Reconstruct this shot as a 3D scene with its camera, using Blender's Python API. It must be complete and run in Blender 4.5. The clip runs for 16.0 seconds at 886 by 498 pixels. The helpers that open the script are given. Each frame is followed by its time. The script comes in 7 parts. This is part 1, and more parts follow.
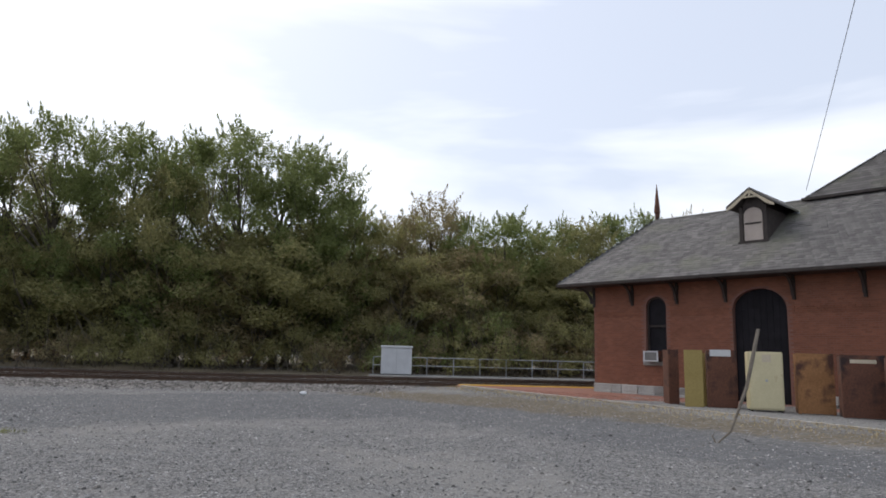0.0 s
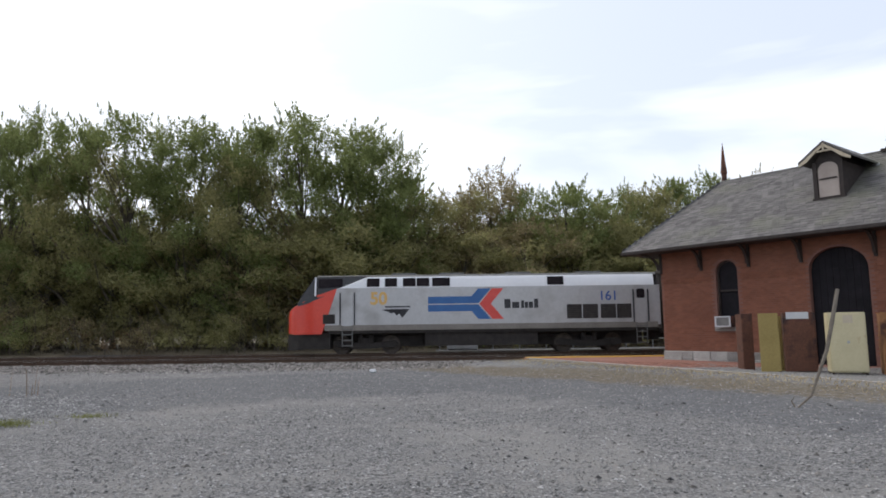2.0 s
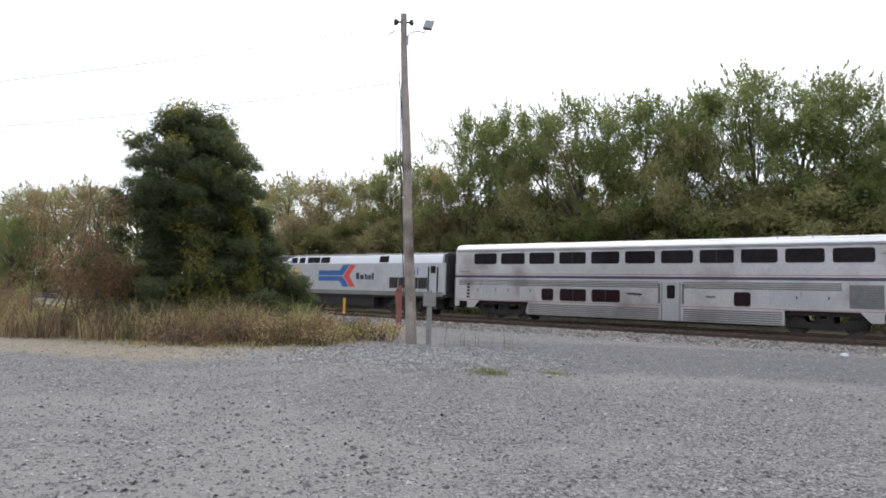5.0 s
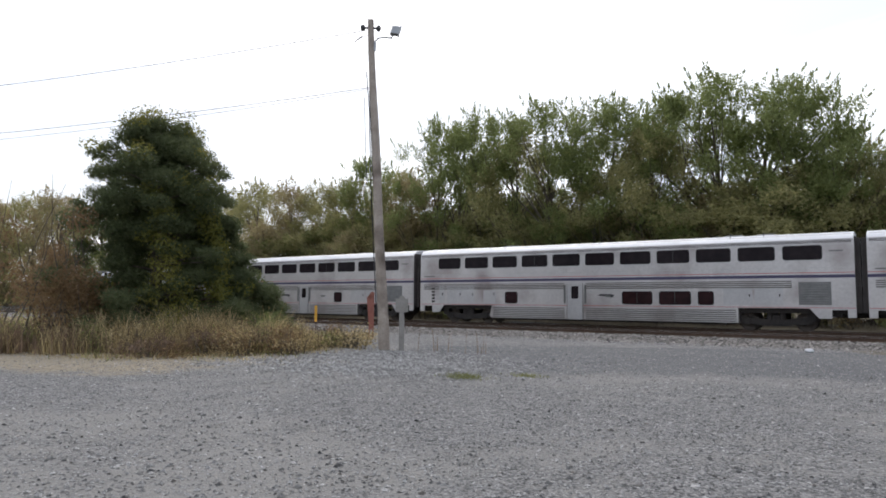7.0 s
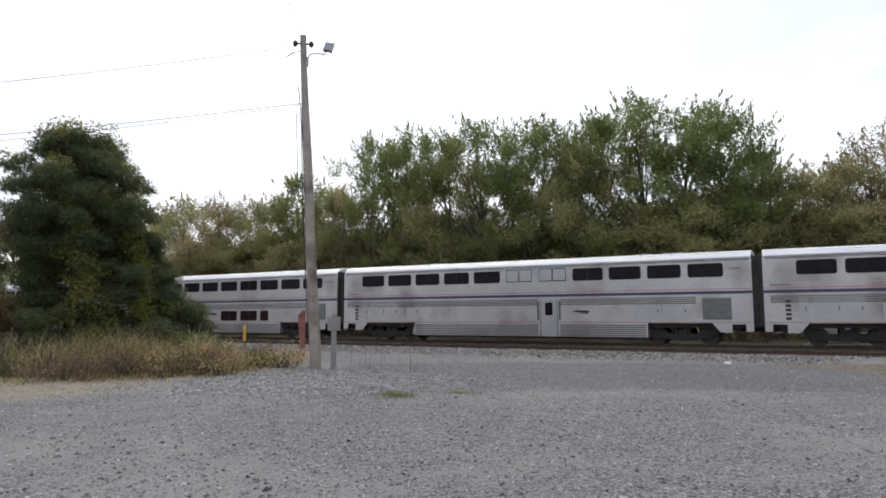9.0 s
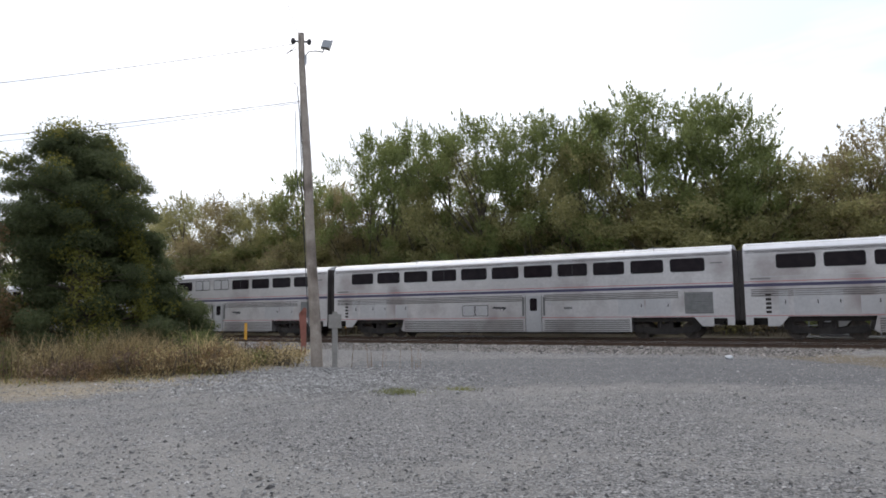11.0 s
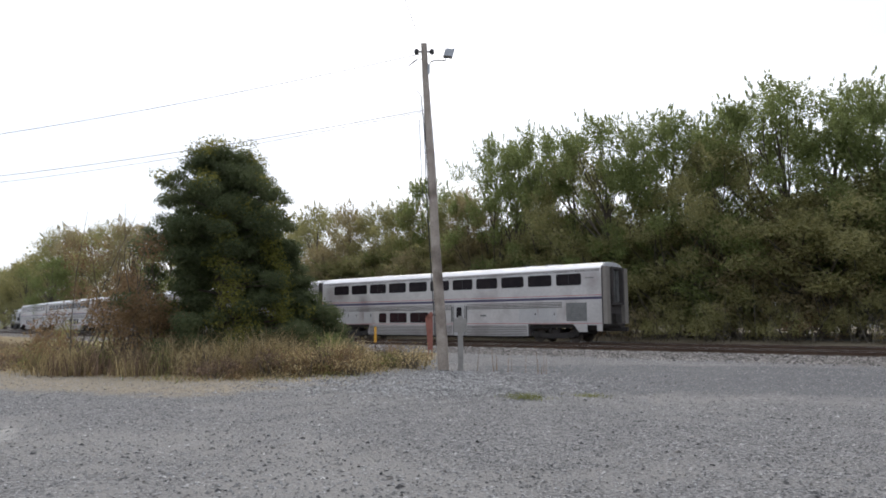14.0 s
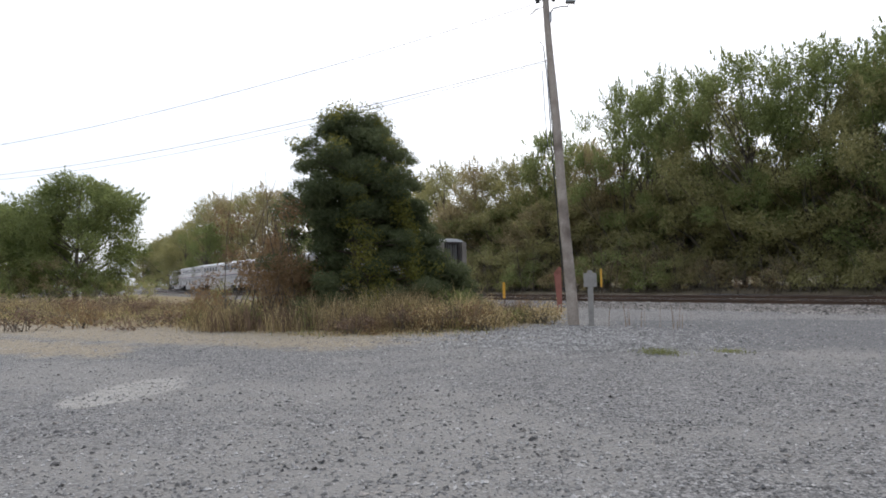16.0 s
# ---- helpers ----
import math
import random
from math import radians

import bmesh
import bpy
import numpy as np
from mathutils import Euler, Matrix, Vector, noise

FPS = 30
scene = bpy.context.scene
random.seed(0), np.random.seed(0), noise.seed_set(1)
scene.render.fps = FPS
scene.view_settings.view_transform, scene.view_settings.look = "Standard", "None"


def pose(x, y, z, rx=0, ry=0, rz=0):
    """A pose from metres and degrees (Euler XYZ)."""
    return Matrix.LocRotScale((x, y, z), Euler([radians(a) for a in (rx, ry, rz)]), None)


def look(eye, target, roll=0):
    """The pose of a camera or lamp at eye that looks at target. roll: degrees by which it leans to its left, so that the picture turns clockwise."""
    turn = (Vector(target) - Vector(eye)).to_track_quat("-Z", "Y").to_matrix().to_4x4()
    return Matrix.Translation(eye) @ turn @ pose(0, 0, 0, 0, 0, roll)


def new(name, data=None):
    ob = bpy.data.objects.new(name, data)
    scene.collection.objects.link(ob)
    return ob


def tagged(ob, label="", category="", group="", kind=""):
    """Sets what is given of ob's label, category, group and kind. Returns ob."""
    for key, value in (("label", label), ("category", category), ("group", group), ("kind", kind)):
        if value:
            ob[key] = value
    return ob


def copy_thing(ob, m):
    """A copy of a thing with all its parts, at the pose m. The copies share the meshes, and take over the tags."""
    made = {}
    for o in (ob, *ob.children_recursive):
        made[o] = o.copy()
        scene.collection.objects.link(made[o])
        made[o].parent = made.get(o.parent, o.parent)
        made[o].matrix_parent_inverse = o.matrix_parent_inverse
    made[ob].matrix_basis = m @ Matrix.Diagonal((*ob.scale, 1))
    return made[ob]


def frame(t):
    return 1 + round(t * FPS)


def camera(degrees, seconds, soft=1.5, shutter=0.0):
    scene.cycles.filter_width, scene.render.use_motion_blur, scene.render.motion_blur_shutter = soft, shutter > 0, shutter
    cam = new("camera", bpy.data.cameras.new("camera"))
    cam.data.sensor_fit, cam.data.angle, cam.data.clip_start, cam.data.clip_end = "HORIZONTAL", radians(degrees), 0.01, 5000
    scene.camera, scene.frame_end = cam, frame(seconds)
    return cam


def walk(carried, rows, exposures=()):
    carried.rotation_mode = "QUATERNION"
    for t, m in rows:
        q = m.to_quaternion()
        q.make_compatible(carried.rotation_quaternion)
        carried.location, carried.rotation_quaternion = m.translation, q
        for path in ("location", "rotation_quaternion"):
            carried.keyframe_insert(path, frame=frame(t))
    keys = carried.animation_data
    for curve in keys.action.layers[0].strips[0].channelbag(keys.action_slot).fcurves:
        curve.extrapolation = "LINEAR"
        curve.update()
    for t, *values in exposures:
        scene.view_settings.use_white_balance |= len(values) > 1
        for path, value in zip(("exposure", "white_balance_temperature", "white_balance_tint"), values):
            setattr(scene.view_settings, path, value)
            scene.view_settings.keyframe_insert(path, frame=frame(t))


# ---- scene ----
# ---------------------------------------------------------------- camera: stands still and pans
cam = camera(66.59, 16.0, soft=1.75)
EYE = 1.6
VIEW = [  # seconds, yaw, pitch, roll
    (0.0, 0.00, 8.86, 1.52), (0.5, 0.12, 8.72, 1.21), (1.0, 0.28, 8.35, 0.54), (1.5, 1.10, 7.89, -0.39),
    (2.0, 5.18, 6.73, -0.72), (2.5, 9.61, 4.86, -1.54), (3.0, 18.93, 3.89, -1.53), (3.5, 25.88, 3.60, -0.97),
    (4.0, 40.80, 4.44, 1.67), (6.3, 42.18, 3.85, 1.68), (6.5, 41.00, 3.98, 1.49), (7.0, 39.51, 4.46, 0.41),
    (7.5, 36.48, 4.88, -0.22), (8.0, 35.58, 5.29, -0.17), (8.5, 34.62, 5.67, -0.29), (9.0, 33.82, 5.95, -0.06),
    (11.5, 33.86, 5.62, -0.68), (12.0, 33.90, 5.60, -0.51), (12.5, 33.61, 5.65, -0.30), (13.0, 33.59, 5.78, -0.24),
    (13.5, 35.60, 6.01, -0.05), (14.0, 44.38, 6.12, -0.31), (14.5, 52.47, 2.23, 0.44), (15.0, 53.53, 2.55, -0.35),
    (15.5, 54.67, 2.58, -1.20), (16.0, 55.18, 2.54, -1.26)]


def view_pose(yaw, pitch, roll):
    ya, pi_ = radians(yaw), radians(pitch)
    ahead = Vector((-math.sin(ya) * math.cos(pi_), math.cos(ya) * math.cos(pi_), math.sin(pi_)))
    eye = Vector((0, 0, EYE))
    return look(eye, eye + ahead * 10, roll)


walk(cam, [(t, view_pose(y, p, r)) for t, y, p, r in VIEW],
     exposures=[(0.0, 0.20), (1.5, 0.25), (2.5, 0.49), (3.0, 0.69), (3.5, 0.73), (4.2, 0.75), (6.5, 0.45), (9.0, 0.39), (13.0, 0.39), (14.5, 0.45), (16.0, 0.45)])

# ---------------------------------------------------------------- light: bright overcast
world = bpy.data.worlds.new("overcast")
scene.world = world
world.use_nodes = True
wn, wl = world.node_tree.nodes, world.node_tree.links
wn.clear()
w_out, w_bg, w_cloud = wn.new("ShaderNodeOutputWorld"), wn.new("ShaderNodeBackground"), wn.new("ShaderNodeBackground")
w_add = wn.new("ShaderNodeAddShader")
sky = wn.new("ShaderNodeTexSky")
sky.sky_type, sky.sun_disc = "NISHITA", False
SUN_EL, SUN_AZ = radians(52), radians(-50)
sky.sun_elevation, sky.sun_rotation = SUN_EL, SUN_AZ
sky.dust_density = 4.0
w_bg.inputs["Strength"].default_value = 0.05
wl.new(sky.outputs[0], w_bg.inputs[0])
w_co, w_map, w_noise, w_ramp = wn.new("ShaderNodeTexCoord"), wn.new("ShaderNodeMapping"), wn.new("ShaderNodeTexNoise"), wn.new("ShaderNodeValToRGB")
w_map.inputs["Scale"].default_value = (0.9, 0.9, 3.6)
w_noise.inputs["Scale"].default_value, w_noise.inputs["Detail"].default_value = 1.6, 5.0
w_noise.inputs["Distortion"].default_value = 0.3
w_ramp.color_ramp.elements[0].position, w_ramp.color_ramp.elements[0].color = 0.42, (0.56, 0.60, 0.69, 1)
w_ramp.color_ramp.elements[1].position, w_ramp.color_ramp.elements[1].color = 0.62, (0.95, 0.95, 0.96, 1)
w_cloud.inputs["Strength"].default_value = 0.90
wl.new(w_co.outputs["Generated"], w_map.inputs[0])
wl.new(w_map.outputs[0], w_noise.inputs["Vector"])
# the veiled sun brightens the cloud on its side of the sky
w_dot, w_glow, w_sum = wn.new("ShaderNodeVectorMath"), wn.new("ShaderNodeMapRange"), wn.new("ShaderNodeMath")
w_dot.operation = "DOT_PRODUCT"
w_dot.inputs[1].default_value = (math.sin(SUN_AZ) * math.cos(SUN_EL), math.cos(SUN_AZ) * math.cos(SUN_EL), math.sin(SUN_EL))
w_glow.inputs["From Min"].default_value, w_glow.inputs["From Max"].default_value = 0.55, 0.84
w_glow.inputs["To Min"].default_value, w_glow.inputs["To Max"].default_value = -0.10, 0.0
wl.new(w_co.outputs["Generated"], w_dot.inputs[0])
wl.new(w_dot.outputs["Value"], w_glow.inputs[0])
wl.new(w_noise.outputs[0], w_sum.inputs[0])
wl.new(w_glow.outputs[0], w_sum.inputs[1])
wl.new(w_sum.outputs[0], w_ramp.inputs[0])
wl.new(w_ramp.outputs[0], w_cloud.inputs[0])
wl.new(w_bg.outputs[0], w_add.inputs[0])
wl.new(w_cloud.outputs[0], w_add.inputs[1])
wl.new(w_add.outputs[0], w_out.inputs[0])

sun = new("sun", bpy.data.lights.new("sun", "SUN"))
sun.data.energy, sun.data.angle, sun.data.color = 0.7, radians(25), (1.0, 0.96, 0.9)
sun.matrix_world = look((0, 0, 60), Vector((0, 0, 60)) - Vector((math.sin(SUN_AZ) * math.cos(SUN_EL), math.cos(SUN_AZ) * math.cos(SUN_EL), math.sin(SUN_EL))))

# ---------------------------------------------------------------- materials
def material(name, low, high, rough=0.8, metal=0.0, scale=3.0, fine=40.0, bump=0.3, bump_size=0.01, per=None, stain=None, stain_scale=0.4,
             stain_low=0.5, stain_high=0.65, translucent=0.0, coat=0.0, emit=None, spec=0.5, vary=0.4):
    """Two scales of noise between two colours, an optional stain, an optional tint per island or per object, and a fine relief."""
    m = bpy.data.materials.new(name)
    m.use_nodes = True
    n, l = m.node_tree.nodes, m.node_tree.links
    b = n["Principled BSDF"]
    co = n.new("ShaderNodeTexCoord")
    a, f = n.new("ShaderNodeTexNoise"), n.new("ShaderNodeTexNoise")
    a.inputs["Scale"].default_value, a.inputs["Detail"].default_value = scale, 4
    f.inputs["Scale"].default_value, f.inputs["Detail"].default_value = fine, 3
    for t in (a, f):
        l.new(co.outputs["Object"], t.inputs["Vector"])
    mix = n.new("ShaderNodeMath")
    mix.operation = "MULTIPLY_ADD"
    mix.inputs[1].default_value = 0.45
    half = n.new("ShaderNodeMath")
    half.operation = "MULTIPLY"
    half.inputs[1].default_value = 0.55
    l.new(a.outputs[0], half.inputs[0])
    l.new(f.outputs[0], mix.inputs[0])
    l.new(half.outputs[0], mix.inputs[2])
    ramp = n.new("ShaderNodeValToRGB")
    ramp.color_ramp.elements[0].position, ramp.color_ramp.elements[1].position = 0.33, 0.67
    ramp.color_ramp.elements[0].color, ramp.color_ramp.elements[1].color = (*low, 1), (*high, 1)
    l.new(mix.outputs[0], ramp.inputs[0])
    col = ramp.outputs[0]
    if per:
        src = n.new("ShaderNodeNewGeometry").outputs["Random Per Island"] if per == "island" else n.new("ShaderNodeObjectInfo").outputs["Random"]
        hs, mr = n.new("ShaderNodeHueSaturation"), n.new("ShaderNodeMapRange")
        mr.inputs["To Min"].default_value, mr.inputs["To Max"].default_value = 1 - vary, 1 + vary
        l.new(src, mr.inputs[0])
        l.new(mr.outputs[0], hs.inputs["Value"])
        l.new(col, hs.inputs["Color"])
        col = hs.outputs[0]
    if stain:
        s, sr, mx = n.new("ShaderNodeTexNoise"), n.new("ShaderNodeMapRange"), n.new("ShaderNodeMix")
        s.inputs["Scale"].default_value, s.inputs["Detail"].default_value = stain_scale, 6
        l.new(co.outputs["Object"], s.inputs["Vector"])
        sr.inputs["From Min"].default_value, sr.inputs["From Max"].default_value = stain_low, stain_high
        l.new(s.outputs[0], sr.inputs[0])
        mx.data_type = "RGBA"
        l.new(sr.outputs[0], mx.inputs["Factor"])
        l.new(col, mx.inputs[6])
        mx.inputs[7].default_value = (*stain, 1)
        col = mx.outputs[2]
    l.new(col, b.inputs["Base Color"])
    b.inputs["Roughness"].default_value, b.inputs["Metallic"].default_value = rough, metal
    b.inputs["Specular IOR Level"].default_value = spec
    b.inputs["Coat Weight"].default_value = coat
    if emit:
        b.inputs["Emission Color"].default_value, b.inputs["Emission Strength"].default_value = (*emit[:3], 1), emit[3]
    if bump:
        bp = n.new("ShaderNodeBump")
        bp.inputs["Strength"].default_value, bp.inputs["Distance"].default_value = bump, bump_size
        l.new(f.outputs[0], bp.inputs["Height"])
        l.new(bp.outputs[0], b.inputs["Normal"])
    if translucent:
        tr, ms, out = n.new("ShaderNodeBsdfTranslucent"), n.new("ShaderNodeMixShader"), n["Material Output"]
        l.new(col, tr.inputs[0])
        ms.inputs[0].default_value = translucent
        l.new(b.outputs[0], ms.inputs[1])
        l.new(tr.outputs[0], ms.inputs[2])
        l.new(ms.outputs[0], out.inputs[0])
    return m


def stone_bed(name, low, high, worn, sizes, worn_scale=0.16, worn_low=0.45, worn_high=0.66, bump=0.9, depth=0.02):
    """Packed crushed stone: two sizes of cells, each stone with its own grey, and wide worn, finer tracks."""
    m = bpy.data.materials.new(name)
    m.use_nodes = True
    n, l = m.node_tree.nodes, m.node_tree.links
    b = n["Principled BSDF"]
    co = n.new("ShaderNodeTexCoord")
    cells, vals = [], []
    for size in sizes:
        v = n.new("ShaderNodeTexVoronoi")
        v.inputs["Scale"].default_value = 1 / size
        l.new(co.outputs["Object"], v.inputs["Vector"])
        sep = n.new("ShaderNodeSeparateColor")
        l.new(v.outputs["Color"], sep.inputs[0])
        cells.append(v)
        vals.append(sep.outputs[0])
    pick = n.new("ShaderNodeMix")
    pick.inputs["Factor"].default_value = 0.45
    l.new(vals[0], pick.inputs[2])
    l.new(vals[1], pick.inputs[3])
    ramp = n.new("ShaderNodeValToRGB")
    ramp.color_ramp.elements[0].position, ramp.color_ramp.elements[1].position = 0.12, 0.88
    ramp.color_ramp.elements[0].color, ramp.color_ramp.elements[1].color = (*low, 1), (*high, 1)
    l.new(pick.outputs[0], ramp.inputs[0])
    wide, mid, add, mr, mx = n.new("ShaderNodeTexNoise"), n.new("ShaderNodeTexNoise"), n.new("ShaderNodeMath"), n.new("ShaderNodeMapRange"), n.new("ShaderNodeMix")
    wide.inputs["Scale"].default_value, wide.inputs["Detail"].default_value = worn_scale, 5
    mid.inputs["Scale"].default_value, mid.inputs["Detail"].default_value = worn_scale * 9, 4
    add.operation = "MULTIPLY_ADD"
    add.inputs[1].default_value = 0.35
    for t in (wide, mid):
        l.new(co.outputs["Object"], t.inputs["Vector"])
    l.new(mid.outputs[0], add.inputs[0])
    l.new(wide.outputs[0], add.inputs[2])
    mr.inputs["From Min"].default_value, mr.inputs["From Max"].default_value = worn_low + 0.17, worn_high + 0.17
    mr.inputs["To Max"].default_value = 0.85
    l.new(add.outputs[0], mr.inputs[0])
    mx.data_type = "RGBA"
    l.new(mr.outputs[0], mx.inputs["Factor"])
    l.new(ramp.outputs[0], mx.inputs[6])
    mx.inputs[7].default_value = (*worn, 1)
    l.new(mx.outputs[2], b.inputs["Base Color"])
    b.inputs["Roughness"].default_value, b.inputs["Specular IOR Level"].default_value = 0.95, 0.2
    bp = n.new("ShaderNodeBump")
    bp.invert = True
    bp.inputs["Strength"].default_value, bp.inputs["Distance"].default_value = bump, depth
    l.new(cells[0].outputs["Distance"], bp.inputs["Height"])
    l.new(bp.outputs[0], b.inputs["Normal"])
    return m


M_GRAVEL = stone_bed("gravel", (0.048, 0.048, 0.049), (0.285, 0.281, 0.275), (0.225, 0.219, 0.207), (0.034, 0.014), 0.17, 0.47, 0.60)


def earth_over(m, layers):
    """Lets patches of earth show in a stone bed: each layer is a share stored on the mesh, broken up by noise, and two colours."""
    n, l = m.node_tree.nodes, m.node_tree.links
    b = n["Principled BSDF"]
    co = n.new("ShaderNodeTexCoord")
    col = b.inputs["Base Color"].links[0].from_socket
    for k, (share, low, high, cover) in enumerate(layers):
        at = n.new("ShaderNodeAttribute")
        at.attribute_name = share
        last = at.outputs["Fac"]
        for scale, amount in ((0.9, 0.75), (5.0, 0.5), (38.0, 0.45)):
            t, f = n.new("ShaderNodeTexNoise"), n.new("ShaderNodeMath")
            t.inputs["Scale"].default_value, t.inputs["Detail"].default_value = scale * (1 + 0.13 * k), 3
            l.new(co.outputs["Object"], t.inputs["Vector"])
            f.operation = "MULTIPLY_ADD"
            f.inputs[1].default_value = amount
            l.new(t.outputs[0], f.inputs[0])
            l.new(last, f.inputs[2])
            last = f.outputs[0]
        mr, grain, ramp, mx = n.new("ShaderNodeMapRange"), n.new("ShaderNodeTexNoise"), n.new("ShaderNodeValToRGB"), n.new("ShaderNodeMix")
        mr.interpolation_type = "SMOOTHSTEP"
        mr.inputs["From Min"].default_value, mr.inputs["From Max"].default_value, mr.inputs["To Max"].default_value = 1.16, 1.5, cover
        l.new(last, mr.inputs[0])
        grain.inputs["Scale"].default_value, grain.inputs["Detail"].default_value = 7.0, 6
        l.new(co.outputs["Object"], grain.inputs["Vector"])
        ramp.color_ramp.elements[0].position, ramp.color_ramp.elements[1].position = 0.35, 0.65
        ramp.color_ramp.elements[0].color, ramp.color_ramp.elements[1].color = (*low, 1), (*high, 1)
        l.new(grain.outputs[0], ramp.inputs[0])
        mx.data_type = "RGBA"
        l.new(mr.outputs[0], mx.inputs["Factor"])
        l.new(col, mx.inputs[6])
        l.new(ramp.outputs[0], mx.inputs[7])
        col = mx.outputs[2]
    l.new(col, b.inputs["Base Color"])


earth_over(M_GRAVEL, (("dark", (0.082, 0.084, 0.089), (0.14, 0.142, 0.148), 0.75), ("dirt", (0.225, 0.188, 0.132), (0.33, 0.285, 0.21), 0.9), ("pale", (0.27, 0.262, 0.24), (0.35, 0.34, 0.32), 0.92),
                      ("weed", (0.10, 0.08, 0.052), (0.19, 0.155, 0.105), 0.85), ("soil", (0.18, 0.14, 0.078), (0.31, 0.25, 0.145), 0.95)))
M_STONE = material("crushed_stone", (0.15, 0.147, 0.142), (0.34, 0.332, 0.32), 0.9, scale=2, fine=60, per="island", vary=0.6)
M_STONE_DARK = material("dark_stone", (0.035, 0.035, 0.037), (0.085, 0.083, 0.082), 0.9, scale=2, fine=60, per="island")
M_BALLAST = stone_bed("ballast", (0.03, 0.027, 0.025), (0.24, 0.225, 0.205), (0.10, 0.088, 0.076), (0.085, 0.04), 0.5, 0.5, 0.7, 1.0, 0.05)
M_BALLAST_STONE = material("ballast_stone", (0.11, 0.10, 0.09), (0.27, 0.25, 0.23), 0.9, scale=2, fine=50, per="island", vary=0.8)
M_WOODFLOOR = material("leaf_litter", (0.10, 0.08, 0.05), (0.2, 0.165, 0.11), 0.95, scale=0.5, fine=9, bump=0.7, bump_size=0.04)
M_RAIL = material("rusty_rail", (0.05, 0.032, 0.022), (0.12, 0.075, 0.05), 0.6, 0.4, scale=3, fine=60)
M_RAILTOP = material("rail_head", (0.28, 0.27, 0.26), (0.42, 0.41, 0.40), 0.35, 0.9, scale=2, fine=40)
M_TIE = material("timber_tie", (0.045, 0.035, 0.028), (0.13, 0.11, 0.09), 0.95, scale=3, fine=30, bump=0.8, per="object")
M_ASPHALT = material("asphalt", (0.10, 0.10, 0.105), (0.19, 0.19, 0.19), 0.95, scale=0.6, fine=50, bump=0.5)
M_PAVER = material("brick_paver", (0.17, 0.065, 0.043), (0.28, 0.125, 0.086), 0.9, scale=2, fine=30, per="island")
M_PAVERBED = material("paver_bed", (0.2, 0.09, 0.065), (0.3, 0.14, 0.1), 0.95, scale=2, fine=40)
M_CURB = material("curb_concrete", (0.32, 0.30, 0.27), (0.45, 0.43, 0.40), 0.9, scale=2, fine=30, bump=0.4)
M_YELLOW = material("yellow_tactile", (0.52, 0.30, 0.035), (0.65, 0.39, 0.055), 0.8, scale=2, fine=60, bump=0.6)
M_BRICK = material("red_brick", (0.175, 0.066, 0.038), (0.26, 0.106, 0.062), 0.9, scale=0.8, fine=40, bump=0.3, per="object", vary=0.13)
M_BRICKS = material("red_brick_rest", (0.175, 0.066, 0.038), (0.26, 0.106, 0.062), 0.9, scale=0.8, fine=40, bump=0.3, per="island", vary=0.13)
M_MORTAR = material("mortar", (0.17, 0.085, 0.065), (0.25, 0.13, 0.10), 0.95, scale=3, fine=60)
M_BASE = material("stone_base", (0.26, 0.25, 0.23), (0.46, 0.45, 0.42), 0.9, scale=1.2, fine=20, bump=0.8, bump_size=0.03, per="object")
M_SLATE = material("slate", (0.078, 0.073, 0.070), (0.155, 0.145, 0.138), 0.8, scale=2, fine=30, bump=0.3, per="island", vary=0.3, stain=(0.125, 0.125, 0.09), stain_scale=0.5, stain_low=0.55, stain_high=0.75)
M_SLATE_PIECE = material("slate_piece", (0.078, 0.073, 0.070), (0.155, 0.145, 0.138), 0.8, scale=2, fine=30, bump=0.3, per="object", vary=0.3, stain=(0.125, 0.125, 0.09), stain_scale=0.5, stain_low=0.55, stain_high=0.75)
M_DARKWOOD = material("dark_trim", (0.018, 0.013, 0.011), (0.05, 0.036, 0.03), 0.7, scale=4, fine=40)
M_DARKDOOR = material("black_door", (0.009, 0.008, 0.010), (0.02, 0.018, 0.022), 0.75, scale=3, fine=30, spec=0.2)
M_TRIM = material("cream_trim", (0.42, 0.36, 0.26), (0.58, 0.50, 0.38), 0.8, scale=3, fine=40)
M_BOARD = material("window_board", (0.36, 0.30, 0.26), (0.50, 0.43, 0.38), 0.85, scale=2, fine=30)
M_WHITE = material("white_paint", (0.46, 0.47, 0.48), (0.58, 0.59, 0.6), 0.6, scale=2, fine=40, bump=0.1)
M_CREAM = material("cream_enamel", (0.50, 0.445, 0.27), (0.6, 0.535, 0.34), 0.5, scale=2, fine=30, bump=0.1, stain=(0.4, 0.3, 0.16), stain_scale=2.5, stain_low=0.62, stain_high=0.72)
M_PLY = material("weathered_plywood", (0.20, 0.095, 0.035), (0.36, 0.18, 0.075), 0.85, scale=1.5, fine=18, bump=0.4, stain=(0.07, 0.03, 0.02), stain_scale=1.6, stain_low=0.5, stain_high=0.62)
M_PLYDARK = material("dark_plywood", (0.07, 0.03, 0.02), (0.17, 0.07, 0.04), 0.85, scale=1.5, fine=18, bump=0.4, stain=(0.03, 0.017, 0.015), stain_scale=1.4, stain_low=0.5, stain_high=0.62)
M_OLIVE = material("olive_panel", (0.25, 0.185, 0.055), (0.33, 0.25, 0.085), 0.7, scale=1.5, fine=20)
M_GALV = material("galvanized", (0.30, 0.31, 0.32), (0.44, 0.45, 0.46), 0.5, 0.6, scale=5, fine=50)
M_POLE = material("weathered_pole", (0.24, 0.20, 0.165), (0.43, 0.375, 0.32), 0.9, scale=2, fine=24, bump=0.7, stain=(0.14, 0.11, 0.09), stain_scale=0.9)
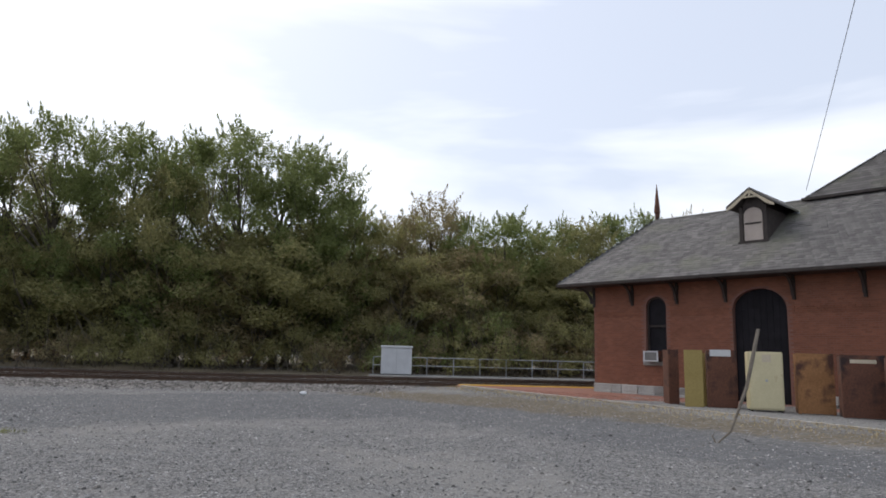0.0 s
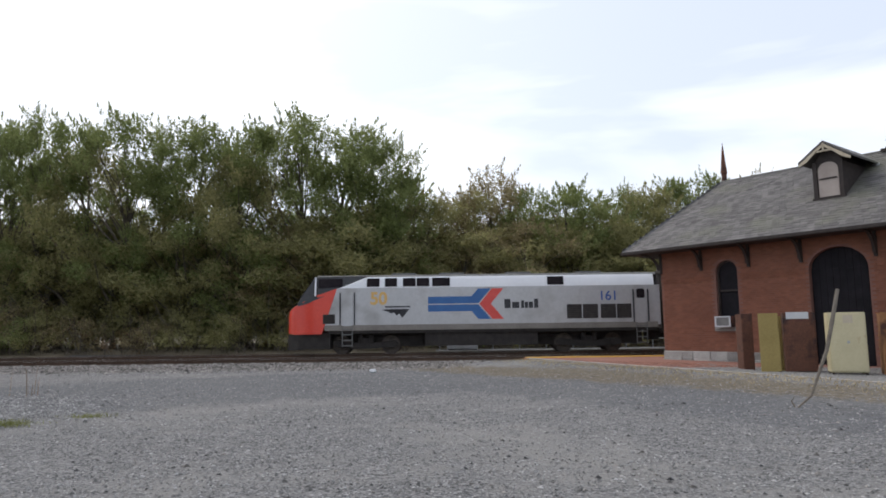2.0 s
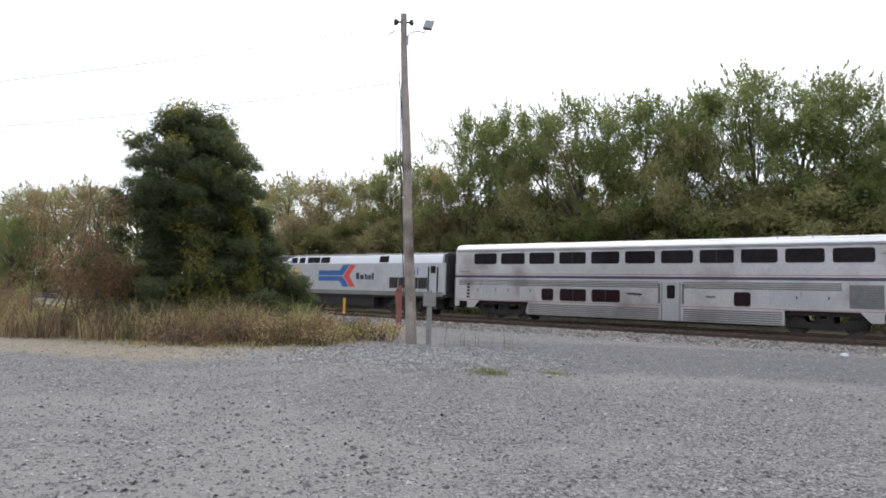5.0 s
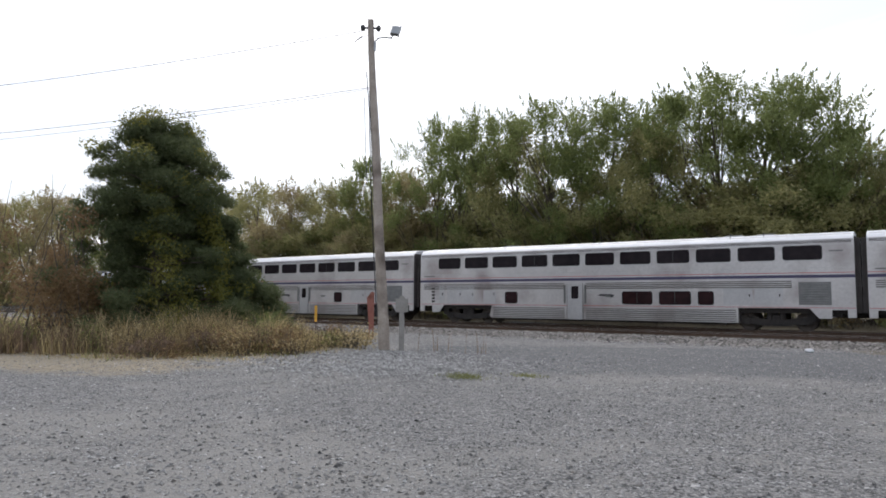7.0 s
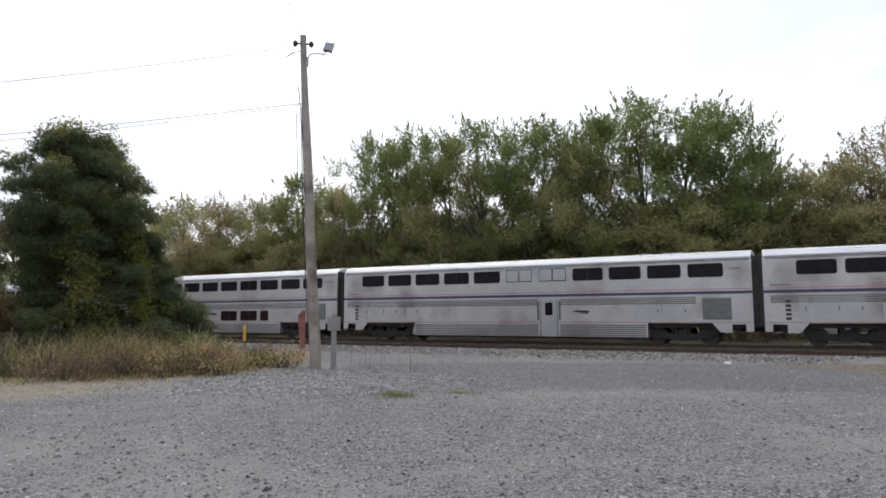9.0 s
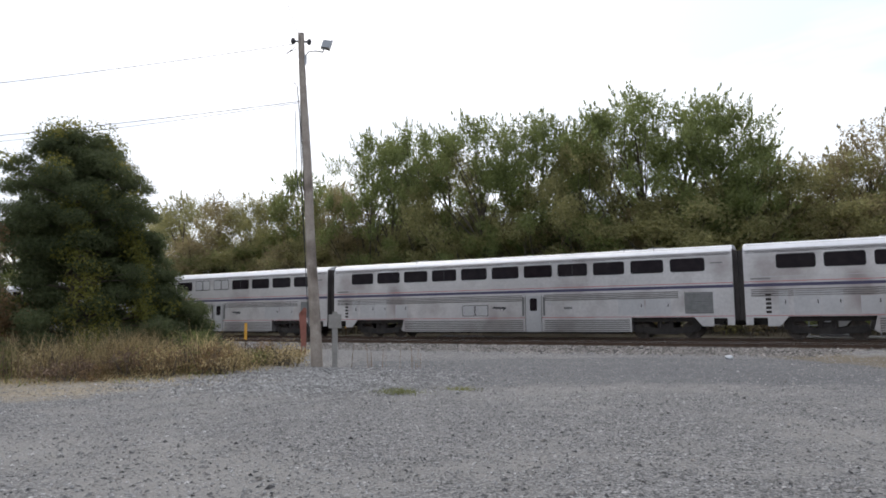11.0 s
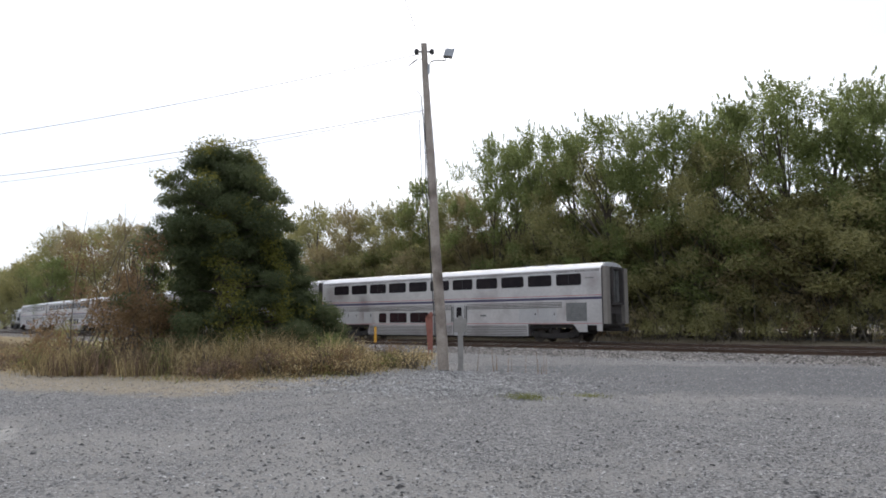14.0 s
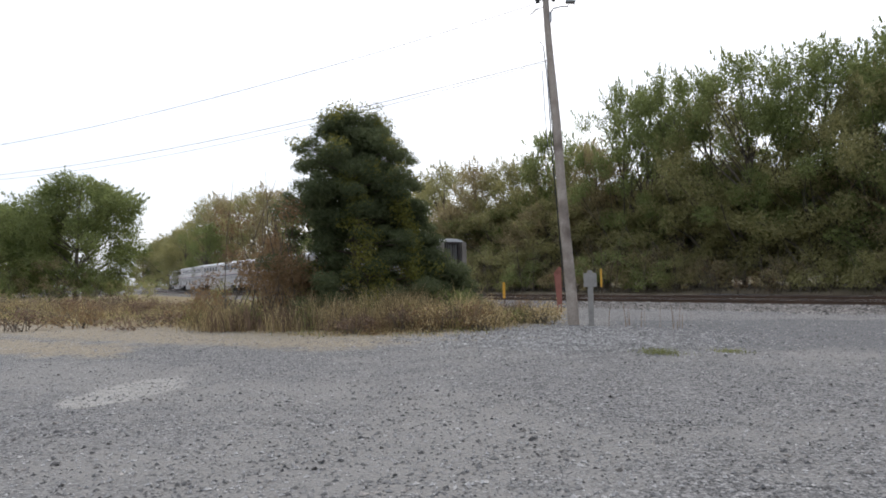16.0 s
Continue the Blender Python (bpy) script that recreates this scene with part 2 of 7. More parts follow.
M_CONCRETE = material("old_concrete", (0.20, 0.188, 0.172), (0.31, 0.295, 0.27), 0.9, scale=3, fine=30, bump=0.5)
M_CABLE = material("cable", (0.03, 0.03, 0.032), (0.06, 0.06, 0.062), 0.6, bump=0)
M_REDSTEEL = material("red_steel", (0.24, 0.085, 0.06), (0.32, 0.12, 0.09), 0.6, scale=3, fine=30, stain=(0.16, 0.05, 0.03), stain_scale=2)
M_SIGNYELLOW = material("yellow_marker", (0.6, 0.30, 0.03), (0.72, 0.40, 0.05), 0.6, scale=3)
M_BARK = material("bark", (0.075, 0.064, 0.048), (0.16, 0.135, 0.105), 0.95, scale=2, fine=18, bump=0.8)
M_STICK = material("dead_wood", (0.12, 0.10, 0.08), (0.24, 0.21, 0.17), 0.9, scale=4, fine=30, bump=0.5)
LEAF = dict(rough=0.6, scale=0.35, fine=6, bump=0, per="island", translucent=0.58, spec=0.2, vary=0.22)
M_LEAF_GREEN = material("green_leaf", (0.15, 0.185, 0.066), (0.29, 0.325, 0.125), **LEAF)
M_LEAF_OLIVE = material("olive_leaf", (0.225, 0.22, 0.095), (0.40, 0.37, 0.17), **LEAF)
M_LEAF_BROWN = material("brown_leaf", (0.235, 0.195, 0.105), (0.385, 0.32, 0.175), **LEAF)
M_LEAF_DARK = material("needle", (0.078, 0.10, 0.048), (0.165, 0.19, 0.092), **LEAF)
M_LEAF_VINE = material("vine_leaf", (0.15, 0.16, 0.04), (0.28, 0.26, 0.07), **LEAF)
M_LEAF_DEAD = material("dry_leaf", (0.18, 0.122, 0.066), (0.32, 0.215, 0.118), **LEAF)
M_GRASS_DRY = material("dry_grass", (0.25, 0.185, 0.085), (0.52, 0.42, 0.235), 0.8, scale=0.4, fine=5, bump=0, vary=0.6, per="island", translucent=0.25, spec=0.2)
M_GRASS_GREEN = material("green_grass", (0.14, 0.16, 0.05), (0.27, 0.27, 0.10), 0.8, scale=0.4, fine=5, bump=0, per="island", translucent=0.25, spec=0.2)
M_WEED = material("brown_weed", (0.125, 0.083, 0.058), (0.25, 0.175, 0.12), 0.85, scale=0.5, fine=5, bump=0, per="island", translucent=0.15, spec=0.2)
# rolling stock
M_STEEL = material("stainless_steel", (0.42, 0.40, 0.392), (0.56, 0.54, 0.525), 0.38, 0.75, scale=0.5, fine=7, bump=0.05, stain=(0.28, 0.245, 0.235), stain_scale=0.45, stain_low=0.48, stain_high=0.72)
# the body's steel, darkened: shade between the flutes is put into the colour
M_FLUTE_SHADED = material("shaded_flute_steel", (0.15, 0.142, 0.137), (0.27, 0.255, 0.245), 0.45, 0.7, scale=0.7, fine=6, bump=0.05)
M_STEELROOF = material("bright_roof", (0.66, 0.66, 0.67), (0.8, 0.8, 0.81), 0.42, 0.3, scale=0.6, fine=8, bump=0.05)
M_PANEL = material("steel_panel", (0.38, 0.37, 0.37), (0.48, 0.47, 0.465), 0.4, 0.65, scale=0.8, fine=8, bump=0.04)
M_NAVY = material("navy_stripe", (0.035, 0.03, 0.075), (0.055, 0.048, 0.105), 0.4, bump=0)
M_REDLINE = material("red_stripe", (0.38, 0.10, 0.11), (0.5, 0.16, 0.16), 0.45, bump=0)
M_GLASS = material("dark_glass", (0.012, 0.010, 0.012), (0.026, 0.02, 0.022), 0.10, scale=0.8, fine=3, bump=0, spec=0.06)
M_GLASSRED = material("dark_red_glass", (0.016, 0.009, 0.01), (0.036, 0.016, 0.016), 0.1, scale=0.8, fine=3, bump=0, spec=0.06)
M_GASKET = material("gasket", (0.012, 0.012, 0.012), (0.025, 0.025, 0.025), 0.7, bump=0)
M_UNDER = material("underframe", (0.016, 0.013, 0.012), (0.045, 0.038, 0.033), 0.85, scale=3, fine=20, bump=0.3)
M_WHEEL = material("wheel_steel", (0.05, 0.04, 0.034), (0.12, 0.10, 0.085), 0.6, 0.5, scale=4)
M_DIAPH = material("diaphragm", (0.035, 0.03, 0.028), (0.08, 0.07, 0.065), 0.8, scale=2, fine=20)
M_GRILLE = material("grille", (0.13, 0.13, 0.125), (0.21, 0.21, 0.2), 0.6, 0.3, scale=4)
M_LOCOGREY = material("silver_paint", (0.44, 0.44, 0.44), (0.53, 0.53, 0.53), 0.4, 0.3, scale=0.6, fine=8, bump=0.04, stain=(0.30, 0.285, 0.27), stain_scale=0.6, stain_low=0.5, stain_high=0.75)
M_LOCOWHITE = material("white_band", (0.74, 0.75, 0.77), (0.82, 0.83, 0.84), 0.4, scale=0.6, fine=8, bump=0.03)
M_LOCORED = material("nose_red", (0.58, 0.035, 0.016), (0.68, 0.055, 0.024), 0.35, scale=0.6, fine=8, bump=0.03, coat=0.3)
M_LOCOBLACK = material("cab_black", (0.02, 0.02, 0.022), (0.045, 0.045, 0.048), 0.45, scale=1, fine=10, bump=0.03)
M_LOCOROOF = material("roof_grey", (0.06, 0.06, 0.058), (0.11, 0.108, 0.105), 0.7, scale=1, fine=10, bump=0.1)
M_SILL = material("dirty_sill", (0.17, 0.15, 0.13), (0.27, 0.245, 0.215), 0.7, scale=0.8, fine=12)
M_LOCOBLUE = material("arrow_blue", (0.024, 0.105, 0.30), (0.036, 0.14, 0.36), 0.4, bump=0)
M_ARROWRED = material("arrow_red", (0.62, 0.06, 0.05), (0.72, 0.09, 0.07), 0.4, bump=0)
M_GOLD = material("gold_paint", (0.60, 0.36, 0.10), (0.72, 0.46, 0.16), 0.4, bump=0)
M_INK = material("dark_lettering", (0.02, 0.02, 0.025), (0.035, 0.035, 0.04), 0.5, bump=0)
M_NUMBER = material("number_blue", (0.05, 0.10, 0.30), (0.07, 0.13, 0.36), 0.5, bump=0)
M_LAMPLENS = material("lamp_lens", (0.55, 0.55, 0.52), (0.7, 0.7, 0.66), 0.2, bump=0)


# ---------------------------------------------------------------- mesh helpers
def box(bm, x0, x1, y0, y1, z0, z1, m=None):
    vs = [bm.verts.new(Vector(c) if m is None else m @ Vector(c)) for c in
          ((x0, y0, z0), (x1, y0, z0), (x1, y1, z0), (x0, y1, z0), (x0, y0, z1), (x1, y0, z1), (x1, y1, z1), (x0, y1, z1))]
    for f in ((3, 2, 1, 0), (4, 5, 6, 7), (0, 1, 5, 4), (1, 2, 6, 5), (2, 3, 7, 6), (3, 0, 4, 7)):
        bm.faces.new([vs[i] for i in f])
    return vs


def prism(bm, pts, vec, m=None):
    """A flat outline (3D points) thickened along vec."""
    v = Vector(vec)
    a = [Vector(p) for p in pts]
    b = [p + v for p in a]
    if m is not None:
        a, b = [m @ p for p in a], [m @ p for p in b]
    a, b = [bm.verts.new(p) for p in a], [bm.verts.new(p) for p in b]
    bm.faces.new(list(reversed(a)))
    bm.faces.new(b)
    k = len(a)
    for i in range(k):
        bm.faces.new((a[i], a[(i + 1) % k], b[(i + 1) % k], b[i]))


def tube(bm, pts, radii, sides=8):
    """A tapered tube along points."""
    pts = [Vector(p) for p in pts]
    if not isinstance(radii, (list, tuple)):
        radii = [radii] * len(pts)
    rings = []
    for i, p in enumerate(pts):
        t = (pts[min(i + 1, len(pts) - 1)] - pts[max(i - 1, 0)]).normalized()
        u = t.orthogonal().normalized() if abs(t.z) > 0.9 else t.cross(Vector((0, 0, 1))).normalized()
        if abs(t.z) > 0.9:
            u = (Vector((1, 0, 0)) - t * t.x).normalized()
        w = t.cross(u)
        rings.append([bm.verts.new(p + (u * math.cos(2 * math.pi * k / sides) + w * math.sin(2 * math.pi * k / sides)) * radii[i]) for k in range(sides)])
    for a, b in zip(rings, rings[1:]):
        for k in range(sides):
            bm.faces.new((a[k], a[(k + 1) % sides], b[(k + 1) % sides], b[k]))
    bm.faces.new(list(reversed(rings[0])))
    bm.faces.new(rings[-1])


def rounded(x0, x1, z0, z1, r, n=3):
    """A rounded rectangle outline in x and z."""
    out = []
    for cx, cz, a0 in ((x1 - r, z1 - r, 0), (x0 + r, z1 - r, 90), (x0 + r, z0 + r, 180), (x1 - r, z0 + r, 270)):
        for i in range(n + 1):
            a = radians(a0 + 90 * i / n)
            out.append((cx + r * math.cos(a), cz + r * math.sin(a)))
    return out


def to_mesh(name, bm, mat, smooth=False):
    me = bpy.data.meshes.new(name)
    bmesh.ops.recalc_face_normals(bm, faces=bm.faces) if len(bm.faces) < 60000 else None
    bm.to_mesh(me)
    bm.free()
    me.materials.append(mat)
    if smooth:
        me.shade_smooth()
        me.set_sharp_from_angle(angle=radians(35))
    return me


def part(name, bm, mat, parent, label="", smooth=False):
    ob = new(name, to_mesh(name, bm, mat, smooth))
    ob.parent = parent
    if label:
        ob["label"] = label
    return ob


def thing(name, bm, mat, label, category, group="", kind="", smooth=False):
    return tagged(new(name, to_mesh(name, bm, mat, smooth)), label, category, group, kind)


def empty(name, m, label, category, group="", kind=""):
    ob = tagged(new(name), label, category, group, kind)
    ob.matrix_basis = m
    return ob


def mesh_from(name, verts, faces, mat, smooth=False):
    me = bpy.data.meshes.new(name)
    me.from_pydata([tuple(v) for v in verts], [], faces)
    me.materials.append(mat)
    if smooth:
        me.shade_smooth()
    return me

# ---------------------------------------------------------------- the track's line
PHI = radians(5.37)
ALONG, AWAY = Vector((-math.cos(PHI), -math.sin(PHI), 0)), Vector((-math.sin(PHI), math.cos(PHI), 0))  # travel, and away from the camera
FAR_TRACK, NEAR_TRACK, CURVE_AT, RADIUS, RAIL_Z = 38.9, 33.2, 25.0, 560.0, 0.25


def on_track(s, off, z=0.0):
    """A place s metres along and off metres beyond the camera, and its heading; past CURVE_AT the line bends away."""
    if s <= CURVE_AT:
        return ALONG * s + AWAY * off + Vector((0, 0, z)), ALONG
    a = (s - CURVE_AT) / RADIUS
    d, n = ALONG * math.cos(a) + AWAY * math.sin(a), AWAY * math.cos(a) - ALONG * math.sin(a)
    centre = ALONG * CURVE_AT + AWAY * (FAR_TRACK + RADIUS)
    return centre - n * (FAR_TRACK + RADIUS - off) + Vector((0, 0, z)), d


def sweep(bm, profile, s0, s1, step=None):
    """A profile of (off, z) drawn along the track."""
    stops = [s0]
    for s in (CURVE_AT, *range(32, 400, 8)):
        if s0 < s < s1:
            stops.append(s)
    stops.append(s1)
    rows = [[bm.verts.new(on_track(s, o, z)[0]) for o, z in profile] for s in stops]
    k = len(profile)
    for a, b in zip(rows, rows[1:]):
        for i in range(k):
            bm.faces.new((a[i], a[(i + 1) % k], b[(i + 1) % k], b[i]))
    bm.faces.new(rows[0])
    bm.faces.new(list(reversed(rows[-1])))


# ---------------------------------------------------------------- ground
def smooth_step(a, b, x):
    t = min(max((x - a) / (b - a), 0), 1)
    return t * t * (3 - 2 * t)


POLE_AT = Vector((-15.39, 15.72, 0))


def ground_z(x, y):
    p = Vector((x, y, 0))
    off = p.dot(AWAY)
    along = p.dot(ALONG)
    if along > CURVE_AT:
        off -= (along - CURVE_AT) ** 2 / (2 * RADIUS)
    z = 0.07 * noise.noise((x * 0.06, y * 0.06, 0.0)) * smooth_step(6, 16, p.length) * (1 - smooth_step(20, 27, off))
    d = (p - POLE_AT).length
    z += 0.04 * math.exp(-(d / 3.2) ** 2)                         # low rise round the pole
    z += 0.35 * smooth_step(44, 50, off)                          # bank at the wood's foot
    d = (x - 0.94) * 0.864 + (y - 30.4) * 0.504                      # the lot rises to the platform's kerb
    t = min(max(((x - 0.94) * 11.96 - (y - 30.4) * 20.5) / 563.0, -0.2), 1.5)
    if y < 31.5 and t > -0.2:
        z += (0.205 - 0.07 * min(max(t, 0), 1)) * smooth_step(-5.0, 0.0, d) * smooth_step(-0.2, 0.05, t)
    z += 0.02 * noise.noise((x * 0.6, y * 0.6, 3.0))
    return z


EARTH = {  # outlines of the earth that shows in the gravel, and how softly each one ends
    "soil": (1.4, [[(-130, -8), (-42, -1.5), (-27, 5.4), (-18, 8.2), (-15.4, 11.2), (-17.2, 15.6), (-19.8, 19), (-23, 23), (-24, 24.5), (-80, 22.0), (-130, 24)]]),
    "dark": (1.6, [[(-12.7, 14.1), (-16.2, 18.6), (-8.7, 24.4), (0, 25.6), (0, 18), (-5.5, 15.4), (-8.4, 13.2)], [(-3.5, 27.0), (2.0, 22.0), (8.2, 11.8), (6.4, 8.6), (1.2, 15.5), (-5.5, 23.5)]]),
    "dirt": (1.6, [[(-40, -3.0), (-24, 2.0), (-14.5, 6.9), (-14.3, 9.2), (-19, 10.2), (-26, 7.6), (-42, 0.5)], [(-16.5, 9.4), (-12.3, 11.4), (-12.6, 12.9), (-16.6, 11.8)],
                   [(-30, -3), (-22, -1.0), (-17, 2.6), (-19, 3.4), (-27, 0.2)]]),
    "pale": (0.22, [[(-10.47, 0.91), (-11.23, 1.07), (-11.89, 1.65), (-12.35, 2.2), (-12.7, 3.1), (-11.1, 2.65), (-10.35, 1.78), (-10.15, 1.18)]]),
    "weed": (1.5, [[(-2.5, 29.0), (2.8, 23.9), (9.9, 13.2), (8.6, 12.4), (3.0, 19.5), (-4.0, 27.0)]])}


def earth_share(pts, soft, x, y):
    """From 0 well outside an outline to 1 well inside it."""
    hit, best = False, 1e9
    for (ax, ay), (bx, by) in zip(pts, pts[1:] + pts[:1]):
        if (ay > y) != (by > y) and x < (bx - ax) * (y - ay) / (by - ay) + ax:
            hit = not hit
        t = min(max(((x - ax) * (bx - ax) + (y - ay) * (by - ay)) / ((bx - ax) ** 2 + (by - ay) ** 2), 0), 1)
        best = min(best, math.hypot(x - ax - t * (bx - ax), y - ay - t * (by - ay)))
    return min(max(0.5 + (best if hit else -best) / (2 * soft), 0), 1)


def build_ground():
    xs = sorted({*np.arange(-130, 45, 0.75).tolist(), *np.arange(-14, -9, 0.25).tolist(), *np.arange(-400, 400, 40).tolist(), -2500, 2500})
    ys = sorted({*np.arange(-12, 60, 0.75).tolist(), *np.arange(0, 4, 0.25).tolist(), *np.arange(-300, 400, 40).tolist(), -2500, 2500})
    verts, faces = [], []
    for y in ys:
        for x in xs:
            verts.append((x, y, ground_z(x, y) if abs(x) < 300 and abs(y) < 300 else 0.0))
    w = len(xs)
    for j in range(len(ys) - 1):
        for i in range(w - 1):
            faces.append((j * w + i, j * w + i + 1, (j + 1) * w + i + 1, (j + 1) * w + i))
    g = new("ground", mesh_from("ground", verts, faces, M_GRAVEL, True))
    for share, (soft, outlines) in EARTH.items():
        x0, x1 = min(p[0] for o in outlines for p in o) - soft, max(p[0] for o in outlines for p in o) + soft
        y0, y1 = min(p[1] for o in outlines for p in o) - soft, max(p[1] for o in outlines for p in o) + soft
        g.data.attributes.new(share, "FLOAT", "POINT").data.foreach_set("value", [
            max(earth_share(o, soft, x, y) for o in outlines) if x0 < x < x1 and y0 < y < y1 else 0.0 for x, y, z in verts])
    tagged(g, "grey gravel lot with bare tan dirt and a dry verge", "ground", kind="structure")


build_ground()


def patch(name, pts, mat, label, category, lift=0.012, cell=0.7, ragged=0.5):
    """A thin skin that follows the ground inside an outline, with a ragged edge."""
    xs, ys = [p[0] for p in pts], [p[1] for p in pts]
    verts, faces, idx = [], [], {}

    def inside(x, y):
        x += ragged * noise.noise((x * 0.5, y * 0.5, 7.0)) * 2
        y += ragged * noise.noise((x * 0.5, y * 0.5, 17.0)) * 2
        hit = False
        for (ax, ay), (bx, by) in zip(pts, pts[1:] + pts[:1]):
            if (ay > y) != (by > y) and x < (bx - ax) * (y - ay) / (by - ay) + ax:
                hit = not hit
        return hit

    def vert(i, j):
        if (i, j) not in idx:
            x, y = min(xs) + i * cell, min(ys) + j * cell
            idx[i, j] = len(verts)
            verts.append((x, y, ground_z(x, y) + lift))
        return idx[i, j]
    for i in range(int((max(xs) - min(xs)) / cell) + 1):
        for j in range(int((max(ys) - min(ys)) / cell) + 1):
            x, y = min(xs) + (i + 0.5) * cell, min(ys) + (j + 0.5) * cell
            if inside(x, y):
                faces.append((vert(i, j), vert(i + 1, j), vert(i + 1, j + 1), vert(i, j + 1)))
    ob = new(name, mesh_from(name, verts, faces, mat, True))
    return tagged(ob, label, category, kind="structure")


patch("wood_floor", [(-260, 60), (-120, 44), (-50, 40.5), (0, 44.2), (60, 50), (60, 120), (-260, 140)], M_WOODFLOOR, "dark leaf-strewn floor of the wood", "ground", 0.03, 3.0)


# ---------------------------------------------------------------- railway
def build_railway():
    bm = bmesh.new()
    sweep(bm, [(25.6, -0.07), (30.6, 0.075), (41.0, 0.075), (42.4, -0.07)], -60, 390)
    thing("ballast_bed", bm, M_BALLAST, "grey stone ballast bed under two tracks", "railway ballast", kind="structure")
    rng = random.Random(4)
    for k, mid in enumerate((NEAR_TRACK, FAR_TRACK)):
        track = empty("railway_track", Matrix(), "rusty steel rails spiked on dark timber ties" if k == 0 else "steel rails under the passing train", "railway track", "tracks of the line", "structure")
        for side in (-0.75, 0.75):
            bm = bmesh.new()
            o = mid + side
            sweep(bm, [(o - 0.07, RAIL_Z - 0.17), (o + 0.07, RAIL_Z - 0.17), (o + 0.07, RAIL_Z - 0.15), (o + 0.012, RAIL_Z - 0.14), (o + 0.012, RAIL_Z - 0.045),
                       (o + 0.035, RAIL_Z - 0.035), (o + 0.035, RAIL_Z - 0.004), (o - 0.035, RAIL_Z - 0.004), (o - 0.035, RAIL_Z - 0.035), (o - 0.012, RAIL_Z - 0.045), (o - 0.012, RAIL_Z - 0.14), (o - 0.07, RAIL_Z - 0.15)], -60, 390)
            rail = part("rail", bm, M_RAIL, track)
            bm = bmesh.new()
            sweep(bm, [(o - 0.03, RAIL_Z - 0.0035), (o + 0.03, RAIL_Z - 0.0035), (o + 0.03, RAIL_Z), (o - 0.03, RAIL_Z)], -60, 390)
            part("running_surface", bm, M_RAILTOP, rail, "worn bright top of the rail")
        bm = bmesh.new()
        box(bm, -0.115, 0.115, -1.3, 1.3, -0.18, 0)
        tie = to_mesh("tie", bm, M_TIE)
        s, n = -26.0, 0
        while s < 100:
            p, d = on_track(s, mid + rng.uniform(-0.05, 0.05), RAIL_Z - 0.172 + rng.uniform(-0.012, 0.0))
            t = new("tie", tie)
            t.parent = track
            t.matrix_basis = Matrix.Translation(p) @ Matrix.Rotation(math.atan2(d.y, d.x) + rng.uniform(-0.02, 0.02), 4, "Z")
            s += 0.53 + rng.uniform(-0.03, 0.03)


build_railway()

# ---------------------------------------------------------------- the train: local x ahead, y towards the camera, z from the rail head
def side_plate(bm, outline, y, depth=0.004):
    """A plate of an (x, z) outline standing proud of a side at y by depth."""
    prism(bm, [(x, y, z) for x, z in outline], (0, depth, 0))


def ring(bm, outer, inner, y, depth):
    k = len(outer)
    vs = [[bm.verts.new((x, yy, z)) for x, z in o] for o, yy in ((outer, y), (outer, y + depth), (inner, y + depth), (inner, y))]
    for a, b in ((0, 1), (1, 2), (2, 3)):
        for i in range(k):
            bm.faces.new((vs[a][i], vs[a][(i + 1) % k], vs[b][(i + 1) % k], vs[b][i]))


def window(parent, x0, x1, z0, z1, y, glass, split=False, r=0.1):
    bm = bmesh.new()
    side_plate(bm, rounded(x0, x1, z0, z1, r), y, 0.006)
    w = part("window", bm, glass, parent)
    bm = bmesh.new()
    ring(bm, rounded(x0 - 0.035, x1 + 0.035, z0 - 0.035, z1 + 0.035, r + 0.03), rounded(x0, x1, z0, z1, r), y, 0.016)
    if split:
        box(bm, (x0 + x1) / 2 - 0.02, (x0 + x1) / 2 + 0.02, y, y + 0.014, z0, z1)
    part("window_frame", bm, M_GASKET, w)
    return w


def wheelset(parent, x, r=0.46):
    bm = bmesh.new()
    for side in (-0.76, 0.70):
        tube(bm, [(0, side - 0.02, 0), (0, side + 0.09, 0)], [r + 0.02 if side < 0 else r, r if side < 0 else r + 0.02], 20)
    tube(bm, [(0, -0.95, 0), (0, 0.95, 0)], 0.09, 8)
    for k in range(6):
        a = math.pi * k / 3
        box(bm, -0.03, 0.03, 0.79, 0.82, 0.12, r - 0.08, Matrix.Rotation(a, 4, "Y"))
    w = part("wheelset", bm, M_WHEEL, parent, "dark steel wheels on an axle")
    w.matrix_basis = pose(x, 0, r)
    return w


def truck(parent, x, base=2.6, r=0.46):
    bm = bmesh.new()
    for y in (-1.12, 0.98):
        prism(bm, [(x - base / 2 - 0.45, y, r + 0.05), (x - base / 2 - 0.3, y, r - 0.12), (x - base / 2 + 0.35, y, r - 0.15), (x - 0.55, y, r - 0.22), (x + 0.55, y, r - 0.22),
                   (x + base / 2 - 0.35, y, r - 0.15), (x + base / 2 + 0.3, y, r - 0.12), (x + base / 2 + 0.45, y, r + 0.05), (x + base / 2 + 0.3, y, r + 0.25),
                   (x + 0.6, y, r + 0.12), (x - 0.6, y, r + 0.12), (x - base / 2 - 0.3, y, r + 0.25)], (0, 0.14, 0))
        for dx in (-base / 2, base / 2):
            tube(bm, [(x + dx, y - 0.02, r), (x + dx, y + 0.2, r)], 0.17, 10)
        for dx in (-0.3, 0.3):
            tube(bm, [(x + dx, y + 0.07, r + 0.1), (x + dx, y + 0.07, r + 0.55)], 0.13, 8)
    box(bm, x - 0.35, x + 0.35, -1.1, 1.1, r, r + 0.35)
    t = part("truck", bm, M_UNDER, parent, "dark cast truck frame with springs")
    return t


WHEELS = []


